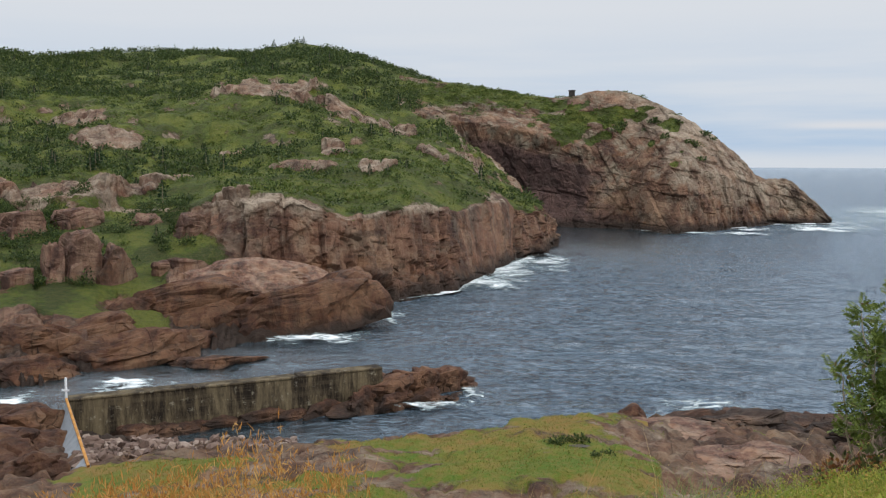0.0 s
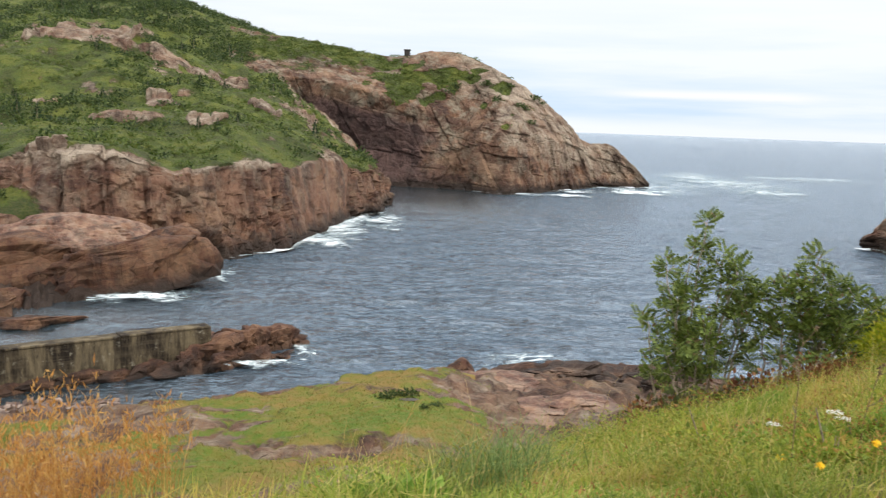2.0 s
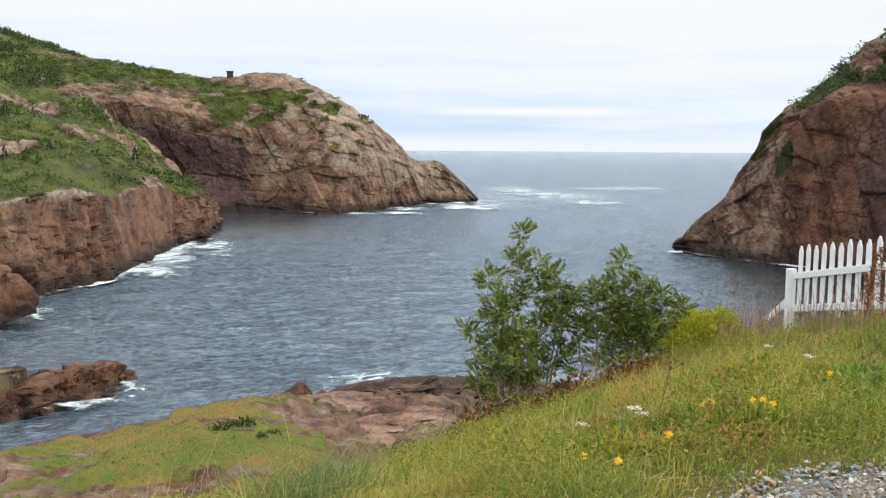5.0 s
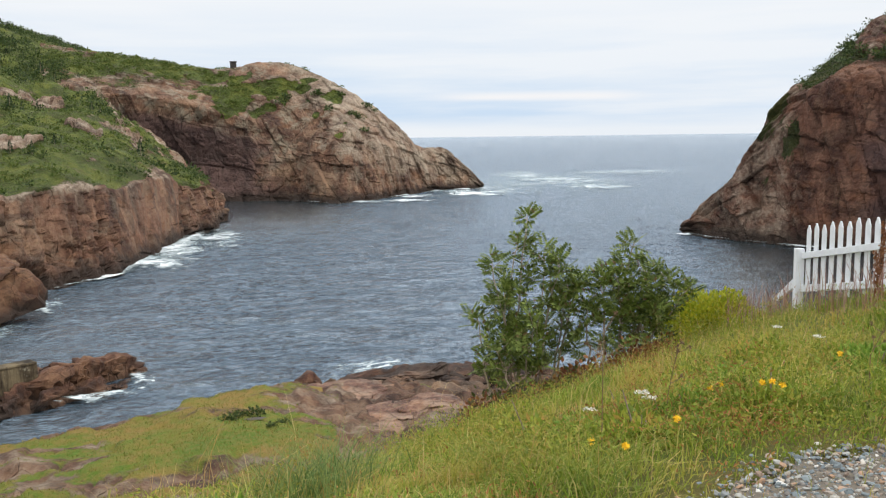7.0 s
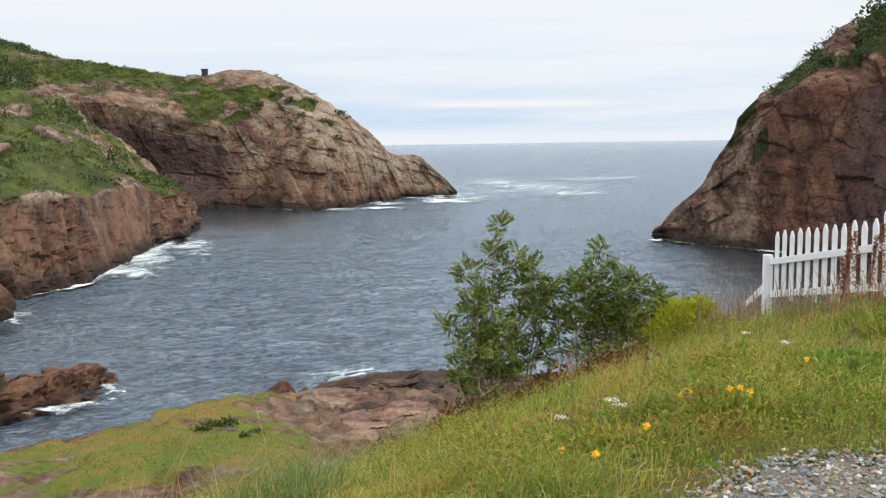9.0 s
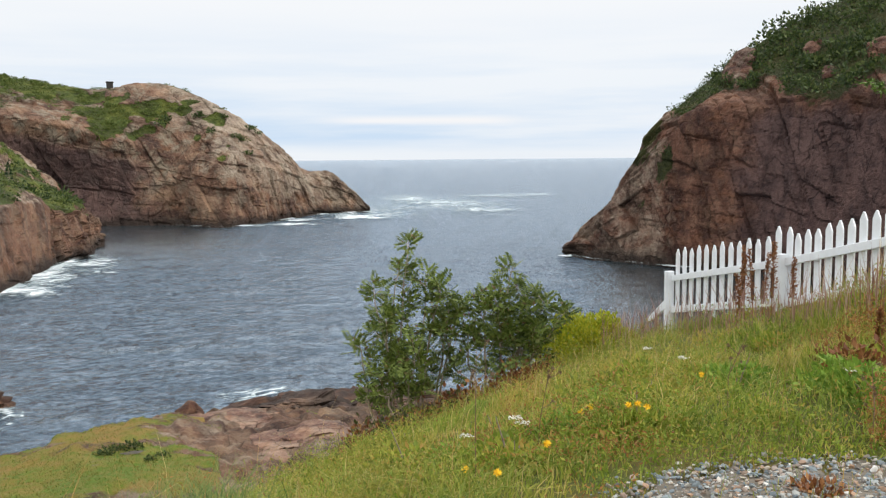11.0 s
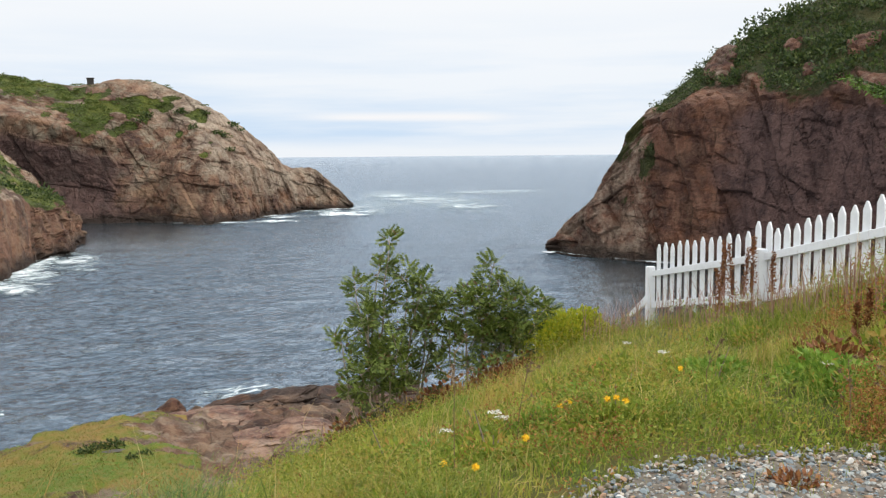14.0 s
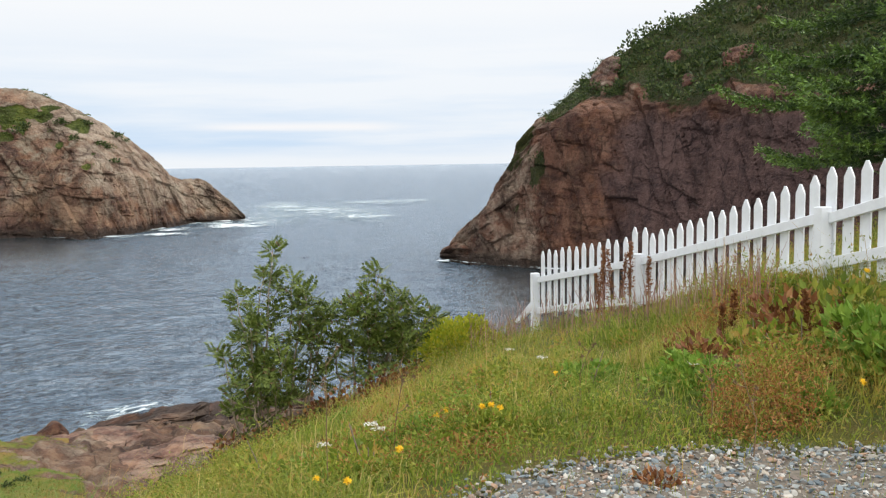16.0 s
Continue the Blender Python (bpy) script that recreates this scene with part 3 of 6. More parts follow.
def jointed(g, amount, size, seed, tall=2.2, lean=0.0, groove=0.25):
    """Splits a cliff into upright joint blocks that stand proud of one another. Returns the grid and a tone for every block."""
    nv, nu, _ = g.shape
    calm = g.copy()
    for _ in range(8):
        calm[1:-1] = (calm[:-2] + 2 * calm[1:-1] + calm[2:]) / 4
        calm[:, 1:-1] = (calm[:, :-2] + 2 * calm[:, 1:-1] + calm[:, 2:]) / 4
    n = grid_normals(calm).reshape(-1, 3)
    p = g.reshape(-1, 3)
    mid = calm[nv // 3]
    along = np.concatenate([[0], np.cumsum(np.linalg.norm(np.diff(mid, axis=0), axis=1))])
    up = np.concatenate([[0], np.cumsum(np.linalg.norm(np.diff(calm[:, nu // 2], axis=0), axis=1))])
    s, h = [q.ravel() for q in np.meshgrid(along, up)]
    z = 0.5 * h + 0.5 * p[:, 2] * 1.3
    d, tone = 0.0, 0.0
    for k, (scale, share) in enumerate(((1.0, 1.0), (0.42, 0.42), (0.19, 0.16))):
        w = size * scale
        sx = s / w + lean * z / w + 0.45 * vnoise(np.stack([s / w * 0.35, z / w * 0.12, 0 * s + k], 1), seed + k)
        col = np.floor(sx).astype(np.int64)
        zy = z / (w * tall) + 7 * hash3(col, col * 0, col * 0, seed + 3 + k) + 0.25 * vnoise(np.stack([s / w * 0.5, z / w * 0.3, 0 * s], 1), seed + 5 + k) + 0.12 * (sx - col)
        row = np.floor(zy).astype(np.int64)
        r1, r2 = hash3(col, row, col * 0, seed + 6 + k), hash3(col, row, col * 0 + 1, seed + 7 + k)
        fx, fz = sx - col - 0.5, zy - row - 0.5
        edge = np.minimum(0.5 - np.abs(fx), (0.5 - np.abs(fz)) * tall)
        d = d + share * ((r1 - 0.5) * 0.9 + (hash3(col, col * 0, col * 0, seed + 9) - 0.5) * 0.7 + fx * (r2 - 0.5) * 0.9 - fz * 0.35 * r1 - groove * np.exp(-edge * 26))
        tone = tone + (r2 - 0.5) * (1.0, 0.7, 0.35)[k]
    d = d + 0.8 * fbm(np.stack([s / size * 0.22, 0 * s, z / size * 0.10], 1), 3, seed + 20) + 0.05 * fbm(p / size * 6, 3, seed + 30)
    return (p + n * (d * amount.ravel())[:, None]).reshape(nv, nu, 3), np.clip(0.5 + 0.6 * tone, 0, 1).reshape(nv, nu)


def roughen(g, amount, size, seed, octaves=5):
    p = g.reshape(-1, 3)
    z = fbm(p / size, octaves, seed, 0.55) * amount.ravel()
    p = p.copy()
    p[:, 2] += z
    return p.reshape(g.shape)


def cover_of(g, low, seed, steep=0.62, patch=9.0, bare=0.35, tint=0.0):
    """Turf grows where the slope is gentle, above the spray, with bare patches."""
    nz = np.abs(grid_normals(g)[..., 2])
    p = g.reshape(-1, 3)
    c = (nz - steep) * 2.6 + 0.5 + tint + bare * fbm(p / patch, 4, seed).reshape(nz.shape)
    return np.clip(c, -0.3, 1.3) * np.clip((g[..., 2] - low) / 1.2, 0, 1)


def outcrops(g, cover, spots):
    """Raises bare rock backs out of the turf. A spot: compass angle, distance, half width in degrees, half depth and rise in metres."""
    az = np.degrees(np.arctan2(g[..., 0], g[..., 1]))
    r = np.hypot(g[..., 0], g[..., 1])
    wob = 0.45 * fbm(g.reshape(-1, 3) / 5.0, 4, 5).reshape(r.shape)
    for a, d, wa_, wd_, rise in spots:
        q = np.sqrt(((az - a) / wa_) ** 2 + ((r - d) / wd_) ** 2) + wob
        inside = np.clip((1.0 - q) * 3.0, 0, 1)
        g[..., 2] += rise * inside * (2 - inside) * 0.7
        cover = cover - 1.2 * np.clip((1.05 - q) * 3.0, 0, 1)
    return cover


def patches(g, cover, spots):
    """Turf on the ledges. A spot: compass angle, height, half width in degrees, half height in metres."""
    az = np.degrees(np.arctan2(g[..., 0], g[..., 1]))
    wob = 0.6 * fbm(g.reshape(-1, 3) / 4.0, 4, 6).reshape(az.shape)
    for a, h, wa_, wh_ in spots:
        q = np.sqrt(((az - a) / wa_) ** 2 + ((g[..., 2] - h) / wh_) ** 2) + wob
        cover = np.maximum(cover, np.clip((1.1 - q) * 2.0, 0, 1))
    return cover


def land(name, label, g, cover, mat, paled=0.0, darkened=0.0, block=0.5, smooth=True):
    nv, nu, _ = g.shape
    me = mesh_from(name, g.reshape(-1, 3), grid_faces(nv, nu), smooth)
    attribute(me, "cover", cover)
    attribute(me, "block", block + 0 * cover)
    attribute(me, "paled", paled + 0 * cover)
    attribute(me, "darkened", darkened + 0 * cover)
    me.materials.append(mat)
    return tagged(new(name, me), label, "cliff" if "cliff" in label else "ground", kind="structure")


def weights(nvs, values):
    """A value for every row of a loft, from one value for every line."""
    out = []
    for a, b, n in zip(values, values[1:], nvs):
        out += [a + (b - a) * i / n for i in range(n)]
    return np.array(out + [values[-1]])


# the hillside with its sea cliff, west of the cove
AZ_A = [-50, -40, -31.7, -28.7, -24.5, -21.2, -18.1, -14.6, -11.1, -8.2, -4.6, -1.0, 2.0, 0.6, -5.0]
A_SEA = line(AZ_A, [60, 63, 66, 66, 67, 70.5, 74.5, 78, 85.5, 97.5, 106.5, 134, 158, 185, 205], [0] * 15)
A_BED = A_SEA * [0.97, 0.97, 1] - [0, 0, 5]
A_SLAB = line(AZ_A, [70, 73, 76, 76, 79, 83, 86, 88, 91, 99.5, 108.5, 136, 160, 186, 206],
              [2.0, 2.0, 2.0, 2.0, 2.2, 2.6, 2.4, 2.0, 2.0, 2.2, 1.6, 1.8, 1.8, 1.8, 2])
A_FOOT = line(AZ_A, [84, 87, 91, 90, 90, 91, 92, 93, 95, 102, 110.5, 138, 161, 187, 207],
              [4.4, 4.4, 4.4, 4.2, 4.2, 4.8, 4.9, 4.4, 3.6, 3.6, 2.8, 3.4, 3.2, 3.2, 5])
A_EDGE = line([-50, -40, -31.7, -28.7, -24.5, -21.2, -18.1, -14.6, -11.1, -8.2, -4.6, -1.0, 1.7, 0.3, -4.6],
              [114, 114, 113, 112, 111, 106, 97.5, 96.5, 99, 105, 116, 143, 163, 187, 207],
              [9.6, 9.6, 9.6, 9.6, 9.9, 10.4, 11.7, 11.6, 9.6, 10.8, 8.5, 8.2, 5.4, 6.0, 12])
A_TERRACE = line([-50, -40, -31.7, -28.7, -24.5, -21.2, -18.1, -14.6, -11.1, -8.2, -4.9, -2.0, 0.5, -0.6, -4.6],
                 [140, 140, 140, 140, 140, 142, 145, 148, 150, 152, 155, 165, 174, 190, 208],
                 [15.4, 15.3, 15.2, 15.2, 14.6, 14.2, 14.6, 14.8, 14.6, 14.8, 14.2, 12.4, 9.2, 8.0, 18])
A_KNOLL = line([-50, -40, -31.7, -28.7, -24.5, -21.2, -18.1, -14.6, -11.1, -8.2, -5.4, -4.9, -4.5, -4.4, -4.6],
               [210, 210, 210, 210, 210, 210, 210, 210, 210, 208, 205, 206, 207, 208, 209],
               [25, 25, 25, 25, 25.6, 27.5, 30, 29.7, 28.2, 27.6, 25.6, 24.4, 23, 21.4, 20])
A_RIDGE = line([-50, -40, -31, -28, -24, -20.2, -16.8, -13.9, -11.7, -8.9, -6.3, -5.6, -5.2, -5.0, -4.9],
               [340, 335, 330, 330, 330, 330, 330, 330, 325, 318, 300, 290, 270, 250, 240],
               [50, 50, 50.2, 49.6, 52.2, 53, 55, 58, 55.2, 49.7, 43, 40, 37, 33, 30])
A_BACK = A_RIDGE * [1.25, 1.25, 0.55]
NV_A = [4, 26, 16, 60, 90, 60, 60, 8]
A = loft([A_BED, A_SEA, A_SLAB, A_FOOT, A_EDGE, A_TERRACE, A_KNOLL, A_RIDGE, A_BACK], 580, NV_A, 3)
wa = weights(NV_A, [0.2, 1.1, 1.3, 1.5, 1.0, 0.75, 1.1, 0.6, 0.5])[:, None] * np.ones((1, 580))
wr = weights(NV_A, [0.0, 0.3, 0.4, 0.5, 1.2, 3.0, 4.0, 1.0, 2.0])[:, None] * np.ones((1, 580))
A = roughen(A, wr, 26.0, 11)
COVER_A = cover_of(A, 4.4, 71, 0.78, 12.0, 0.26)
COVER_A = outcrops(A, COVER_A, [
    (-28.5, 118, 3.6, 9, 2.6), (-24.3, 121, 2.2, 6, 1.8), (-25.5, 160, 2.0, 6, 2.2), (-16.5, 198, 3.6, 9, 3.2),
    (-11.0, 196, 2.6, 7, 2.4), (-8.0, 190, 1.5, 5, 2.0), (-12.0, 150, 1.3, 4, 1.8), (-14.0, 128, 1.9, 3, 1.2),
    (-21.5, 140, 1.0, 3, 0.9), (-18.5, 152, 1.6, 3, 0.9), (-6.2, 150, 1.0, 4, 1.0), (-27.0, 190, 1.5, 5, 1.6),
    (-19.0, 103, 1.8, 3, 0.6), (-9.5, 128, 1.0, 3, 0.9)])
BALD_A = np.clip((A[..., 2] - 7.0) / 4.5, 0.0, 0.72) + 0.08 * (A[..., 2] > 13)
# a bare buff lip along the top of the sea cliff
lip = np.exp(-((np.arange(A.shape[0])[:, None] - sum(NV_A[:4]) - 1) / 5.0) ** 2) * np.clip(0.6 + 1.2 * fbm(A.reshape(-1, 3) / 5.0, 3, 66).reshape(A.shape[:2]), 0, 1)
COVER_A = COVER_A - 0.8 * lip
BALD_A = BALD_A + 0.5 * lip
fold = (np.abs(np.degrees(np.arctan2(A[..., 0], A[..., 1])) + 2.6) < 2.0) & (np.hypot(A[..., 0], A[..., 1]) > 108) & (np.hypot(A[..., 0], A[..., 1]) < 145)
az_a, r_a = np.degrees(np.arctan2(A[..., 0], A[..., 1])), np.hypot(A[..., 0], A[..., 1])
# the grassy gully beside the main cliff
gully_a = np.clip((-21.6 - az_a) / 1.2, 0, 1) * np.clip((r_a - 79.5 + 0.8 * (az_a + 30)) / 2, 0, 1) * np.clip((113 - r_a) / 4, 0, 1)
COVER_A = np.maximum(COVER_A, gully_a * (0.75 + 0.55 * fbm(A.reshape(-1, 3) / 5.0, 3, 64).reshape(r_a.shape)))
bare_a = np.clip(1.15 - 1.3 * COVER_A, 0.06, 1.0)
A, TONE_A = jointed(A, wa * np.where(fold, 0.35, 1.0) * 1.35 * bare_a, 5.2, 3, 2.4, 0.10, 0.30)
A = rockify(A, 0.22 * wa * np.where(fold, 0.35, 1.0) * bare_a, 3.2, 13, 1.5, 0.25, 10)
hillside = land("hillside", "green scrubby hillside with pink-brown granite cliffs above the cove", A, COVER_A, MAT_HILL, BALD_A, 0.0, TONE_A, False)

# the round headland at the mouth
AZ_B = [-8, -2, 1.7, 4.5, 6.5, 9.4, 12.6, 14.2, 15.6, 17.0, 18.1]
B_SEA = line(AZ_B, [216, 219, 219, 216, 213, 203, 223, 236, 245, 248, 249], [0] * 11)
B_BED = B_SEA * [0.985, 0.985, 1] - [0, 0, 5]
B_MID = line(AZ_B, [222, 226, 225, 220, 217, 206, 226, 239, 247, 250, 250], [9, 9, 9, 8.5, 8, 8, 7.5, 6, 5.5, 3, 0.5])
B_BROW = line(AZ_B, [224, 223, 222, 223, 222, 211, 230, 242, 249, 251, 250.5], [26.5, 24.5, 21, 17.5, 15.4, 15, 11.4, 9.4, 9.2, 5.4, 0.9])
B_TOP = line(AZ_B, [262, 252, 246, 242, 240, 236, 241, 247, 253, 253, 251], [40, 35.4, 32.8, 34.2, 33.4, 27, 18, 11.9, 11.5, 6.2, 1.2])
B_BACK = line(AZ_B, [320, 320, 320, 320, 320, 300, 290, 280, 275, 268, 262], [30, 26, 24, 24, 22, 14, 6, 2, 0, -2, -4])
NV_B = [4, 50, 60, 90, 16]
B = loft([B_BED, B_SEA, B_MID, B_BROW, B_TOP, B_BACK], 520, NV_B, 4)
az_b = np.degrees(np.arctan2(B[..., 0], B[..., 1]))
# tan rock of the right shoulder and crown, painted paler for the light on it
PALE_B = np.clip((az_b - 4.5) / 5.0, 0, 1) * np.clip((B[..., 2] - 4 + (az_b - 9)) / 8, 0, 1) * 0.9 + np.clip((B[..., 2] - 20) / 8, 0, 0.5)
# shade of the left-hand cleft painted in together with its dark stain
DARK_B = np.clip((6.5 - az_b) / 4.0, 0, 1) * np.clip((21 - 0.8 * az_b - B[..., 2]) / 5, 0, 1)
wb = weights(NV_B, [0.3, 1.1, 1.4, 1.3, 0.7, 0.6])[:, None] * np.ones((1, 520))
COVER_B = cover_of(B, 26.0, 72, 0.93, 11.0, 0.5)
COVER_B = patches(B, COVER_B, [(2.7, 25.5, 2.2, 5.0), (1.2, 29.5, 1.6, 2.6), (5.8, 24.0, 0.45, 2.6), (8.6, 24.0, 0.6, 1.4), (7.6, 20.0, 0.4, 1.0),
                               (5.4, 27.5, 1.1, 1.8), (4.6, 21.5, 0.7, 1.6), (6.9, 26.5, 0.5, 1.2), (-3.5, 35, 3.5, 5.5), (-1.0, 32, 1.5, 2.5), (9.4, 17.5, 0.4, 1.0), (9.0, 15.0, 0.3, 0.8), (7.5, 29, 0.7, 0.9)])
bare_b = np.clip(1.2 - COVER_B, 0.15, 1.0)
B, TONE_B = jointed(B, 0.9 * wb * bare_b, 9.0, 23, 1.3, 0.55, 0.14)
B = rockify(B, 0.30 * wb * bare_b, 5.0, 29, 0.8, 0.25, -38)
headland = land("headland", "rounded pink granite headland with patches of grass at the cove mouth", B, COVER_B, MAT_HEAD, PALE_B, DARK_B, TONE_B, False)

# the steep dark headland on the other side
AZ_C = [30.4, 33, 35.9, 39, 43, 48, 54, 62, 72]
C_SEA = line(AZ_C, [138, 130, 126, 122, 118, 112, 104, 95, 85], [0] * 9)
C_BED = C_SEA * [0.975, 0.975, 1] - [0, 0, 5]
C_BROW = line(AZ_C, [138.5, 133, 130, 126, 122, 116, 108, 99, 90], [0.6, 6.5, 16, 20.6, 21.2, 22.2, 21.6, 21, 20.5])
C_TOP = line(AZ_C, [139, 136.5, 136, 140, 142, 142, 140, 135, 130], [0.8, 8.0, 18.3, 26, 33.2, 38.2, 42, 44, 43])
C_BACK = line(AZ_C, [146, 160, 175, 190, 200, 200, 200, 190, 180], [-3, -3, 6, 14, 20, 26, 30, 34, 36])
NV_C = [4, 110, 90, 14]
C = loft([C_BED, C_SEA, C_BROW, C_TOP, C_BACK], 480, NV_C, 4)
wc = weights(NV_C, [0.3, 1.0, 1.2, 1.0, 0.8])[:, None] * np.ones((1, 480))
az_c = np.degrees(np.arctan2(C[..., 0], C[..., 1]))
# left flank and upper rim: tan rock with the light on it painted in
PALE_C = np.clip((39.0 - az_c) / 4.0, 0, 0.75) + 0.6 * np.clip((C[..., 2] - 19) / 4, 0, 1)
# maroon face turned from the sun, its shade painted in below the brow
DARK_C = np.clip((az_c - 39.5) / 3.0, 0, 1) * np.clip((22.5 - C[..., 2]) / 4, 0, 1)
brow = np.interp(az_c, [30, 34.5, 36.2, 38, 40, 43, 45, 48, 54, 72], [40, 32, 19.0, 20.5, 23.0, 23.6, 22.0, 24.2, 22.8, 22])
COVER_C = np.clip(0.5 + (C[..., 2] - brow) * 0.30 + 0.55 * fbm(C.reshape(-1, 3) / 5.0, 4, 73).reshape(brow.shape), -0.3, 1.2) * np.clip((C[..., 2] - 8) / 4, 0, 1)
COVER_C = outcrops(C, COVER_C, [(40.7, 136, 0.8, 4, 1.2), (44.7, 131, 0.6, 2.0, 0.8), (48.5, 124, 0.9, 1.6, 0.6), (45.6, 124, 0.4, 1.5, 0.5), (49.7, 134, 0.4, 1.5, 0.8), (42.6, 125, 0.6, 1.2, 0.5)])
bare_c = np.clip(1.2 - COVER_C, 0.15, 1.0)
moss = np.clip((38.6 - az_c) / 2, 0, 1) * np.clip((az_c - 33.5) / 2, 0, 1) * np.clip((C[..., 2] - 5) / 3, 0, 1)
COVER_C = np.maximum(COVER_C, moss * (0.30 + 0.75 * fbm(C.reshape(-1, 3) / [2.2, 2.2, 6.0], 4, 78).reshape(brow.shape)))
C, TONE_C = jointed(C, 0.8 * wc * bare_c, 4.6, 37, 2.6, 0.35, 0.20)
C = rockify(C, 0.18 * wc * bare_c, 3.0, 47, 2.0, 0.25, 20)
headland_cliff = land("headland_cliff", "steep dark brown sea cliff topped with green scrub", C, COVER_C, MAT_DARK, PALE_C, DARK_C, TONE_C, False)

# the near bank: roadside, grassy slope, low shelf and shore
AZ_D = [-60, -45, -32, -22, -12, -4, 4, 10, 16, 22, 30, 40, 52, 66, 80]
D_FEET = line(AZ_D, [0.6] * 15, [13.4] * 15)
D_ROAD = line(AZ_D, [3.6, 3.6, 3.6, 3.6, 3.6, 3.6, 3.6, 3.8, 3.9, 4.0, 4.2, 4.8, 5.4, 6.0, 6.0], [13.3] * 10 + [13.35, 13.4, 13.4, 13.45, 13.5])
D_BANK = line(AZ_D, [6, 6.5, 7, 7.5, 8, 8.5, 9, 10, 11.5, 13, 14.5, 13.2, 9.6, 9, 9],
              [11.6, 11.5, 11.4, 11.3, 11.2, 11.1, 11.15, 11.2, 11.0, 11.1, 11.75, 12.7, 13.85, 14.3, 14.6])
D_DROP = line(AZ_D, [16, 16, 16, 16, 16, 16, 17, 18, 19, 20, 20, 19, 17, 16, 16], [7, 7, 7, 7, 7, 7, 7, 7, 7, 7.5, 9, 11, 13, 14, 14.6])
D_SHELF = line(AZ_D, [25, 25, 25, 25, 25, 25, 25, 26, 27, 28, 27, 26, 26, 26, 26], [4.6, 4.6, 4.6, 4.7, 5, 5, 5.2, 4.4, 4, 4, 4.5, 5, 8, 11, 12])
D_RIM = line(AZ_D, [38, 37, 37, 36.5, 35.8, 37, 39.5, 42.5, 44, 42, 36, 31, 32, 34, 36], [2.6, 2.6, 2.6, 3.2, 4.0, 4.0, 4.2, 3.1, 2.6, 2.4, 2, 1.6, 2, 4, 6])
D_SEA = line(AZ_D, [54, 53.5, 53, 48.5, 46.5, 47.5, 49, 53, 56, 55, 47, 40, 38, 40, 44], [0.9, 0.9, 0.9, 0.35, 0, 0, 0, 0, 0, 0, 0, 0, 0, 0, 0])
D_BED = D_SEA * [1.12, 1.12, 1] - [0, 0, 4.5]
NV_D = [24, 34, 26, 14, 54, 64, 8]
D = loft([D_FEET, D_ROAD, D_BANK, D_DROP, D_SHELF, D_RIM, D_SEA, D_BED], 540, NV_D, 5)
one = np.ones((1, 540))
D = roughen(D, weights(NV_D, [0.0, 0.03, 0.10, 0.3, 0.22, 0.15, 0.2, 0.3])[:, None] * one, 3.0, 51)
wd = weights(NV_D, [0.0, 0.0, 0.02, 0.3, 0.30, 0.30, 0.5, 0.3])[:, None] * one
az_d = np.degrees(np.arctan2(D[..., 0], D[..., 1]))
r_d = np.hypot(D[..., 0], D[..., 1])
noise_d = fbm(D.reshape(-1, 3) / [4.5, 1.6, 3.0], 4, 75).reshape(r_d.shape)
COVER_D = 0.64 + 0.85 * np.where(r_d > 14, noise_d, 0) - 1.2 * (D[..., 2] < 2.3)
COVER_D = COVER_D - np.where(r_d > 20, 0.95 * np.clip((az_d - 8.2 + 1.5 * noise_d) / 1.5, 0, 1) + 1.2 * np.clip((-27.5 - az_d) / 2, 0, 1), 0)
COVER_D = np.where(r_d < 12, 1.0, COVER_D)
D = rockify(D, wd * (1 + 0.25 * ((az_d > 8) & (r_d > 24))) * np.clip(1.1 - COVER_D, 0.08, 1), 1.9, 57, 0.55, 0.7, 24)
ground = land("ground", "grassy bank and low rocky shelf running down to the shore", D, COVER_D, MAT_BANK, 0.6 * (D[..., 2] > 3.4))
attribute(ground.data, "thatch", np.clip((15 - np.hypot(D[..., 0], D[..., 1])) / 2, 0, 1))


def ring_ground():
    """Level roadside under and behind the viewer, closing the bank."""
    rr, aa = np.meshgrid(np.array([0.0, 0.7, 2.5, 6, 12, 25, 60]), np.radians(np.linspace(79, 301, 60)), indexing="ij")
    g = np.stack([rr * np.sin(aa), rr * np.cos(aa), 13.4 + 0.02 * rr], -1)
    me = mesh_from("roadside", g.reshape(-1, 3), grid_faces(*g.shape[:2]))
    attribute(me, "cover", np.ones(g.shape[:2]))
    attribute(me, "thatch", np.ones(g.shape[:2]))
    me.materials.append(MAT_BANK)
    return tagged(new("roadside", me), "level grassy roadside behind the bank", "ground", kind="structure")


ring_ground()
t = np.linspace(0, 2 * math.pi, 25)[:-1]
me = mesh_from("verge", [(0.9 * math.cos(a), 0.9 * math.sin(a), 13.37) for a in t], [list(range(24))])
attribute(me, "cover", np.ones(24))
attribute(me, "thatch", np.ones(24))
me.materials.append(MAT_BANK)
tagged(new("verge", me), "trodden grass verge", "ground", kind="structure")


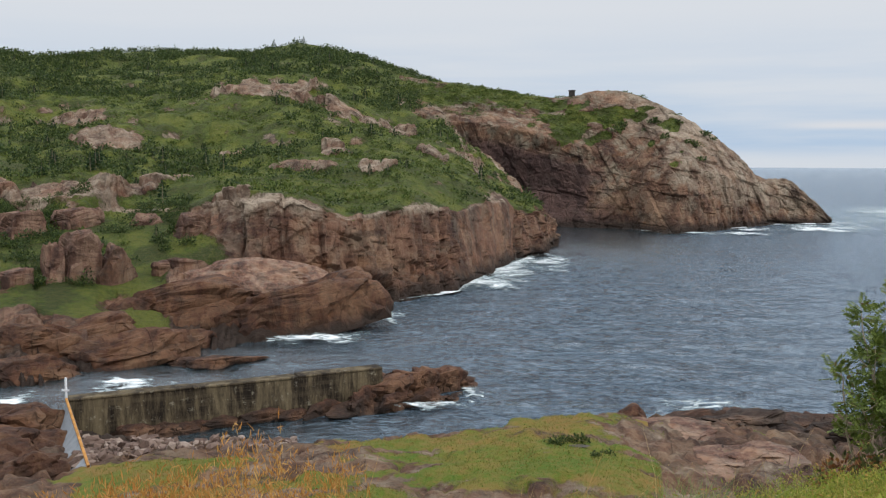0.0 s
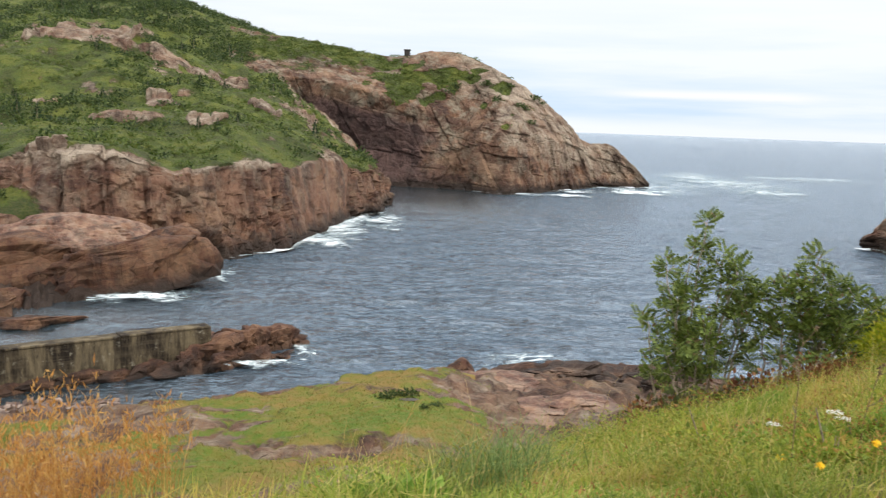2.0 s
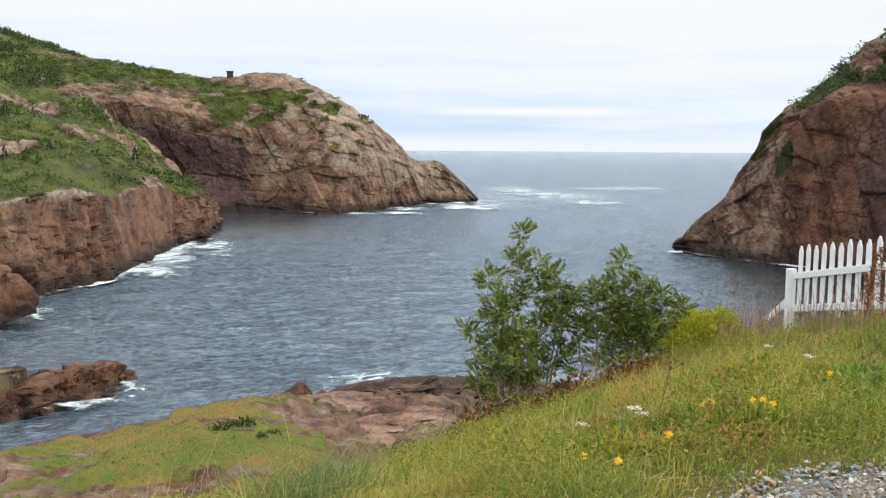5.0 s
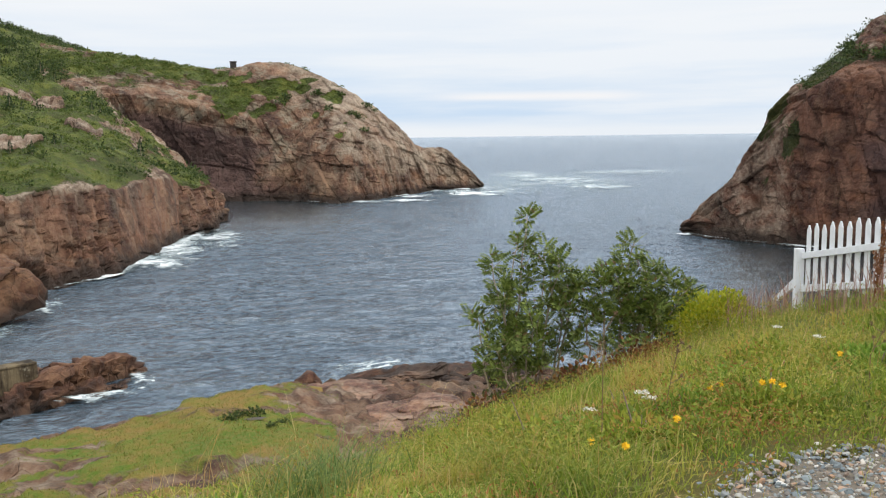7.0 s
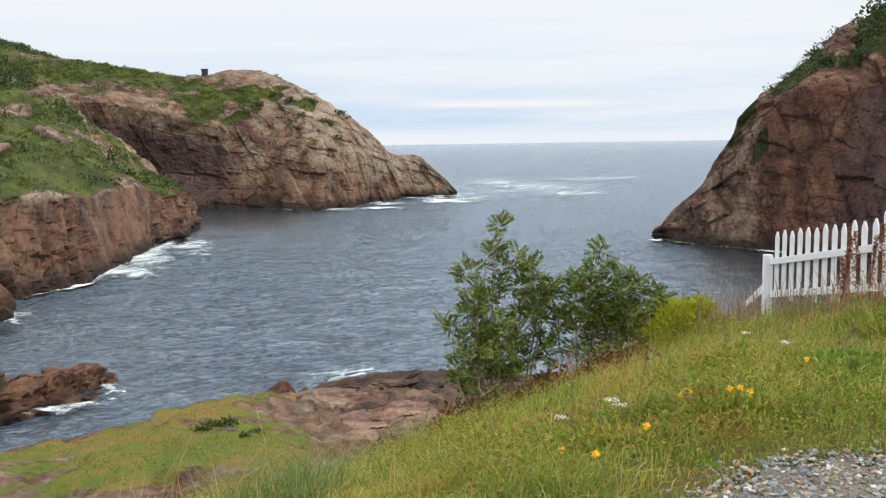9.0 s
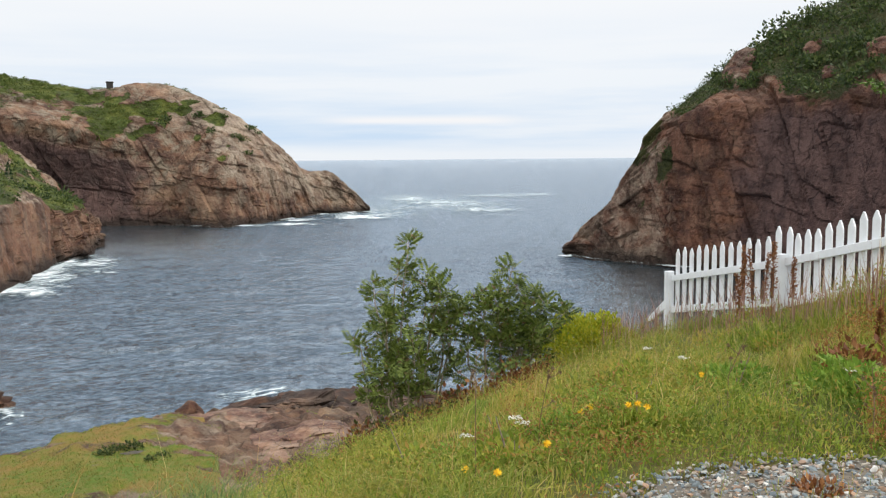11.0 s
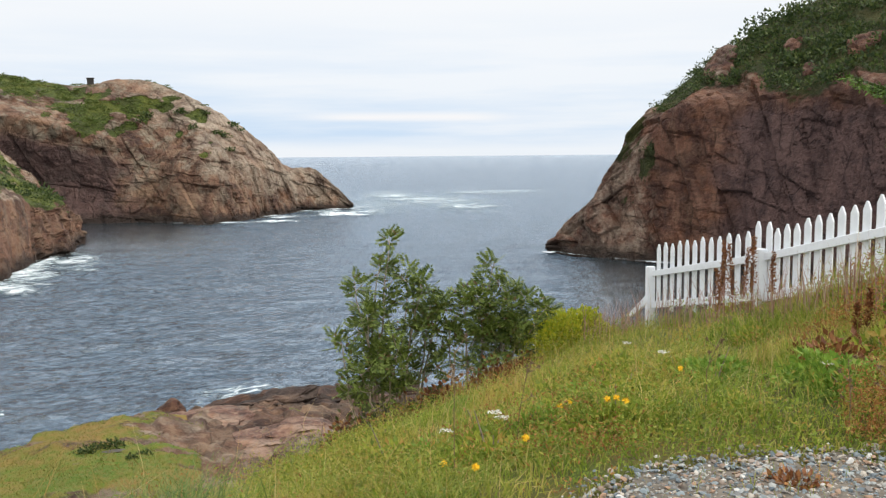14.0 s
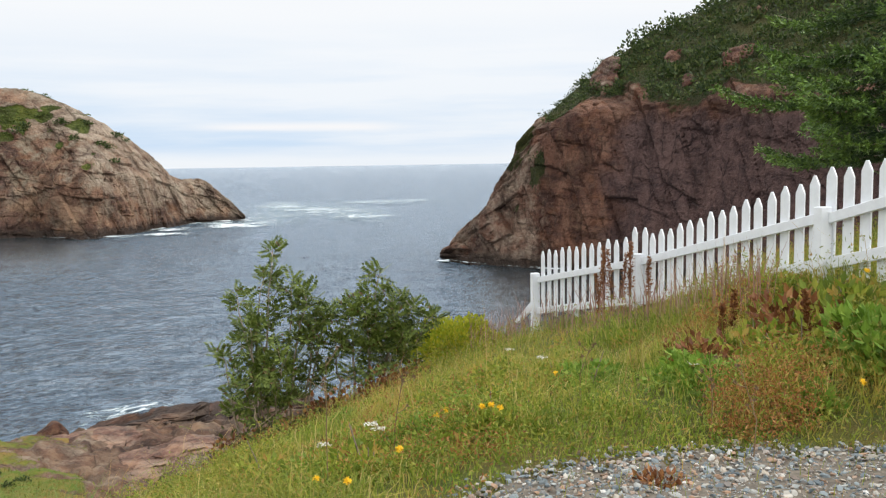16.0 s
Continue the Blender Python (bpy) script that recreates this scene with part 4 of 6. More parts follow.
def sea_grid():
    """The water: rings that widen towards the horizon, with a low swell near the shore."""
    rings = np.concatenate([np.linspace(30, 150, 150), np.geomspace(151, 4900, 90)])
    azs = np.radians(np.concatenate([np.linspace(-75, -33, 20), np.linspace(-32.8, 58, 330), np.linspace(59, 95, 20)]))
    rr, aa = np.meshgrid(rings, azs, indexing="ij")
    g = np.stack([rr * np.sin(aa), rr * np.cos(aa), 0 * rr], -1)
    p = g.reshape(-1, 3)
    swell = 0.16 * fbm(p * [0.10, 0.22, 0] + 3, 3, 91) + 0.05 * fbm(p * [0.5, 0.9, 0], 2, 95) + 0.025 * vnoise(p * [0.55, 1.1, 0], 97) * np.clip((np.degrees(np.arctan2(p[:, 0], p[:, 1])) + 12) / 14, 0.25, 1)
    g[..., 2] = (swell * np.clip(1.6 - np.linalg.norm(p, axis=1) / 260, 0, 1)).reshape(rr.shape)
    return g


S = sea_grid()
me = mesh_from("water", S.reshape(-1, 3), grid_faces(*S.shape[:2]))
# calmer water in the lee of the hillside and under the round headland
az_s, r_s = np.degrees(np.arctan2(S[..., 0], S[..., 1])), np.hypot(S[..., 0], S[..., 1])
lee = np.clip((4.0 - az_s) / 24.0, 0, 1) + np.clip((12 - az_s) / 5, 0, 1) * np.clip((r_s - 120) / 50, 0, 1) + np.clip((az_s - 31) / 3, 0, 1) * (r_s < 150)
# the same value darkens the water's colour where the cliffs would be mirrored
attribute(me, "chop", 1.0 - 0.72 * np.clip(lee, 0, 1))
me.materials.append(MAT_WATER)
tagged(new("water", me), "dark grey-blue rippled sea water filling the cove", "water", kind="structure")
# ---------------------------------------------------------------- makers of small geometry
rng = np.random.default_rng(5)


def box_bm(x0, y0, z0, x1, y1, z1, bevel=0.0):
    bm = bmesh.new()
    bmesh.ops.create_cube(bm, size=1.0)
    bmesh.ops.scale(bm, vec=(x1 - x0, y1 - y0, z1 - z0), verts=bm.verts)
    bmesh.ops.translate(bm, vec=((x0 + x1) / 2, (y0 + y1) / 2, (z0 + z1) / 2), verts=bm.verts)
    if bevel:
        bmesh.ops.bevel(bm, geom=bm.edges[:], offset=bevel, segments=1, affect="EDGES")
    return bm


def prism_bm(outline, depth, bevel=0.0):
    """An outline in x and z, given its depth along y."""
    bm = bmesh.new()
    vs = [bm.verts.new((x, 0, z)) for x, z in outline]
    f = bm.faces.new(vs)
    ext = bmesh.ops.extrude_face_region(bm, geom=[f])
    bmesh.ops.translate(bm, vec=(0, depth, 0), verts=[v for v in ext["geom"] if isinstance(v, bmesh.types.BMVert)])
    bmesh.ops.recalc_face_normals(bm, faces=bm.faces)
    if bevel:
        bmesh.ops.bevel(bm, geom=bm.edges[:], offset=bevel, segments=1, affect="EDGES")
    return bm


def unit(v):
    return v / np.maximum(np.linalg.norm(v, axis=-1, keepdims=True), 1e-9)


def leaf_quads(c, along, length, width, gen, fold=0.0):
    """Kite-shaped leaves from their bases c, pointing along, as places and faces."""
    n = len(c)
    along = unit(along)
    side = unit(np.cross(along, gen.normal(size=(n, 3))))
    up = np.cross(side, along)
    L, Wd = np.asarray(length).reshape(-1, 1) * np.ones((n, 1)), np.asarray(width).reshape(-1, 1) * np.ones((n, 1))
    v = np.stack([c, c + along * L * 0.45 + side * Wd * 0.5 + up * L * fold, c + along * L, c + along * L * 0.45 - side * Wd * 0.5 + up * L * fold], 1)
    return v.reshape(-1, 3), np.arange(n * 4).reshape(n, 4)


def clump_points(n, gen, flat=1.0):
    """Places in a lumpy crown of unit size, denser near its skin, the base at z = 0."""
    d = unit(gen.normal(size=(n, 3)))
    d[:, 2] = np.abs(d[:, 2]) * flat
    lump = 0.72 + 0.28 * vnoise(d * 2.3 + gen.random(3) * 50, 7)
    return d * (lump * gen.random(n) ** 0.4)[:, None]


def scrub(name, label, spots, sizes, leaves, mat, gen, leaf=0.22, flat=1.1):
    """Many bushes as one mass of small leaf sprays."""
    vs, fs, base = [], [], 0
    for s, k in zip(spots, sizes):
        n = max(8, int(leaves * (0.6 + 0.8 * gen.random())))
        p = clump_points(n, gen, flat * (0.7 + 0.6 * gen.random()))
        stretch = np.array([0.75 + 0.5 * gen.random(), 0.75 + 0.5 * gen.random(), 1.0])
        v, f = leaf_quads(s + p * k * stretch, p + gen.normal(size=p.shape) * 0.5 + [0, 0, 0.3], k * leaf * (0.7 + 0.6 * gen.random(n)) * 1.6, k * leaf * (0.7 + 0.6 * gen.random(n)), gen)
        vs.append(v)
        fs.append(f + base)
        base += len(v)
    me = mesh_from(name, np.concatenate(vs), np.concatenate(fs), False)
    me.materials.append(mat)
    return tagged(new(name, me), label, "vegetation", kind="stuff")


def scatter(g, weight, n, gen):
    """n places on a grid of land, picked by weight and area."""
    area = np.linalg.norm(np.cross(g[1:, :-1] - g[:-1, :-1], g[:-1, 1:] - g[:-1, :-1]), axis=2)
    w = (np.maximum(weight[:-1, :-1], 0) * area).ravel()
    i = gen.choice(len(w), n, p=w / w.sum())
    r, c = np.divmod(i, g.shape[1] - 1)
    u, v = gen.random((2, n, 1))
    return g[r, c] * (1 - u) * (1 - v) + g[r, c + 1] * u * (1 - v) + g[r + 1, c] * (1 - u) * v + g[r + 1, c + 1] * u * v


def tube(points, radii, sides=6):
    """A tapered limb along points, as places and faces."""
    pts = np.asarray(points, float)
    d = unit(np.gradient(pts, axis=0))
    a = unit(np.cross(d, np.array([0.31, 0.87, 0.12])))
    b = np.cross(d, a)
    t = np.arange(sides) / sides * 2 * math.pi
    ring = pts[:, None] + (a[:, None] * np.cos(t)[None, :, None] + b[:, None] * np.sin(t)[None, :, None]) * np.asarray(radii)[:, None, None]
    n = len(pts)
    i = np.arange(n * sides).reshape(n, sides)
    f = np.stack([i[:-1], np.roll(i[:-1], -1, 1), np.roll(i[1:], -1, 1), i[1:]], -1).reshape(-1, 4)
    return ring.reshape(-1, 3), f


def joined(pieces):
    vs, fs, base = [], [], 0
    for v, f in pieces:
        vs.append(v)
        fs.append(np.asarray(f) + base)
        base += len(v)
    return np.concatenate(vs), np.concatenate(fs)


BALL = bmesh.new()
bmesh.ops.create_icosphere(BALL, subdivisions=4, radius=1.0)
BALL_V = np.array([v.co for v in BALL.verts])
BALL_F = np.array([[v.index for v in f.verts] for f in BALL.faces])
BALL.free()


FINE_BALL = bmesh.new()
bmesh.ops.create_icosphere(FINE_BALL, subdivisions=5, radius=1.0)
FINE_V = np.array([v.co for v in FINE_BALL.verts])
FINE_F = np.array([[v.index for v in f.verts] for f in FINE_BALL.faces])
FINE_BALL.free()


def rock_mesh(name, dims, seed, cuts=9, lumps=0.22, flat=0.25, joint=1.0, square=1.0):
    """A stone worn from a block: cut by planes, lumpy, broken along beds and joints. Stones over 2.6 m get a finer mesh."""
    gen = np.random.default_rng(seed)
    large = max(dims) > 2.6
    ball, faces = (FINE_V, FINE_F) if large else (BALL_V, BALL_F)
    p = np.sign(ball) * np.abs(ball) ** square
    for _ in range(cuts):
        d = unit(gen.normal(size=3) * [1, 1, 0.8])
        c = 0.52 + 0.36 * gen.random()
        over = np.maximum(p @ d - c, 0)
        p = p - over[:, None] * d * 0.9
    q = p * 1.4 + gen.random(3) * 40
    p = p * (1 + lumps * fbm(q, 3, seed))[:, None]
    d1, d2, rid, facet = cells(q * [1.1, 1.1, 1.6] + 0.15 * fbm(q, 2, seed + 3)[:, None], seed)
    swell = joint * (0.08 * (rid - 0.5) + 0.14 * facet - 0.05 * np.exp(-(d2 - d1) * 16))
    m = p * np.asarray(dims)
    bed = 0.22 * min(dims) + 0.18
    tilt = unit(np.array([0.22 * gen.normal() + 0.25, 0.2, 1.0]))
    wob = 0.3 * fbm(m / (bed * 5), 3, seed + 11)
    layer = np.floor(m @ tilt / bed + wob).astype(np.int64)
    side = np.floor((m[:, 0] + 0.35 * m[:, 1]) / (bed * 2.6) + 0.5 * hash3(layer // 2, layer * 0, layer * 0, seed) + 0.4 * wob).astype(np.int64)
    step = hash3(layer, side // 2, layer * 0, seed + 2) - 0.5 + 0.7 * (hash3(layer // 2, side, layer * 0, seed + 4) - 0.5)
    out = unit(ball * [1, 1, 0.45])
    m = m + out * (step * joint * 0.20 * bed + 0.10 * bed * fbm(m / bed * 1.5, 3, seed + 5))[:, None] + (ball * swell[:, None]) * np.asarray(dims)
    m[:, 2] = np.maximum(m[:, 2], -flat * dims[2])
    return mesh_from(name, m, faces, False)


def boulder(label, az, r, z, dims, turn, seed, mat, cuts=9, lumps=0.22, name="boulder", group="", lean=0.0, joint=1.0, square=1.0):
    ob = thing(name, label, "rock", group=group, mesh=rock_mesh(name, dims, seed, cuts, lumps, joint=joint, square=square), material=mat)
    ob.matrix_world = Matrix.Translation(polar(az, r, z)) @ pose(0, 0, 0, 0, lean, turn - az)
    return ob


BANK_AZ = np.median(np.degrees(np.arctan2(D[..., 0], D[..., 1])), axis=0)
BANK_R = np.maximum.accumulate(np.hypot(D[..., 0], D[..., 1]), axis=0)


def bank_height(az, r):
    """The height of the near bank under a place."""
    k = np.argmin(np.abs(BANK_AZ - az))
    return float(np.interp(r, BANK_R[:, k], D[:, k, 2]))


def on_bank(az, r, lift=0.0):
    return polar(az, r, bank_height(az, r) + lift)

# ---------------------------------------------------------------- shore rocks
SLAB = "smooth pink-brown granite slab sloping into the water"
for k, (a, r, z, dims, turn, lean) in enumerate([
        (-15.2, 82.0, 0.6, (9.4, 4.0, 4.2), 14, -10), (-22.0, 83.0, 1.0, (8.2, 4.2, 3.6), 5, -5), (-25.4, 71.5, -0.2, (6.2, 3.0, 2.5), 6, -3), (-27.0, 77.5, 0.4, (6.0, 3.0, 3.0), 0, -3),
        (-30.4, 74, 0.2, (4.6, 3.0, 2.8), 0, 0), (-29.6, 68.5, -0.3, (4.2, 2.4, 2.0), 4, 0), (-20.9, 75.6, -0.2, (2.0, 1.5, 1.7), 4, 0), (-11.4, 90.0, 0.2, (3.4, 2.4, 2.0), 20, 0)]):
    boulder(SLAB, a, r, z, dims, turn, 101 + k, MAT_SLAB, 8, 0.10, "shore_slab", "shore slabs", lean, 0.9, 0.62)
boulder("grey weathered granite slab lying against the cliff foot", -17.6, 89.5, 3.3, (8.4, 4.5, 2.6), 8, 113, MAT_LICHEN, 7, 0.12, "shore_slab", "shore slabs", 0, 0.6)
BLOCK = "jointed block of red-brown cliff rock standing out of the scrub"
for k, (a, r, z, dims) in enumerate([(-27.5, 89, 4.0, (2.0, 2.2, 4.6)), (-25.3, 89.5, 4.0, (2.1, 2.4, 4.7)), (-28.8, 89.5, 4.0, (0.8, 1.6, 3.6)), (-22.6, 90.5, 4.2, (1.5, 1.2, 1.5)), (-21.2, 91, 4.4, (2.0, 1.4, 1.6)), (-30.6, 88, 4.0, (1.7, 1.2, 1.6)),
                                  (-30.6, 103, 6.6, (3.0, 2.0, 3.4)), (-27.6, 106, 7.4, (3.4, 2.0, 2.6)), (-23.4, 104, 7.0, (3.0, 2.0, 2.6)), (-21.4, 100, 6.2, (2.4, 2.0, 3.4))]):
    boulder(BLOCK, a, r, z, dims, 3 + 5 * k, 115 + k, MAT_BLOCK, 6, 0.05, "rock_block", "cliff blocks", 3 * (-1) ** k, 0.9, 0.38)
boulder("half-drowned dark rock washed by foam", -9.6, 88.5, -0.2, (2.0, 1.2, 0.9), 10, 109, MAT_SHORE)
boulder("half-drowned dark rock washed by foam", -20.0, 69.5, -0.3, (4.2, 1.6, 1.0), 2, 110, MAT_SHORE, 8, 0.2)
TAIL = "dark brown wave-worn rock at the end of the breakwater"
for k, (a, r, z, x, y, h) in enumerate([(-9.4, 56.6, 0.5, 2.2, 1.8, 1.7), (-7.7, 57.6, 0.4, 2.5, 1.8, 1.6), (-5.9, 58.8, 0.2, 2.5, 1.7, 1.4), (-4.5, 59.6, 0.0, 1.7, 1.2, 1.0),
                                        (-8.6, 55.2, 0.0, 2.0, 1.1, 1.0), (-6.6, 56.2, -0.1, 2.0, 1.0, 0.8), (-5.0, 57.2, -0.2, 1.4, 0.8, 0.6), (-10.6, 54.6, 0.2, 1.7, 1.0, 1.1)]):
    boulder(TAIL, a, r, z, (x, y, h), 8 * k, 120 + k, MAT_SHORE, 10, 0.26, group="breakwater rocks", joint=1.6, square=0.75)
FOOT = "brown rock along the foot of the breakwater wall"
for k in range(9):
    f = k / 8
    boulder(FOOT, -27.0 + 16.0 * f, 51.2 + 3.4 * f, -0.15 + 0.12 * (k % 3), (1.9 + 0.3 * (k % 3), 0.9, 0.62 + 0.12 * (k % 2)), 6 * k, 140 + k, MAT_SHORE, 9, 0.22, group="breakwater rocks")
LEFT = "pinkish weathered rock beside the breakwater"
for k, (a, r, z, s) in enumerate([(-30.2, 51, 1.5, 2.2), (-31.6, 50, 1.4, 2.4), (-29.8, 46.5, 1.3, 1.8), (-31.2, 43.5, 1.7, 2.0), (-33.0, 46, 1.8, 2.4), (-30.4, 41, 2.0, 1.5), (-32.5, 54, 0.8, 2.4), (-30.4, 54.5, 0.6, 2.0)]):
    boulder(LEFT, a, r, z, (s, s * 0.8, s * 0.55), 40 * k, 160 + k, MAT_SLAB, 9, 0.2, group="rocks beside the breakwater")
boulder("rounded dark boulder at the tip of the grassy shelf", 6.25, 50.0, 0.6, (1.25, 1.0, 1.25), 0, 180, MAT_SHORE, 3, 0.10, joint=0.5, square=0.85)
SHORE = "brown sea-worn shore rock with dark wet edges"
shore_rng = random.Random(19)
for k in range(30):
    f = k / 29
    a = 8.8 + 12.8 * f + shore_rng.uniform(-0.5, 0.5)
    back = (k % 3) * 3.0 + shore_rng.uniform(-0.8, 0.8)
    r = float(np.interp(a, [8, 12, 16, 22], [52.5, 54.0, 55.5, 54.0])) - back
    q = shore_rng.uniform(0.75, 1.35)
    boulder(SHORE, a, r, max(0.05, bank_height(a, r) - 0.15), (1.7 * q, 1.25 * q, (0.55 + 0.12 * (k % 2)) * q), shore_rng.uniform(-35, 35), 190 + k, MAT_SHORE if k % 3 < 2 else MAT_BEDROCK, 11, 0.10, group="shore rocks", joint=1.5, square=0.5, lean=shore_rng.uniform(-8, 2))
GREY = "pale grey lichen-covered bedrock breaking through the turf"
for k, (a, r, x, y, h) in enumerate([(12.0, 37.5, 2.6, 2.2, 1.0), (14.6, 38.5, 2.2, 1.8, 1.1), (9.6, 41.5, 2.4, 1.4, 0.7), (7.2, 43.0, 1.8, 1.1, 0.6)]):
    boulder(GREY, a, r, bank_height(a, r) - 0.1 * h, (x * 0.8, y * 1.3, h * 0.42), -25, 210 + k, MAT_LICHEN, 7, 0.15, "bedrock", "bedrock on the shelf")


def stones(name, label, centres, sizes, mat, gen):
    """Many small angular stones."""
    bm = bmesh.new()
    bmesh.ops.create_icosphere(bm, subdivisions=1, radius=1.0)
    bv = np.array([v.co for v in bm.verts])
    bf = np.array([[v.index for v in f.verts] for f in bm.faces])
    bm.free()
    n = len(centres)
    q = unit(gen.normal(size=(n, 4)))
    w, x, y, z = q.T
    R = np.stack([1 - 2 * (y * y + z * z), 2 * (x * y - z * w), 2 * (x * z + y * w), 2 * (x * y + z * w), 1 - 2 * (x * x + z * z), 2 * (y * z - x * w),
                  2 * (x * z - y * w), 2 * (y * z + x * w), 1 - 2 * (x * x + y * y)], 1).reshape(n, 3, 3)
    shape = np.stack([0.8 + 0.5 * gen.random(n), 0.6 + 0.4 * gen.random(n), 0.35 + 0.3 * gen.random(n)], 1)
    v = bv[None] * (0.62 + 0.76 * gen.random((n, len(bv), 1))) * shape[:, None] * np.asarray(sizes)[:, None, None]
    v = np.einsum("nij,nkj->nki", R, v)
    v[..., 2] *= 0.7
    v = v + centres[:, None]
    f = bf[None] + (np.arange(n) * len(bv))[:, None, None]
    me = mesh_from(name, v.reshape(-1, 3), f.reshape(-1, 3), False)
    me.materials.append(mat)
    return tagged(new(name, me), label, "gravel", kind="stuff")


def polar_spots(n, az0, az1, r0, r1, gen, lift=0.0):
    a, r = gen.uniform(az0, az1, n), gen.uniform(r0, r1, n)
    return np.array([on_bank(x, y, lift) for x, y in zip(a, r)])


spots = polar_spots(1500, -28, -15, 41.0, 48.8, rng)
spots[:, 2] = np.maximum(spots[:, 2], 0.1)
stones("beach_stones", "pink and grey beach stones below the turf", spots, 0.12 + 0.34 * rng.random(1500) ** 2.5, MAT_BEACH, rng)

# ---------------------------------------------------------------- breakwater
p_a, p_b = Vector(polar(-28.3, 51.7, 0)), Vector(polar(-9.3, 55.7, 0))
PIER_L = (p_b - p_a).length
pier = thing("breakwater", "long weathered concrete breakwater wall on brown rocks", "breakwater", p_a, math.degrees(math.atan2(p_b.y - p_a.y, p_b.x - p_a.x)))
cut = [0.0, 0.36, 0.70, 1.0]
for k in range(3):
    x0, x1 = PIER_L * cut[k] + 0.012, PIER_L * cut[k + 1] - 0.012
    bm = bmesh.new()
    nx, nz = 40, 8
    grid = [[bm.verts.new((x0 + (x1 - x0) * i / nx, 0.22 * (1 - j / nz) * -1 + 0.03 * math.sin(i * 1.7 + j) * (0 < i < nx), -0.3 + (2.25 - 0.04 * (k == 1) + 0.3) * j / nz)) for i in range(nx + 1)] for j in range(nz + 1)]
    for j in range(nz):
        for i in range(nx):
            bm.faces.new((grid[j][i], grid[j][i + 1], grid[j + 1][i + 1], grid[j + 1][i]))
    ext = bmesh.ops.extrude_face_region(bm, geom=bm.faces[:])
    for v in ext["geom"]:
        if isinstance(v, bmesh.types.BMVert):
            v.co.y = 0.9
    bmesh.ops.recalc_face_normals(bm, faces=bm.faces)
    part("wall_section", bm, MAT_CONCRETE, pier)
    part("coping", box_bm(x0, -0.05, 2.254 - 0.04 * (k == 1), x1, 0.95, 2.4 - 0.04 * (k == 1), 0.04), MAT_CONCRETE, pier, "paler worn concrete coping")
# sloping return wall towards the bank
t0, t1 = Vector(polar(-28.45, 51.5, 2.4)), Vector(polar(-27.45, 39.6, 2.4))
ret = thing("return_wall", "pale grey battered concrete wall with a rust-stained top edge", "wall", (0, 0, 0))
bm = bmesh.new()
left = Vector((-0.86, -0.5, 0))
rows = []
for i in range(9):
    f = i / 8
    top = t0.lerp(t1, f)
    drop = 1.3 - 0.4 * f
    low = top + left * (0.35 + 0.95 * f) - Vector((0, 0, drop))
    rows.append([bm.verts.new(top), bm.verts.new(low), bm.verts.new(top - left * 0.16 - Vector((0, 0, drop + 0.5))), bm.verts.new(top - left * 0.14)])
for a, b in zip(rows, rows[1:]):
    for i in range(4):
        bm.faces.new((a[i], a[(i + 1) % 4], b[(i + 1) % 4], b[i]))
bm.faces.new(rows[0])
bm.faces.new(rows[-1][::-1])
bmesh.ops.recalc_face_normals(bm, faces=bm.faces)
part("wall", bm, MAT_PANEL, ret)
bm = bmesh.new()
prev = None
for i in range(9):
    top = t0.lerp(t1, i / 8)
    now = [bm.verts.new(top + left * 0.02 + Vector((0, 0, 0.02))), bm.verts.new(top + left * 0.02 + Vector((0, 0, 0.12))), bm.verts.new(top - left * 0.10 + Vector((0, 0, 0.12))), bm.verts.new(top - left * 0.10 + Vector((0, 0, 0.02)))]
    if prev:
        for j in range(4):
            bm.faces.new((prev[j], prev[(j + 1) % 4], now[(j + 1) % 4], now[j]))
    prev = now
bmesh.ops.recalc_face_normals(bm, faces=bm.faces)
part("edge", bm, MAT_RUSTED, ret, "orange rust-stained edge")
marker = thing("marker_post", "thin white marker post with a short crossbar on the breakwater", "post", polar(-28.4, 52.0, 2.38))
part("post", box_bm(-0.05, -0.05, 0, 0.05, 0.05, 1.15, 0.01), MAT_WHITE, marker)
part("crossbar", box_bm(-0.22, -0.07, 0.42, 0.22, -0.052, 0.52, 0.005), MAT_WHITE, marker)

# ---------------------------------------------------------------- cairn on the headland
cairn = thing("stone_hut", "small dark square stone hut on the headland crest", "hut", polar(2.75, 244.5, 32.3), -2.7)
part("walls", box_bm(-0.8, -0.7, -0.6, 0.8, 0.7, 1.9, 0.1), MAT_CAIRN, cairn)
part("roof", box_bm(-0.95, -0.85, 1.9, 0.95, 0.85, 2.15, 0.08), MAT_CAIRN, cairn)

# ---------------------------------------------------------------- white water


def foam(az, r, da, dr, seed, lift=0.28):
    n, k = 40, 26
    u, v = np.meshgrid(np.linspace(-1, 1, n), np.linspace(-1, 1, k))
    a, d = np.radians(az + da * u), r + dr * v
    g = np.stack([d * np.sin(a), d * np.cos(a), lift + 0 * a], -1)
    p = g.reshape(-1, 3)
    g[..., 2] += (0.10 * fbm(p * 0.5, 3, seed)).reshape(u.shape)
    e = 1 - np.sqrt(u * u + v * v) + 0.45 * fbm(np.stack([u, v, 0 * u], -1).reshape(-1, 3) * 2.2 + seed, 3, seed).reshape(u.shape)
    rim = np.minimum(1 - np.abs(u), 1 - np.abs(v)) * 4
    me = mesh_from("sea_foam", g.reshape(-1, 3), grid_faces(k, n))
    attribute(me, "edge", np.where(rim < 0.02, -2, np.clip(np.minimum(e, rim), -1, 1) * 1.0 - 0.05))
    me.materials.append(MAT_FOAM if r < 230 else MAT_FOAM_FAR)
    ob = new("sea_foam", me)
    return tagged(ob, "white surf foam spread on the dark water", "foam", kind="stuff")


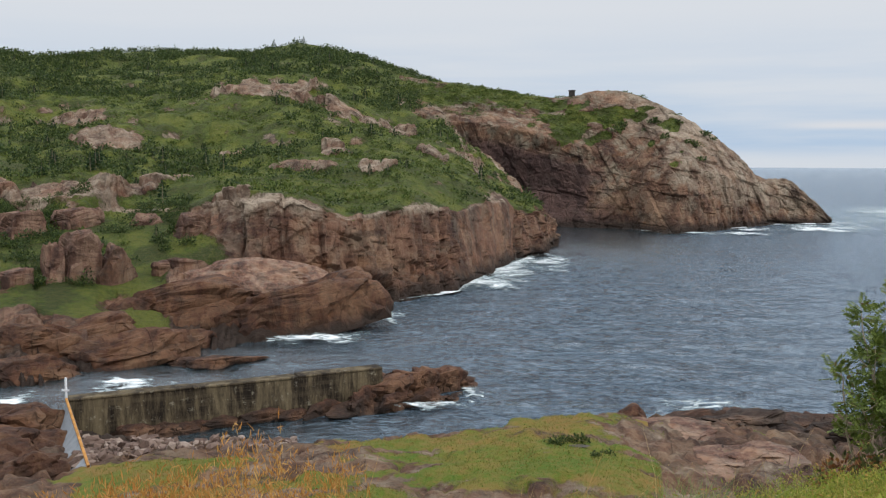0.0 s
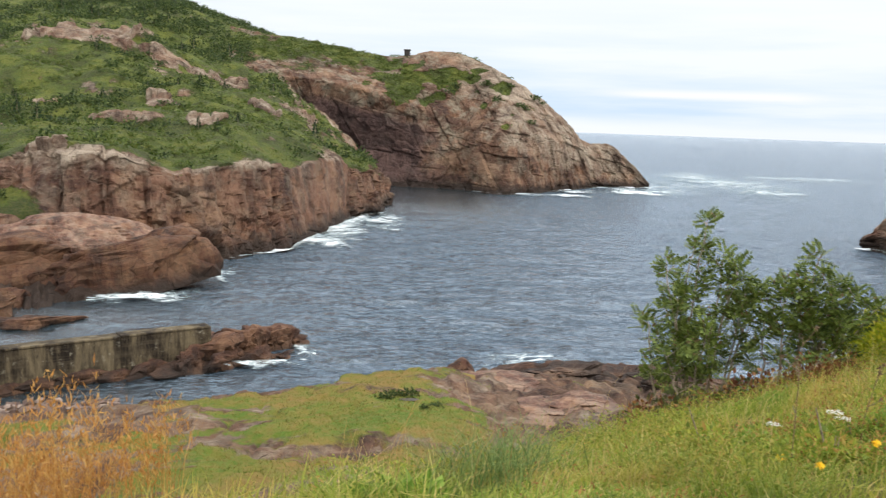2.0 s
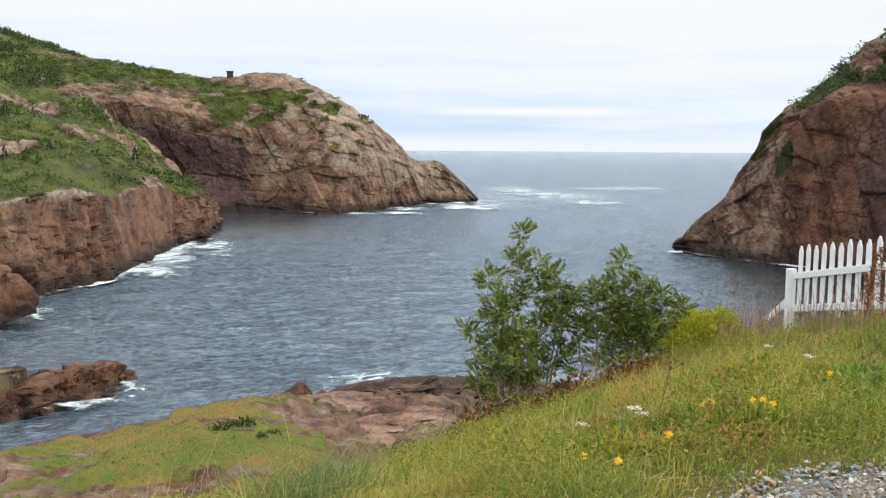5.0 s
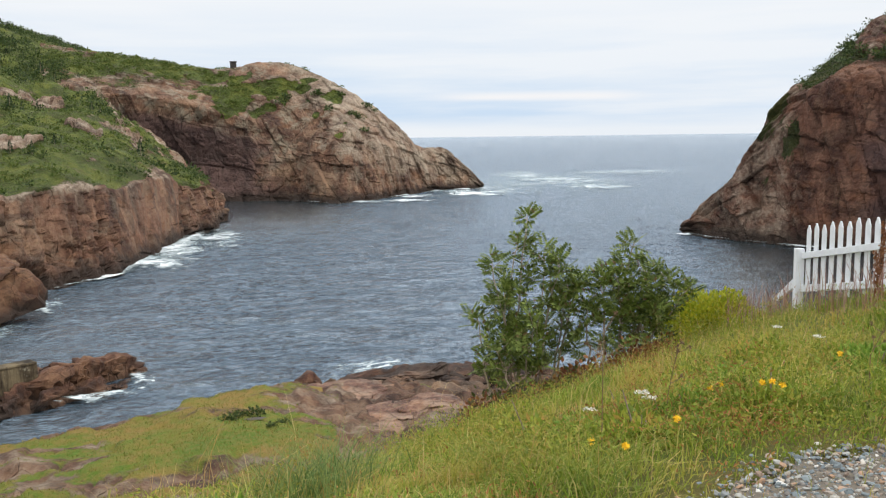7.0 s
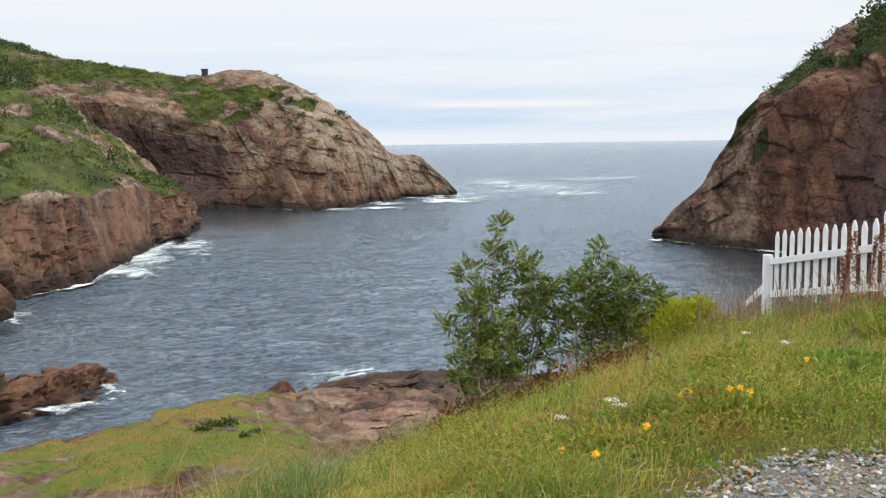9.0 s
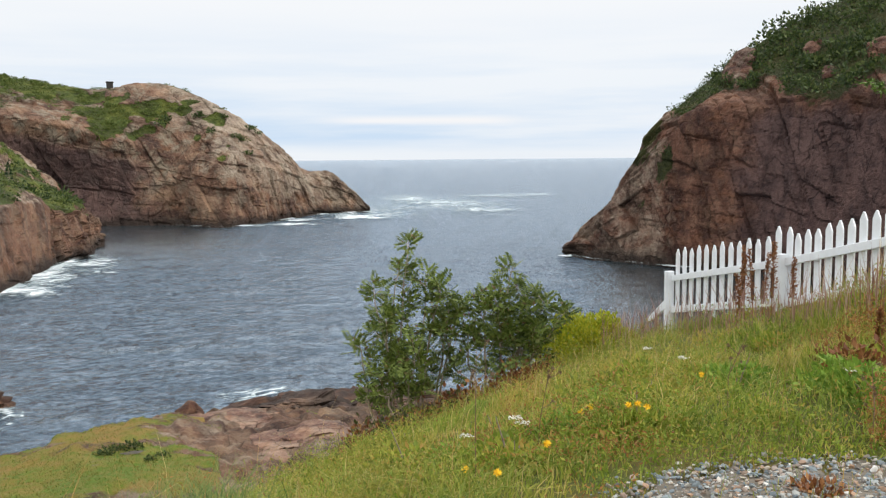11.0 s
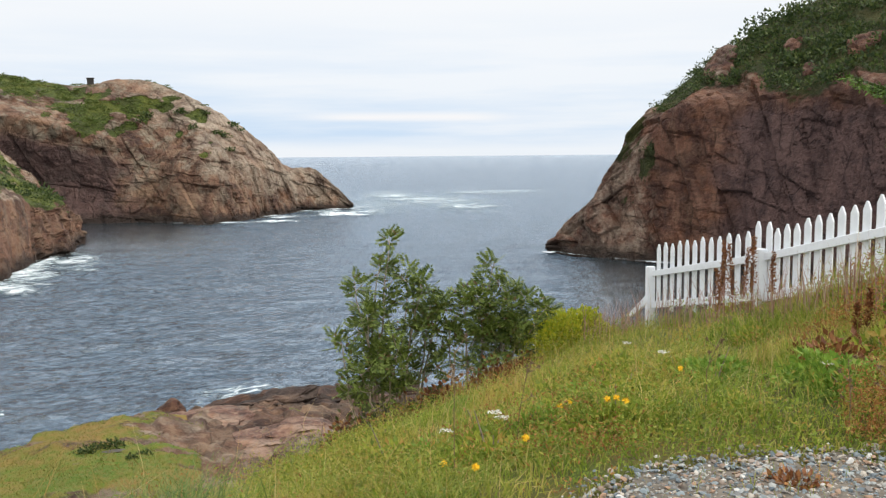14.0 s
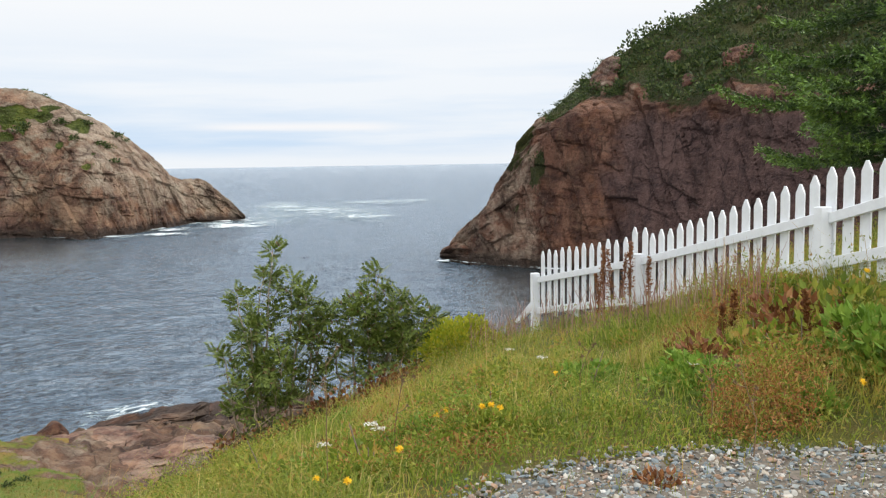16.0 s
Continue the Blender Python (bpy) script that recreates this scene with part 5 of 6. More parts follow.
FOAM = [(-3.0, 113, 2.8, 10, 1), (-1.2, 127, 3.4, 18, 2), (1.0, 138, 2.6, 14, 19), (-1.6, 124, 2.2, 10, 20), (-13.2, 77, 3.5, 3.5, 3), (-9.4, 87, 1.8, 4.5, 4), (-24.5, 62.5, 2.6, 3.4, 5), (-31.4, 61, 2.2, 3.0, 6),
        (-5.6, 61.6, 2.6, 2.2, 7), (-6.2, 54.6, 2.8, 1.4, 8), (-3.6, 57.5, 0.9, 2.6, 9)]
FOAM += [(17.6, 228, 2.6, 14, 21), (13.4, 219, 2.6, 6, 22), (11.5, 204, 3.8, 7, 10), (16.5, 236, 2.4, 9, 11), (19.3, 246, 2.6, 30, 12), (22.5, 280, 4.6, 40, 13), (20.5, 320, 4.5, 45, 14), (25.5, 250, 2.4, 25, 23), (11.0, 57.0, 3.0, 2.2, 15), (8.3, 53.0, 1.0, 2.6, 16), (30.4, 135, 0.7, 2.2, 17), (27, 345, 4, 25, 18)]
for spot in FOAM:
    foam(*spot)


def surf_line(shore, out, seed):
    """A thin broken line of foam along a stretch of shore. out: its width in metres, towards the open water."""
    pts = resample([shore], 260)[0]
    way = np.gradient(pts[:, :2], axis=0)
    side = unit(np.stack([way[:, 1], -way[:, 0]], 1))
    v = np.linspace(-0.35, 1, 12)
    wob = 0.5 * fbm(pts / 6.0, 3, seed)
    g = np.zeros((12, 260, 3))
    for i, q in enumerate(v):
        g[i, :, :2] = pts[:, :2] + side * (out * (q + 0.25 * wob))[:, None]
        g[i, :, 2] = 0.26
    e = (0.12 - np.abs(v)[:, None] * 0.9) + 1.3 * fbm(pts / 4.5, 4, seed + 7)[None]
    e[0] = e[-1] = -2
    me = mesh_from("surf_line", g.reshape(-1, 3), grid_faces(12, 260))
    attribute(me, "edge", np.clip(e, -2, 1))
    me.materials.append(MAT_FOAM)
    return tagged(new("surf_line", me), "thin broken line of surf along the rocks", "foam", kind="stuff")


surf_line(A_SEA[3:13], 1.5, 501)
surf_line(B_SEA[3:], 3.2, 502)
surf_line(C_SEA[:5], 1.5, 503)
surf_line(D_SEA[4:11][::-1], 0.9, 504)
# ---------------------------------------------------------------- scrub on the hills
gen = np.random.default_rng(21)
mask = np.clip((COVER_A - 0.5) * 2, 0, 1)
mask[:46] = 0
mask[-10:] = 0
dark = np.clip(0.42 + fbm(A.reshape(-1, 3) / 16.0, 4, 61).reshape(mask.shape) * 1.3 + (A[..., 2] > 30) * 0.7, 0.02, 1.5)
far = np.hypot(A[..., 0], A[..., 1])
near_rim = 1 - 0.75 * ((np.degrees(np.arctan2(A[..., 0], A[..., 1])) < -19.5) & (far < 128))
mask = mask * near_rim
front = (np.degrees(np.arctan2(A[..., 0], A[..., 1])) > -36)
sp = scatter(A, mask * front * dark, 6300, gen)
scrub("hill_scrub", "dense dark green scrub covering the hillside", sp, gen.uniform(0.45, 1.7, 6300) * (0.7 + np.hypot(sp[:, 0], sp[:, 1]) / 420), 31, MAT_SCRUB, gen, 0.19, 0.95)
sp = scatter(A, mask * front * (1.5 - dark) * (far < 260), 4600, gen)
scrub("hill_heath", "low light green heath between the rocks", sp, gen.uniform(0.3, 1.15, 4600), 19, MAT_SCRUB_LIGHT, gen, 0.23, 0.55)
gully = np.clip((np.degrees(np.arctan2(A[..., 0], A[..., 1])) < -21.0) * (far > 86) * (far < 113) * (fbm(A.reshape(-1, 3) / 6, 3, 67).reshape(mask.shape) > 0.0), 0, 1) * front
sp = scatter(A, gully * 1.0, 300, gen)
scrub("gully_scrub", "dark bushes growing in the clefts of the cliff", sp, gen.uniform(0.5, 1.5, 300), 110, MAT_SCRUB, gen, 0.12, 1.0)
maskb = np.clip((COVER_B - 0.5) * 2, 0, 1)
maskb[:60] = 0
maskb[-12:] = 0
sp = scatter(B, maskb, 900, gen)
scrub("headland_scrub", "patches of low green scrub on the headland", sp, gen.uniform(0.5, 1.6, 900), 36, MAT_SCRUB_LIGHT, gen, 0.20, 0.5)
sp = np.array([B[np.argmin(np.abs(B[:, int(520 * f), 2] - h) + (np.arange(len(B)) > 190) * 99), int(520 * f)] for f, h in
               ((0.50, 23), (0.52, 25), (0.545, 21), (0.60, 20), (0.62, 19), (0.63, 16), (0.57, 25), (0.47, 27), (0.66, 21), (0.64, 22), (0.44, 24), (0.43, 23))])
scrub("ledge_bushes", "single dark bushes on ledges of the headland", sp, gen.uniform(1.2, 2.2, len(sp)), 90, MAT_SCRUB, gen, 0.18, 0.8)
maskc = (COVER_C > 0.42).astype(float)
maskc[:40] = 0
maskc[-8:] = 0
maskc = maskc * (np.degrees(np.arctan2(C[..., 0], C[..., 1])) < 64) * (np.degrees(np.arctan2(C[..., 0], C[..., 1])) > 36.4)
sp = scatter(C, maskc * (C[..., 2] > 9), 1800, gen)
scrub("cliff_top_scrub", "thick dark green bushes on top of the dark cliff", sp, gen.uniform(0.6, 2.3, 1800) * np.clip((np.degrees(np.arctan2(sp[:, 0], sp[:, 1])) - 33) / 8, 0.6, 1.25), 52, MAT_SCRUB, gen, 0.135, 0.95)


def small_spruce(seed, h):
    """A little wild spruce: trunk and a crown of drooping sprays. Returns the two meshes."""
    g = np.random.default_rng(seed)
    trunk = mesh_from("trunk", *tube([(0, 0, -0.2), (0, 0, h * 0.5), (0.02, 0, h)], [0.07, 0.05, 0.01], 5))
    n = 190
    t = g.random(n) ** 0.8
    a = g.random(n) * 2 * math.pi
    reach = h * (0.30 * (1 - t) + 0.03) * (0.55 + 0.45 * g.random(n))
    c = np.stack([np.cos(a) * reach * 0.35, np.sin(a) * reach * 0.35, h * (0.10 + 0.9 * t)], 1)
    v, f = leaf_quads(c, np.stack([np.cos(a), np.sin(a), -0.15 + 0.5 * t], 1), reach, h * 0.07 * (0.7 + 0.6 * g.random(n)), g)
    crown = mesh_from("crown", v, f, False)
    trunk.materials.append(MAT_BARK)
    crown.materials.append(MAT_CONIFER)
    return trunk, crown


KINDS = [small_spruce(300 + i, h) for i, h in enumerate((2.2, 2.8, 3.4, 1.7))]
sp = np.concatenate([scatter(A, mask * front * (far < 215) * (dark > 0.3), 84, gen), scatter(A, mask * front * (far >= 215) * (far < 332), 150, gen)])
for i, s in enumerate(sp):
    tree = thing("small_spruce", "small dark wild spruce standing in the hillside scrub", "tree", tuple(s), float(gen.uniform(0, 360)), "hillside spruces")
    k = gen.uniform(0.45, 0.95)
    tree.scale = (k, k, k)
    for me, nm in zip(KINDS[i % 4], ("trunk", "crown")):
        ob = new(nm, me)
        ob.parent = tree
# treeline along the ridge
row = A[sum(NV_A[:7])]
cols = gen.integers(52, 545, 420)
sp = row[cols] + np.stack([gen.normal(size=420) * 2, gen.normal(size=420) * 3, gen.uniform(-1.2, -0.2, 420)], 1)
scrub("ridge_trees", "dark tree line along the hill crest", sp, gen.uniform(0.6, 1.3, 420), 30, MAT_CONIFER, gen, 0.22, 1.3)
# ---------------------------------------------------------------- picket fence
P0, P1, P2 = Vector(polar(37.18, 14.58, 0)), Vector(polar(43.77, 11.61, 0)), Vector(polar(54.68, 8.87, 0))
FENCE_POST = [13.22, 13.84, 14.57, 15.35]
FENCE_BAYS = [(13.56, 14.08, 13.11, 13.73, 12.61, 13.25, 14, 2, 0.045, 0.0745), (14.05, 14.88, 13.745, 14.474, 13.25, 14.054, 16, 1, 0.07, 0.0622), (14.87, 15.6, 14.466, 15.31, 14.06, 14.86, 15, 0, 0.07, 0.0622)]
TURN = math.degrees(math.atan2((P1 - P0).y, (P1 - P0).x))


def picket_mesh(h, w=0.122, t=0.02):
    bm = prism_bm([(-w / 2, 0), (w / 2, 0), (w / 2, h - 0.085), (0.012, h), (-0.012, h), (-w / 2, h - 0.085)], t, 0.003)
    me = bpy.data.meshes.new("picket")
    bm.to_mesh(me)
    bm.free()
    me.materials.append(MAT_WHITE)
    return me


PICKETS = {h: picket_mesh(h) for h in (0.98, 1.0, 1.03, 1.14)}
fence = thing("picket_fence", "white painted picket fence with pointed pickets climbing the bank", "fence", (P0.x, P0.y, 12.2), TURN)


def fence_bay(x0, d, top_a, top_b, rail_a, rail_b, low_a, low_b, count, tall, first, step):
    """One bay from x0, d long. Heights of picket tops, top rail and bottom rail at both ends."""
    for name, za, zb, hgt in (("top_rail", rail_a, rail_b, 0.095), ("bottom_rail", low_a, low_b, 0.105)):
        part(name, prism_bm([(x0 + 0.03, za - hgt / 2 - 12.2), (x0 + d - 0.03, zb - hgt / 2 - 12.2), (x0 + d - 0.03, zb + hgt / 2 - 12.2), (x0 + 0.03, za + hgt / 2 - 12.2)], 0.045, 0.004), MAT_WHITE, fence)
    for i in range(count):
        f = first + step * i
        raised = i >= count - tall
        h = 1.14 if raised else (0.98, 1.0, 1.03)[(i * 7) % 3]
        ob = new("picket", PICKETS[h])
        ob.parent = fence
        top = top_a + (top_b - top_a) * f + ((0.10 if tall > 1 else 0.04) if raised else 0) + 0.018 * math.sin(i * 2.3)
        ob.matrix_basis = pose(x0 + f * d, 0.048, top - h - 12.2, 0, 0.7 * math.sin(i * 3.1), 0)


BAY = (P1 - P0).length
for k, (foot, top) in enumerate(((12.2, FENCE_POST[0]), (13.0, FENCE_POST[1]), (13.75, FENCE_POST[2]), (14.2, FENCE_POST[3]))):
    part("post", box_bm(BAY * k - 0.052, -0.08, foot - 12.6, BAY * k + 0.052, 0.046, top - 12.2, 0.008), MAT_WHITE, fence)
for k, heights in enumerate(FENCE_BAYS):
    fence_bay(BAY * k, BAY, *heights)
part("brace", prism_bm([(-1.0, 0.06), (-0.82, 0.06), (-0.07, 0.46), (-0.07, 0.62)], 0.04, 0.004), MAT_WHITE, fence, "leaning white timber brace")

# ---------------------------------------------------------------- gravel
rr, aa = np.meshgrid(np.linspace(0.0, 1.0, 14), np.linspace(18, 79, 70), indexing="ij")
edge = np.interp(aa, [22, 30, 34, 38, 48, 56, 70], [3.0, 3.6, 4.25, 4.75, 5.3, 5.5, 5.9]) + 0.12 * np.sin(aa * 1.7) + 0.08 * np.sin(aa * 4.1)
rr = 1.2 + (edge - 1.2) * rr
g = np.array([on_bank(a, r, 0.012 - 0.02 * (r > e - 0.15)) for a, r, e in zip(aa.ravel(), rr.ravel(), edge.ravel())])
me = mesh_from("gravel_bed", g, grid_faces(14, 70))
me.materials.append(MAT_SOIL)
tagged(new("gravel_bed", me), "bare grey stony soil of the roadside", "ground", kind="structure")
n = 11500
ga = gen.uniform(24, 66, n)
gr = np.interp(ga, [24, 30, 34, 38, 48, 56, 66], [3.1, 3.65, 4.3, 4.75, 5.3, 5.5, 5.8]) - gen.random(n) * 1.75
sp = np.array([on_bank(a, r, 0.014) for a, r in zip(ga, gr)])
sp[:, :2] += gen.normal(size=(n, 2)) * 0.06
stones("gravel", "loose grey, blue and tan gravel along the roadside", sp, 0.006 + 0.021 * gen.random(n) ** 3.0, MAT_STONE, gen)

# ---------------------------------------------------------------- meadow


def blades(name, label, roots, height, width, lean, mat, g):
    """Grass blades bent over their length, one mass."""
    m = len(roots)
    a = g.random(m) * 2 * math.pi
    d = np.stack([np.cos(a), np.sin(a), 0 * a], 1)
    s = np.stack([-np.sin(a + 0.6), np.cos(a + 0.6), 0 * a], 1)
    h, wd = np.asarray(height)[:, None], np.asarray(width)[:, None]
    k = (lean * (0.3 + g.random(m)))[:, None]
    up = np.array([0, 0, 1.0])
    mid = roots + up * h * 0.55 + d * h * k * 0.30
    tip = roots + up * h * (1.0 - 0.25 * k) + d * h * k
    v = np.stack([roots - s * wd * 0.5, roots + s * wd * 0.5, mid + s * wd * 0.42, mid - s * wd * 0.42, tip], 1)
    i = (np.arange(m) * 5)[:, None]
    tri = np.concatenate([i + [0, 1, 2], i + [0, 2, 3], i + [3, 2, 4]])
    me = mesh_from(name, v.reshape(-1, 3), tri, False)
    me.materials.append(mat)
    return tagged(new(name, me), label, "grass", kind="stuff")


az_d = np.degrees(np.arctan2(D[..., 0], D[..., 1]))
r_d = np.hypot(D[..., 0], D[..., 1])
gravel_edge = np.interp(az_d, [24, 30, 34, 38, 48, 56, 66], [3.1, 3.65, 4.3, 4.75, 5.3, 5.5, 5.8])
meadow = ((r_d > np.maximum(gravel_edge - 0.12, 3.2)) & (r_d < 17) & (az_d > -6) & (az_d < 66)).astype(float)
near_w = meadow / np.maximum(r_d, 3) ** 2
clumpy = np.clip(0.6 + 0.8 * fbm(D.reshape(-1, 3) / 0.9, 3, 83).reshape(r_d.shape), 0.3, 1.5)
edge_in = np.clip((r_d - gravel_edge) / 1.3, 0, 1)


def tufted(count, weight, lo, hi, gen):
    """Roots and heights: taller in the tussocks, low towards the gravel."""
    pts = scatter(D, weight, count, gen)
    rr_, aa_ = np.hypot(pts[:, 0], pts[:, 1]), np.degrees(np.arctan2(pts[:, 0], pts[:, 1]))
    rim = np.interp(aa_, [24, 30, 34, 38, 48, 56, 66], [3.1, 3.65, 4.3, 4.75, 5.3, 5.5, 5.8])
    grow = np.clip(0.28 + (rr_ - rim) / 1.1, 0.2, 1) * np.clip(0.85 + 0.75 * fbm(pts / 0.6, 3, 84), 0.35, 1.5)
    return pts, gen.uniform(lo, hi, count) * grow


m = 92000
sp, tall = tufted(m, near_w * clumpy * (0.6 + edge_in), 0.07, 0.30, gen)
blades("meadow_grass", "long green and yellowing grass on the bank", sp, tall, gen.uniform(0.004, 0.010, m), 1.1, MAT_GRASS, gen)
m = 2200
sp, tall = tufted(m, near_w * clumpy * edge_in, 0.35, 0.70, gen)
blades("seed_grass", "thin dry seed stalks standing over the grass", sp, tall, gen.uniform(0.002, 0.004, m), 0.6, MAT_STRAW, gen)
m = 64000
weedy = np.clip(fbm(D.reshape(-1, 3) / 1.2, 3, 85).reshape(r_d.shape) * 1.8 + 0.30, 0, 1.6)
sp, tall = tufted(m, near_w * weedy * (0.5 + edge_in), 0.02, 0.34, gen)
c = sp + np.stack([gen.normal(size=m) * 0.04, gen.normal(size=m) * 0.04, tall], 1)
v, f = leaf_quads(c, gen.normal(size=(m, 3)) + [0, 0, 0.5], gen.uniform(0.015, 0.055, m), gen.uniform(0.007, 0.018, m), gen, 0.06)
me = mesh_from("meadow_weeds", v, f, False)
me.materials.append(MAT_WEED)
tagged(new("meadow_weeds", me), "leafy green weeds mixed through the grass", "vegetation", kind="stuff")
# the low shelf: short turf
shelf = ((r_d > 19) & (r_d < 41) & (az_d > -27.5) & (az_d < 9) & (D[..., 2] > 2.6)).astype(float) * np.clip((COVER_D - 0.4) * 3, 0, 1)
m = 15000
sp = scatter(D, shelf, m, gen)
blades("shelf_turf", "short green and ochre turf on the rocky shelf", sp, gen.uniform(0.03, 0.13, m), gen.uniform(0.012, 0.03, m), 0.9, MAT_TURF, gen)
# tall dry stalks with plumes on the brink
m = 1600
brink = ((r_d > 5.0) & (r_d < 8.4) & (az_d > -38) & (az_d < -13.5)).astype(float) * np.clip(fbm(D.reshape(-1, 3) / 0.9, 2, 87).reshape(r_d.shape) * 3.0 - 0.2, 0, 2)
sp = scatter(D, brink, m, gen)
tall = gen.uniform(0.55, 1.3, m)
blades("tall_dry_grass", "tall orange-brown dry grass on the brink of the bank", sp, tall, gen.uniform(0.003, 0.006, m), 0.25, MAT_PLUME, gen)
c = np.repeat(sp + np.stack([gen.normal(size=m) * 0.05, gen.normal(size=m) * 0.05, tall * 0.72], 1), 14, 0)
c = c + np.stack([gen.normal(size=m * 14) * 0.02, gen.normal(size=m * 14) * 0.02, gen.random(m * 14) * 0.26], 1)
v, f = leaf_quads(c, gen.normal(size=(m * 14, 3)) * 0.5 + [0, 0, 1.0], gen.uniform(0.03, 0.08, m * 14), gen.uniform(0.005, 0.012, m * 14), gen)
me = mesh_from("grass_plumes", v, f, False)
me.materials.append(MAT_PLUME)
tagged(new("grass_plumes", me), "feathery orange plumes of the dry grass", "grass", kind="stuff")
m = 9000
sp = scatter(D, ((r_d > 4.4) & (r_d < 9) & (az_d > -40) & (az_d < 4)).astype(float), m, gen)
blades("brink_grass", "yellow-green grass on the brink of the bank", sp, gen.uniform(0.12, 0.4, m), gen.uniform(0.008, 0.016, m), 0.8, MAT_GRASS, gen)
# soft blue-green grass standing near the brink
m = 1200
fa, fr = gen.normal(6.0, 2.2, m), gen.normal(5.5, 0.45, m)
sp = np.array([on_bank(a, r) for a, r in zip(fa, fr)])
blades("wispy_grass", "soft blue-green wispy grass on the brink of the bank", sp, gen.uniform(0.25, 0.62, m), gen.uniform(0.003, 0.007, m), 0.9, MAT_WISPY, gen)
# small rusty leaves scattered low in the grass
m = 20000
rusty = np.clip(fbm(D.reshape(-1, 3) / 0.9, 3, 89).reshape(r_d.shape) * 2.6 - 0.5, 0, 2) * np.clip((az_d - 16) / 10, 0.12, 1) * (0.40 + 1.2 * np.clip((az_d - 40) / 8, 0, 1) * (r_d < 9.5))
sp, tall = tufted(m, near_w * rusty, 0.02, 0.36, gen)
v, f = leaf_quads(sp + np.stack([0 * tall, 0 * tall, tall], 1), gen.normal(size=(m, 3)) + [0, 0, 0.8], gen.uniform(0.012, 0.042, m), gen.uniform(0.005, 0.013, m), gen, 0.05)
me = mesh_from("rusty_leaves", v, f, False)
me.materials.append(MAT_ORANGE_LEAF)
tagged(new("rusty_leaves", me), "rust-red fading leaves low in the grass", "vegetation", kind="stuff")
# sprouts in the gravel
m = 700
ga = gen.uniform(26, 64, m)
gr = np.interp(ga, [24, 30, 34, 38, 48, 56, 66], [3.1, 3.65, 4.3, 4.75, 5.3, 5.5, 5.8]) - gen.random(m) ** 2.5 * 1.2
sp = np.array([on_bank(a, r, 0.01) for a, r in zip(ga, gr)])
blades("gravel_sprouts", "small green sprouts along the gravel edge", sp, gen.uniform(0.03, 0.11, m), gen.uniform(0.002, 0.005, m), 0.9, MAT_WEED, gen)
# ---------------------------------------------------------------- rowan shrub


def rowan_leaf():
    """One feather-shaped leaf, 1 long along x: pairs of leaflets on a stalk."""
    pieces = []
    for i in range(5):
        x = 0.22 + 0.155 * i
        for sgn in (-1, 1):
            base = np.array([x, 0, 0.02 * math.sin(x * 3)])
            tip = base + np.array([0.13, sgn * 0.32, -0.06])
            side = np.array([0.080, -sgn * 0.02, 0.0])
            mid = (base + tip) / 2 + [0, 0, 0.02]
            pieces.append((np.array([base, mid + side, tip, mid - side]), np.array([[0, 1, 2, 3]])))
    end = np.array([[0.92, 0, 0], [1.03, 0.06, 0], [1.18, 0, -0.04], [1.03, -0.06, 0]])
    pieces.append((end, np.array([[0, 1, 2, 3]])))
    return joined(pieces)


LEAF_V, LEAF_F = rowan_leaf()


def place_leaves(bases, ways, length, g):
    """Copies of the feather leaf from their bases along their ways."""
    n_ = len(bases)
    x = unit(ways)
    y = unit(np.cross(np.array([0, 0, 1.0]) + g.normal(size=(n_, 3)) * 0.8, x))
    z = np.cross(x, y)
    R = np.stack([x, y, z], -1) * np.asarray(length)[:, None, None]
    v = np.einsum("nij,kj->nki", R, LEAF_V) + bases[:, None]
    f = LEAF_F[None] + (np.arange(n_) * len(LEAF_V))[:, None, None]
    return v.reshape(-1, 3), f.reshape(-1, 4)


def rosette(p, way, count, g, droop=0.55):
    """Bases and directions of leaves spread round the end of a twig."""
    a = g.random() * 6.28 + np.arange(count) * 2.399
    lift = np.linspace(-droop, 0.9, count)
    d = np.stack([np.cos(a), np.sin(a), lift], 1) + unit(way) * 0.35 + g.normal(size=(count, 3)) * 0.15
    return p - unit(way) * np.linspace(0.10, 0.0, count)[:, None], d


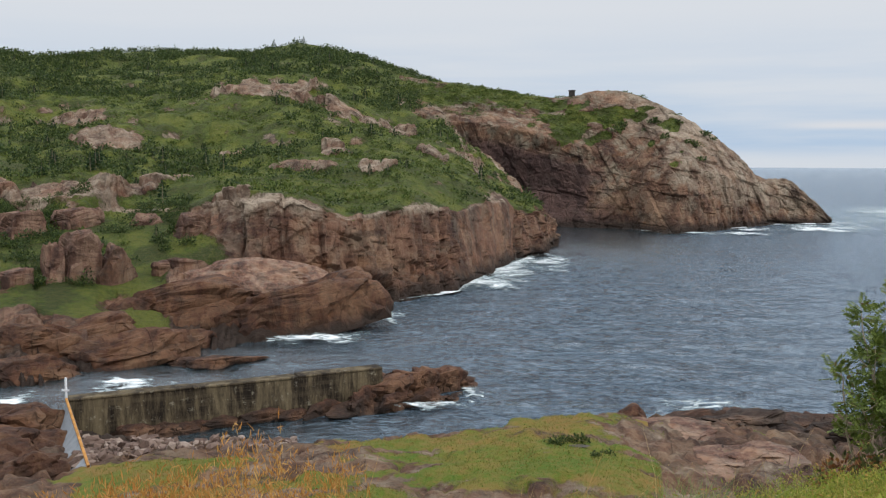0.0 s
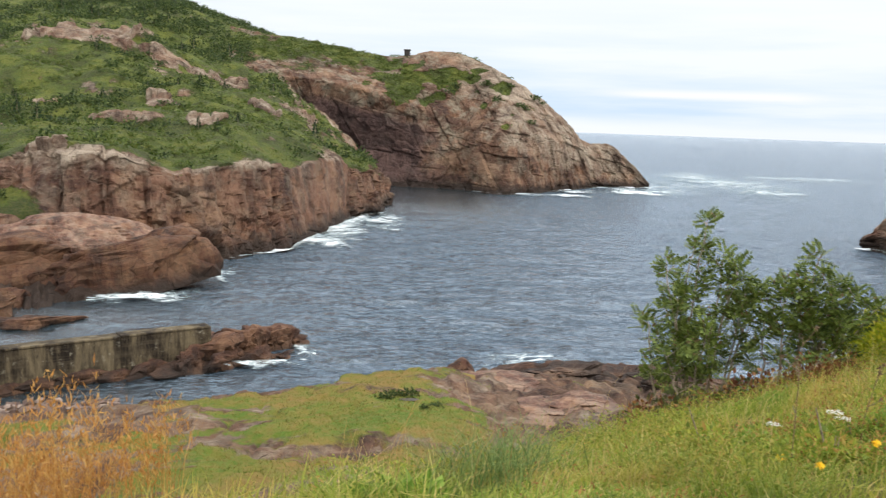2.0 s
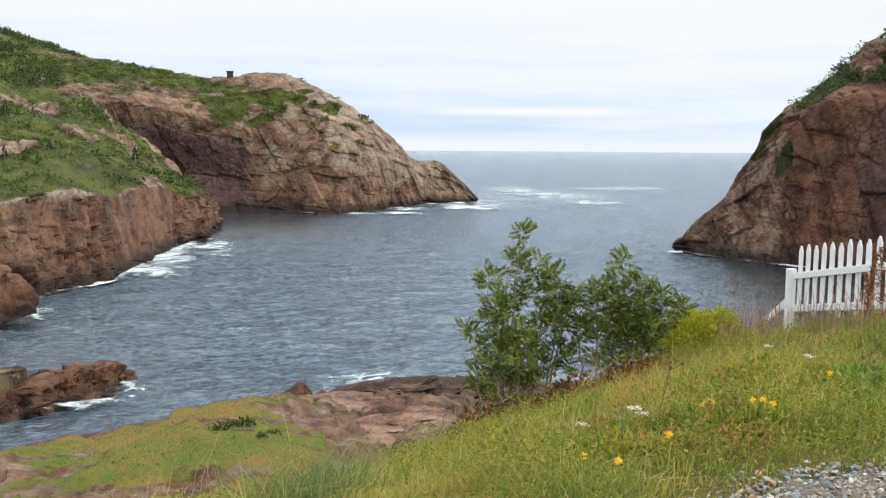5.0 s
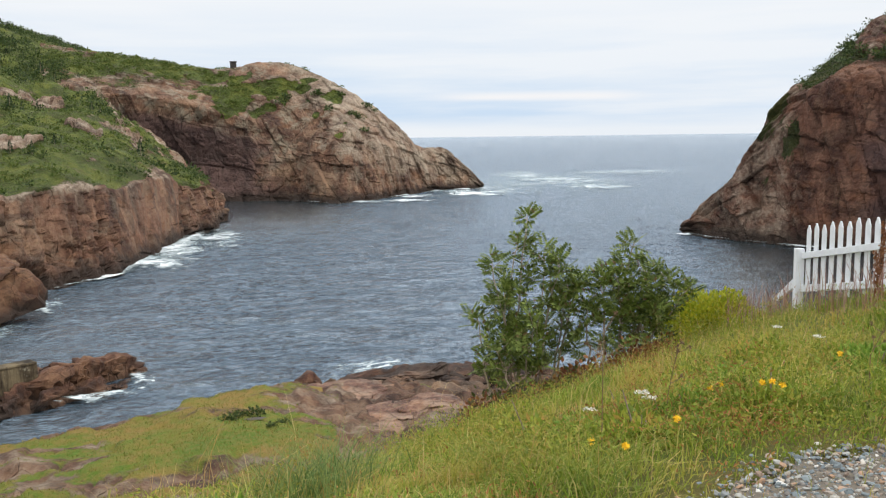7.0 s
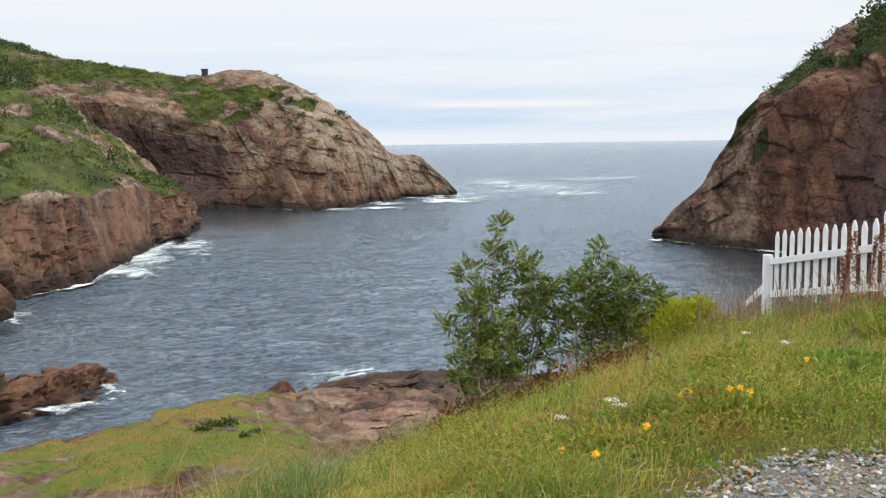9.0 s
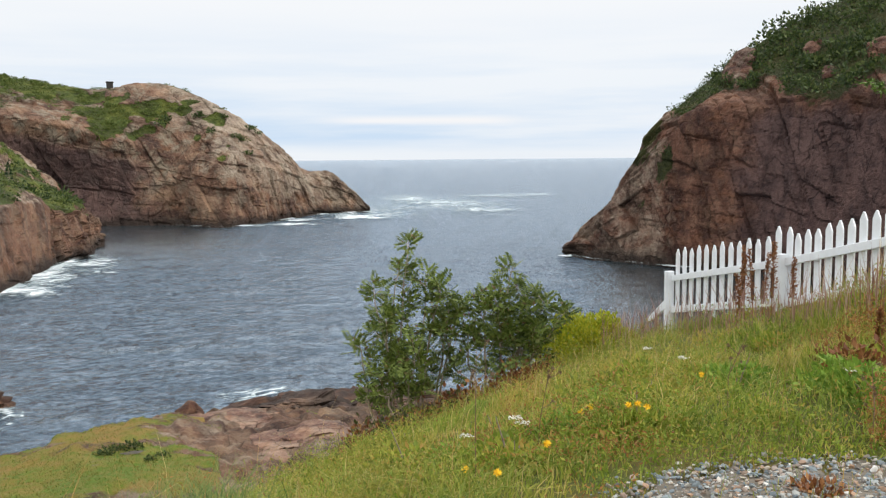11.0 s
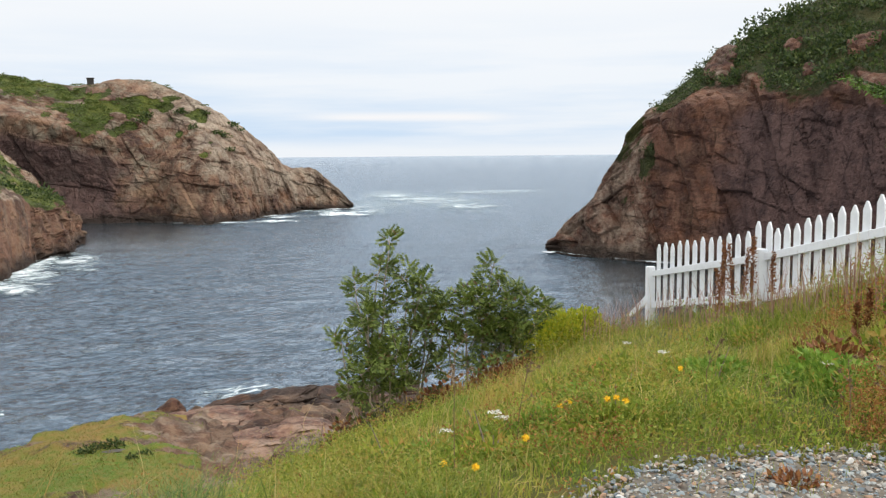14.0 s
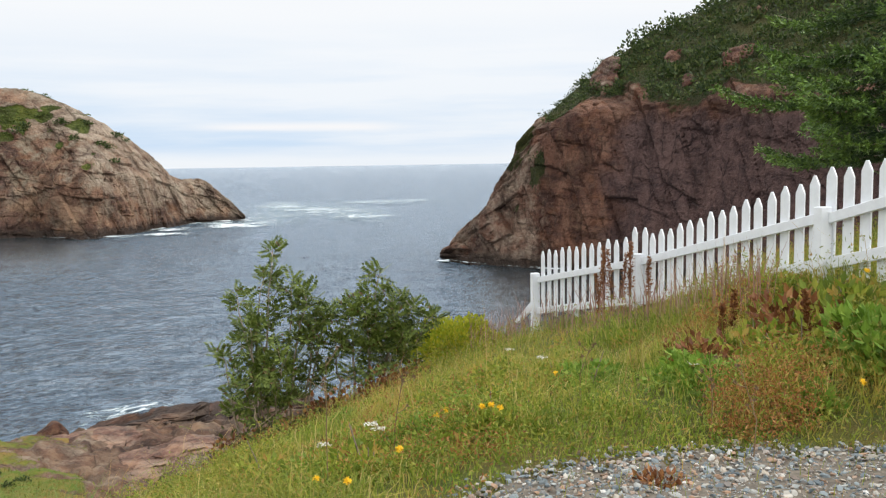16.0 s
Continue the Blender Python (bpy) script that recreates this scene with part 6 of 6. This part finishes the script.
def rowan(label, stems, seed, group=""):
    """A shrub of several stems. A stem: foot angle, foot distance, top angle, top distance, top height, leaves, spread."""
    g = np.random.default_rng(seed)
    a, r = stems[0][:2]
    base = Vector(on_bank(a, r, -0.05))
    shrub = thing("rowan_shrub", label, "shrub", base, group=group)
    for fa, fr, ta, tr, tz, leaves, spread in stems:
        foot = np.array(on_bank(fa, fr, -0.08)) - base
        top = np.array(polar(ta, tr, tz)) - base
        t = np.linspace(0, 1, 11)[:, None]
        bow = unit(g.normal(size=3) * [1, 1, 0.1]) * 0.10
        path = foot * (1 - t) + top * t + bow * np.sin(t * math.pi) + g.normal(size=(11, 3)) * 0.015
        tall = float(np.linalg.norm(top - foot))
        pieces = [tube(path, np.linspace(0.020, 0.005, 11), 6)]
        bases, ways = [], []
        b, w = rosette(path[-1], path[-1] - path[-2], 7, g)
        bases.append(b)
        ways.append(w)
        for s in np.linspace(0.36, 0.95, max(5, int(leaves / 14))) + g.normal(size=max(5, int(leaves / 14))) * 0.02:
            p = np.array([np.interp(s, t[:, 0], path[:, k]) for k in range(3)])
            out = unit(g.normal(size=3) * [1, 1, 0.15] + [0, 0, 0.55]) * spread * g.uniform(0.45, 1.15) * (1.2 - 0.75 * s)
            twig = p + np.linspace(0, 1, 5)[:, None] * out + [[0, 0, 0.10 * spread * k * k / 16] for k in range(5)]
            pieces.append(tube(twig, np.linspace(0.008, 0.003, 5), 4))
            b, w = rosette(twig[-1], out, g.integers(5, 8), g)
            bases.append(b)
            ways.append(w)
        k = int(7 * tall)
        q = g.uniform(0.35, 0.97, k)
        bases.append(np.stack([np.interp(q, t[:, 0], path[:, c]) for c in range(3)], 1))
        ways.append(g.normal(size=(k, 3)) * [1, 1, 0.2] + [0, 0, 0.35])
        bs, ws = np.concatenate(bases), np.concatenate(ways)
        stem = part("stem", mesh_from("stem", *joined(pieces)), MAT_STEM, shrub)
        v, f = place_leaves(bs, ws, g.uniform(0.17, 0.27, len(bs)), g)
        part("foliage", mesh_from("foliage", v, f, False), MAT_ROWAN, stem)
    return shrub


rowan("tall many-stemmed rowan shrub with feathery green leaves on the bank edge", [
    (20.4, 12.2, 20.9, 12.3, 13.88, 111, 0.30), (20.0, 12.1, 20.2, 12.4, 13.55, 73, 0.26), (19.4, 12.0, 18.5, 12.2, 13.30, 82, 0.26), (19.0, 12.0, 17.6, 12.0, 12.55, 64, 0.30),
    (21.2, 12.2, 22.0, 12.3, 13.45, 82, 0.30), (20.8, 12.0, 19.3, 11.9, 12.9, 73, 0.34), (21.6, 12.3, 22.9, 12.1, 13.35, 120, 0.40), (22.2, 12.2, 23.4, 12.2, 12.95, 120, 0.42),
    (22.6, 12.3, 24.3, 12.3, 13.0, 111, 0.40), (21.0, 11.9, 21.4, 11.8, 12.5, 102, 0.42), (20.0, 11.8, 18.6, 11.7, 12.2, 73, 0.36)], 41, "rowan shrubs")
rowan("spreading rowan shrub with dense green leaves and a bare low limb", [
    (26.4, 12.3, 27.35, 12.3, 13.58, 93, 0.20), (25.6, 12.2, 25.4, 12.3, 13.05, 111, 0.36), (26.0, 12.2, 26.4, 12.2, 13.1, 120, 0.40), (26.8, 12.3, 28.3, 12.3, 13.15, 139, 0.42),
    (27.2, 12.4, 29.6, 12.3, 13.1, 139, 0.40), (27.4, 12.4, 31.0, 12.3, 12.95, 102, 0.32), (27.0, 12.3, 28.9, 12.1, 12.75, 120, 0.40), (25.0, 12.2, 24.6, 12.2, 12.6, 82, 0.36),
    (25.8, 11.9, 29.6, 11.9, 11.95, 12, 0.20)], 43, "rowan shrubs")
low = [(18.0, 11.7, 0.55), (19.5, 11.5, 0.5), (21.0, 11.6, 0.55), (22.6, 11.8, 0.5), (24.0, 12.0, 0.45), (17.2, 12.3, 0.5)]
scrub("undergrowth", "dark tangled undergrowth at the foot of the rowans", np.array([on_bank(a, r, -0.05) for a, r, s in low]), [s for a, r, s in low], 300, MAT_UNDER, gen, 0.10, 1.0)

scrub("brown_undergrowth", "withered brown stalks and leaves under the rowans", np.array([on_bank(a + 0.4, r - 0.1, -0.05) for a, r, s in low + [(25.5, 11.9, 0.5), (27.5, 12.0, 0.45), (29.0, 12.3, 0.4)]]), [0.5] * 9, 240, MAT_RUST, gen, 0.09, 1.1)

# ---------------------------------------------------------------- other plants


def mound(name, label, category, az, r, size, leaves, mat, seed, leaf=0.09, flat=1.0, group=""):
    """A leafy plant: a few stems and a rounded mass of leaves."""
    g = np.random.default_rng(seed)
    plant = thing(name, label, category, on_bank(az, r, -0.03), group=group)
    p = clump_points(leaves, g, flat)
    v, f = leaf_quads(p * size, p + g.normal(size=p.shape) * 0.45 + [0, 0, 0.35], size * leaf * 1.9, size * leaf, g, 0.05)
    part("foliage", mesh_from("foliage", v, f, False), mat, plant)
    for q in clump_points(4, g, 1.3):
        part("stem", mesh_from("stem", *tube([(0, 0, -0.05), tuple(q * size * 0.5), tuple(q * size * 0.9)], [0.008, 0.006, 0.003], 4)), MAT_BARK, plant)
    return plant


mound("goldenrod", "bright yellow-green goldenrod clump beside the rowan", "plant", 32.0, 13.2, 1.0, 5000, MAT_GOLD, 61, 0.04, 0.9, "goldenrod clumps")
mound("goldenrod", "bright yellow-green goldenrod clump beside the rowan", "plant", 33.4, 13.5, 0.75, 2600, MAT_GOLD, 62, 0.05, 0.9, "goldenrod clumps")
mound("leafy_shrub", "fresh green leafy shrub at the gravel edge", "shrub", 58.33, 6.77, 0.55, 900, MAT_BRIGHT, 63, 0.10, 1.0)
mound("leafy_shrub", "small green leafy shrub at the gravel edge", "shrub", 55.02, 6.05, 0.26, 300, MAT_BRIGHT, 64, 0.13, 0.9)
mound("gravel_plant", "low brown tuft growing in the gravel", "plant", 46.78, 4.67, 0.17, 220, MAT_RUST, 65, 0.14, 0.6)
for k, (a, r, s) in enumerate([(51.29, 7.14, 0.42), (53.17, 7.45, 0.5), (55.15, 7.36, 0.5), (48.86, 7.03, 0.36), (56.54, 7.76, 0.5), (47.26, 7.53, 0.3), (52.46, 6.45, 0.28)]):
    mound("bramble", "rust-tinted bramble thicket on the bank", "plant", a, r, s, 260, MAT_RUST if k % 2 else MAT_WEED, 70 + k, 0.11, 1.0, "brambles")

clump_rng = random.Random(8)
for k in range(46):
    a = clump_rng.uniform(17, 54)
    r = clump_rng.uniform(1.12, 2.1) * np.interp(a, [17, 30, 42, 54], [5.2, 4.6, 5.0, 5.2])
    mound("weed_clump", "low clump of fresh green broad-leaved weeds in the grass", "plant", a, r, clump_rng.uniform(0.22, 0.50), 760, MAT_BRIGHT if k % 3 == 0 else MAT_WEED, 600 + k, 0.075, 0.7, "weed clumps")


def dock(az, r, h, seed, label="tall rust-brown dock stalk gone to seed by the fence"):
    g = np.random.default_rng(seed)
    plant = thing("dock_plant", label, "plant", on_bank(az, r, -0.03), group="dock plants")
    lean = g.normal(size=2) * 0.06 * h
    path = np.array([(0, 0, 0), (lean[0] * 0.4, lean[1] * 0.4, h * 0.5), (lean[0], lean[1], h)])
    part("stalk", mesh_from("stalk", *tube(path, [0.007, 0.006, 0.003], 5)), MAT_RUST, plant)
    k = 380
    t = g.uniform(0.30, 1.0, k)
    c = np.stack([np.interp(t, [0, 0.5, 1], path[:, i]) for i in range(3)], 1)
    d = unit(g.normal(size=(k, 3)) * [1, 1, 0.3] + [0, 0, 0.6])
    c = c + d * (g.random(k) * 0.060 * h * (1.25 - t))[:, None]
    v, f = leaf_quads(c, d, g.uniform(0.018, 0.038, k), g.uniform(0.012, 0.020, k), g)
    part("seed_head", mesh_from("seed_head", v, f, False), MAT_RUST, plant)
    return plant


for k, (a, r, h) in enumerate([(41.19, 11.7, 0.92), (41.67, 11.8, 1.0), (42.19, 11.61, 0.95), (42.67, 11.71, 0.85), (43.2, 11.41, 0.95), (44.42, 11.11, 0.7), (41.53, 11.3, 0.7)]):
    dock(a, r, h, 90 + k)
for k, (a, r, h) in enumerate([(49.33, 7.53, 0.55), (49.85, 7.84, 0.6), (54.32, 7.15, 0.6), (55.74, 6.96, 0.55)]):
    dock(a, r, h * 0.75, 110 + k, "short rust-brown dock stalk standing in the grass")


def flower(az, r, h, seed):
    g = np.random.default_rng(seed)
    plant = thing("yellow_flower", "yellow daisy-like flower on a thin stalk in the grass", "flower", on_bank(az, r, -0.02), group="yellow flowers")
    lean = g.normal(size=2) * 0.05
    part("stalk", mesh_from("stalk", *tube([(0, 0, 0), (lean[0] * 0.5, lean[1] * 0.5, h * 0.6), (lean[0], lean[1], h)], [0.004, 0.003, 0.003], 4)), MAT_WEED, plant)
    top = np.array([lean[0], lean[1], h])
    a = np.arange(14) / 14 * 2 * math.pi
    d = np.cos(a)[:, None] * [0.85, -0.5, 0] + np.sin(a)[:, None] * [0.32, 0.55, 0.75]
    v, f = leaf_quads(np.repeat(top[None], 14, 0), d, 0.026, 0.014, g)
    v2, f2 = tube([top - [0, 0, 0.004], top + [0, 0, 0.008]], [0.010, 0.007], 8)
    part("petals", mesh_from("petals", *joined([(v, f), (v2, f2)]), False), MAT_YELLOW, plant)
    return plant


for k, (a, r, h) in enumerate([(32.68, 5.91, 0.30), (32.62, 5.81, 0.26), (34.88, 5.62, 0.30), (35.82, 5.53, 0.28), (36.09, 5.58, 0.27), (40.17, 6.49, 0.25), (56.52, 7.36, 0.5), (57.36, 6.06, 0.2), (26.75, 4.73, 0.2), (25.04, 4.93, 0.2), (30.39, 4.95, 0.22)]):
    flower(a, r, h, 400 + k)


def yarrow(az, r, h, seed):
    g = np.random.default_rng(seed)
    plant = thing("yarrow", "white flat-topped yarrow flower on a green stalk", "flower", on_bank(az, r, -0.02), group="white flowers")
    part("stalk", mesh_from("stalk", *tube([(0, 0, 0), (0.01, 0, h * 0.6), (0, 0.01, h)], [0.004, 0.003, 0.003], 4)), MAT_WEED, plant)
    k = 60
    a, q = g.random(k) * 2 * math.pi, 0.05 * g.random(k) ** 0.5
    c = np.stack([np.cos(a) * q, np.sin(a) * q, h + 0.01 * g.random(k)], 1)
    v, f = leaf_quads(c, g.normal(size=(k, 3)) * [1, 1, 0.1], 0.014, 0.012, g)
    part("petals", mesh_from("petals", v, f, False), MAT_CREAM, plant)


for k, (a, r, h) in enumerate([(28.09, 5.74, 0.32), (28.51, 5.69, 0.28), (38.35, 7.69, 0.3), (42.89, 9.91, 0.4), (48.02, 6.53, 0.2), (36.05, 9.28, 0.3), (24.8, 6.23, 0.25)]):
    yarrow(a, r, h, 430 + k)
def dead_stalk(az, r, h, seed):
    """A tall dry stem with a few side twigs and small seed heads."""
    g = np.random.default_rng(seed)
    plant = thing("dead_stalk", "tall thin brown dead flower stalk standing in the grass", "plant", on_bank(az, r, -0.03), group="dead stalks")
    path = np.array([(0, 0, 0), (0.02 * g.normal(), 0.02 * g.normal(), h * 0.5), (0.05 * g.normal(), 0.05 * g.normal(), h)])
    part("stalk", mesh_from("stalk", *tube(path, [0.004, 0.003, 0.0015], 5)), MAT_DEAD, plant)
    for k in range(5):
        t = g.uniform(0.5, 0.98)
        p = np.array([np.interp(t, [0, 0.5, 1], path[:, i]) for i in range(3)])
        tip = p + unit(g.normal(size=3) * [1, 1, 0.2] + [0, 0, 0.9]) * 0.14 * h
        twig = part("twig", mesh_from("twig", *tube([p, (p + tip) / 2 + [0, 0, -0.005], tip], [0.003, 0.002, 0.002], 4)), MAT_DEAD, plant)
        q = 26
        d = unit(g.normal(size=(q, 3)) + [0, 0, 0.5])
        v, f = leaf_quads(np.repeat(tip[None], q, 0), d, g.uniform(0.012, 0.024, q), 0.007, g)
        part("seed_head", mesh_from("seed_head", v, f, False), MAT_DEAD, twig)
    return plant


for k, (a, r, h) in enumerate([(25.6, 5.0, 0.85), (29.5, 5.6, 0.6), (41.2, 6.3, 0.6), (49.4, 5.5, 0.5), (52.0, 5.2, 0.5)]):
    dead_stalk(a, r, h, 700 + k)
mound("dock_leaves", "bright green broad leaves at the brink of the bank", "plant", 1.0, 4.3, 0.36, 130, MAT_BRIGHT, 720, 0.19, 0.8)
mound("dock_leaves", "bright green broad leaves at the brink of the bank", "plant", -1.2, 4.5, 0.28, 90, MAT_BRIGHT, 721, 0.19, 0.8)
# flat disc: earth of the hollow and its shadow in one dark colour
puddle = bmesh.new()
bmesh.ops.create_circle(puddle, cap_ends=True, segments=24, radius=0.4)
for v in puddle.verts:
    v.co = Vector((v.co.x * (0.95 + 0.15 * math.sin(v.co.y * 9)), v.co.y * 0.45, 0))
pool = thing("mud_hollow", "dark muddy hollow in the turf, its shadow put into the colour", "mud", on_bank(3.2, 33.0, 0.03))
part("mud", puddle, MAT_HOLLOW, pool)
for k, (a, r, q) in enumerate([(1.6, 33.2, 0.5), (4.9, 33.0, 0.5), (3.2, 33.8, 0.55), (2.3, 33.7, 0.45), (4.2, 32.3, 0.35)]):
    mound("rush_tuft", "dark green rush tuft round the rain pool", "plant", a, r, q, 160, MAT_SCRUB, 480 + k, 0.12, 0.7, "rushes")
# faded willowherb stalks before the fence
m = 320
fa, fr = gen.uniform(36.5, 52, m), 0
fr = np.interp(fa, [36, 42.6, 53.3], [14.0, 11.0, 8.3]) - gen.random(m) * 0.9
sp = np.array([on_bank(a, r) for a, r in zip(fa, fr)])
blades("willowherb", "faded pink willowherb stalks along the fence", sp, gen.uniform(0.35, 0.8, m), gen.uniform(0.006, 0.014, m), 0.25, MAT_PINK, gen)
m = 260
fa = gen.uniform(33, 36.5, m)
sp = np.array([on_bank(a, r) for a, r in zip(fa, gen.uniform(12.5, 14.4, m))])
blades("willowherb_end", "faded pink willowherb beside the end post", sp, gen.uniform(0.3, 0.7, m), gen.uniform(0.006, 0.012, m), 0.3, MAT_PINK, gen)

# ---------------------------------------------------------------- the large spruce behind the fence


def spruce(label, at, h, seed, low=1.5):
    """A spruce of layered boughs: flat sprays of twigs set with short needles, lighter at the new growth."""
    g = np.random.default_rng(seed)
    tree = thing("spruce_tree", label, "tree", at)
    part("trunk", mesh_from("trunk", *tube([(0, 0, -0.5), (0.03, 0, h * 0.4), (0, 0.04, h)], [0.16, 0.11, 0.02], 8)), MAT_BARK, tree)
    up = np.array([0, 0, 1.0])
    count = 84
    for i in range(count):
        t = (i / (count - 1)) ** 1.25
        z = low + (h - low - 0.3) * t + g.normal() * 0.12
        reach = (3.35 * (1 - t) ** 0.75 + 0.15) * g.uniform(0.62, 1.05)
        a = i * 2.399 + g.normal() * 0.25
        d = np.array([math.cos(a), math.sin(a), 0])
        side = np.array([-d[1], d[0], 0])
        s = np.linspace(0, 1, 9)[:, None]
        path = np.array([0, 0, z]) + d * reach * s + up * reach * (-0.30 * s + 0.26 * s ** 3) + side * 0.07 * reach * np.sin(s * 3 + a)
        cs, ds, tips, twigs = [], [], [], [tube(path, np.linspace(0.024, 0.005, 9), 4)]
        for q in np.linspace(0.22, 1.0, int(10 + 7 * reach)):
            p = np.array([np.interp(q, s[:, 0], path[:, c_]) for c_ in range(3)])
            for sgn in (-1, 1):
                long = (0.36 * reach * (1.0 - q) ** 0.8 + 0.16) * g.uniform(0.6, 1.15)
                w = unit(d * g.uniform(0.7, 1.1) + side * sgn * g.uniform(0.45, 0.85) + up * g.normal() * 0.10)
                k = int(long / 0.0115)
                u = g.random(k)[:, None]
                cs.append(p + w * long * u - up * (0.16 * long * np.sin(u * 2.2)) + up * 0.10 * long * u ** 3)
                ds.append(w * 0.9 + unit(g.normal(size=(k, 3))) * 0.85 + up * 0.15)
                tips.append(0.55 * u[:, 0] ** 1.5 + 0.45 * q + g.normal(size=k) * 0.12)
        bough = part("branch", mesh_from("branch", *joined(twigs)), MAT_BARK, tree)
        c, w, tip = np.concatenate(cs), np.concatenate(ds), np.concatenate(tips)
        v, f = leaf_quads(c, w, g.uniform(0.055, 0.10, len(c)), g.uniform(0.018, 0.030, len(c)), g)
        me = mesh_from("needles", v, f, False)
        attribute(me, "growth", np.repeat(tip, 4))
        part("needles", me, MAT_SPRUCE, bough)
    k = 7000
    t = g.random(k) ** 1.4
    a, q = g.random(k) * 2 * math.pi, (1.3 * (1 - t) ** 0.7 + 0.1) * g.random(k) ** 0.7
    c = np.stack([np.cos(a) * q, np.sin(a) * q, low + (h - low - 0.5) * t], 1)
    v, f = leaf_quads(c, np.stack([np.cos(a), np.sin(a), g.normal(size=k) * 0.3 - 0.2], 1), g.uniform(0.08, 0.18, k), g.uniform(0.02, 0.04, k), g)
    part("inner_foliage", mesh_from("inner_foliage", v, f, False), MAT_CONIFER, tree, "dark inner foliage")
    return tree


spruce("large green spruce with layered boughs behind the fence", polar(60.2, 15.2, 13.6), 11.5, 77)
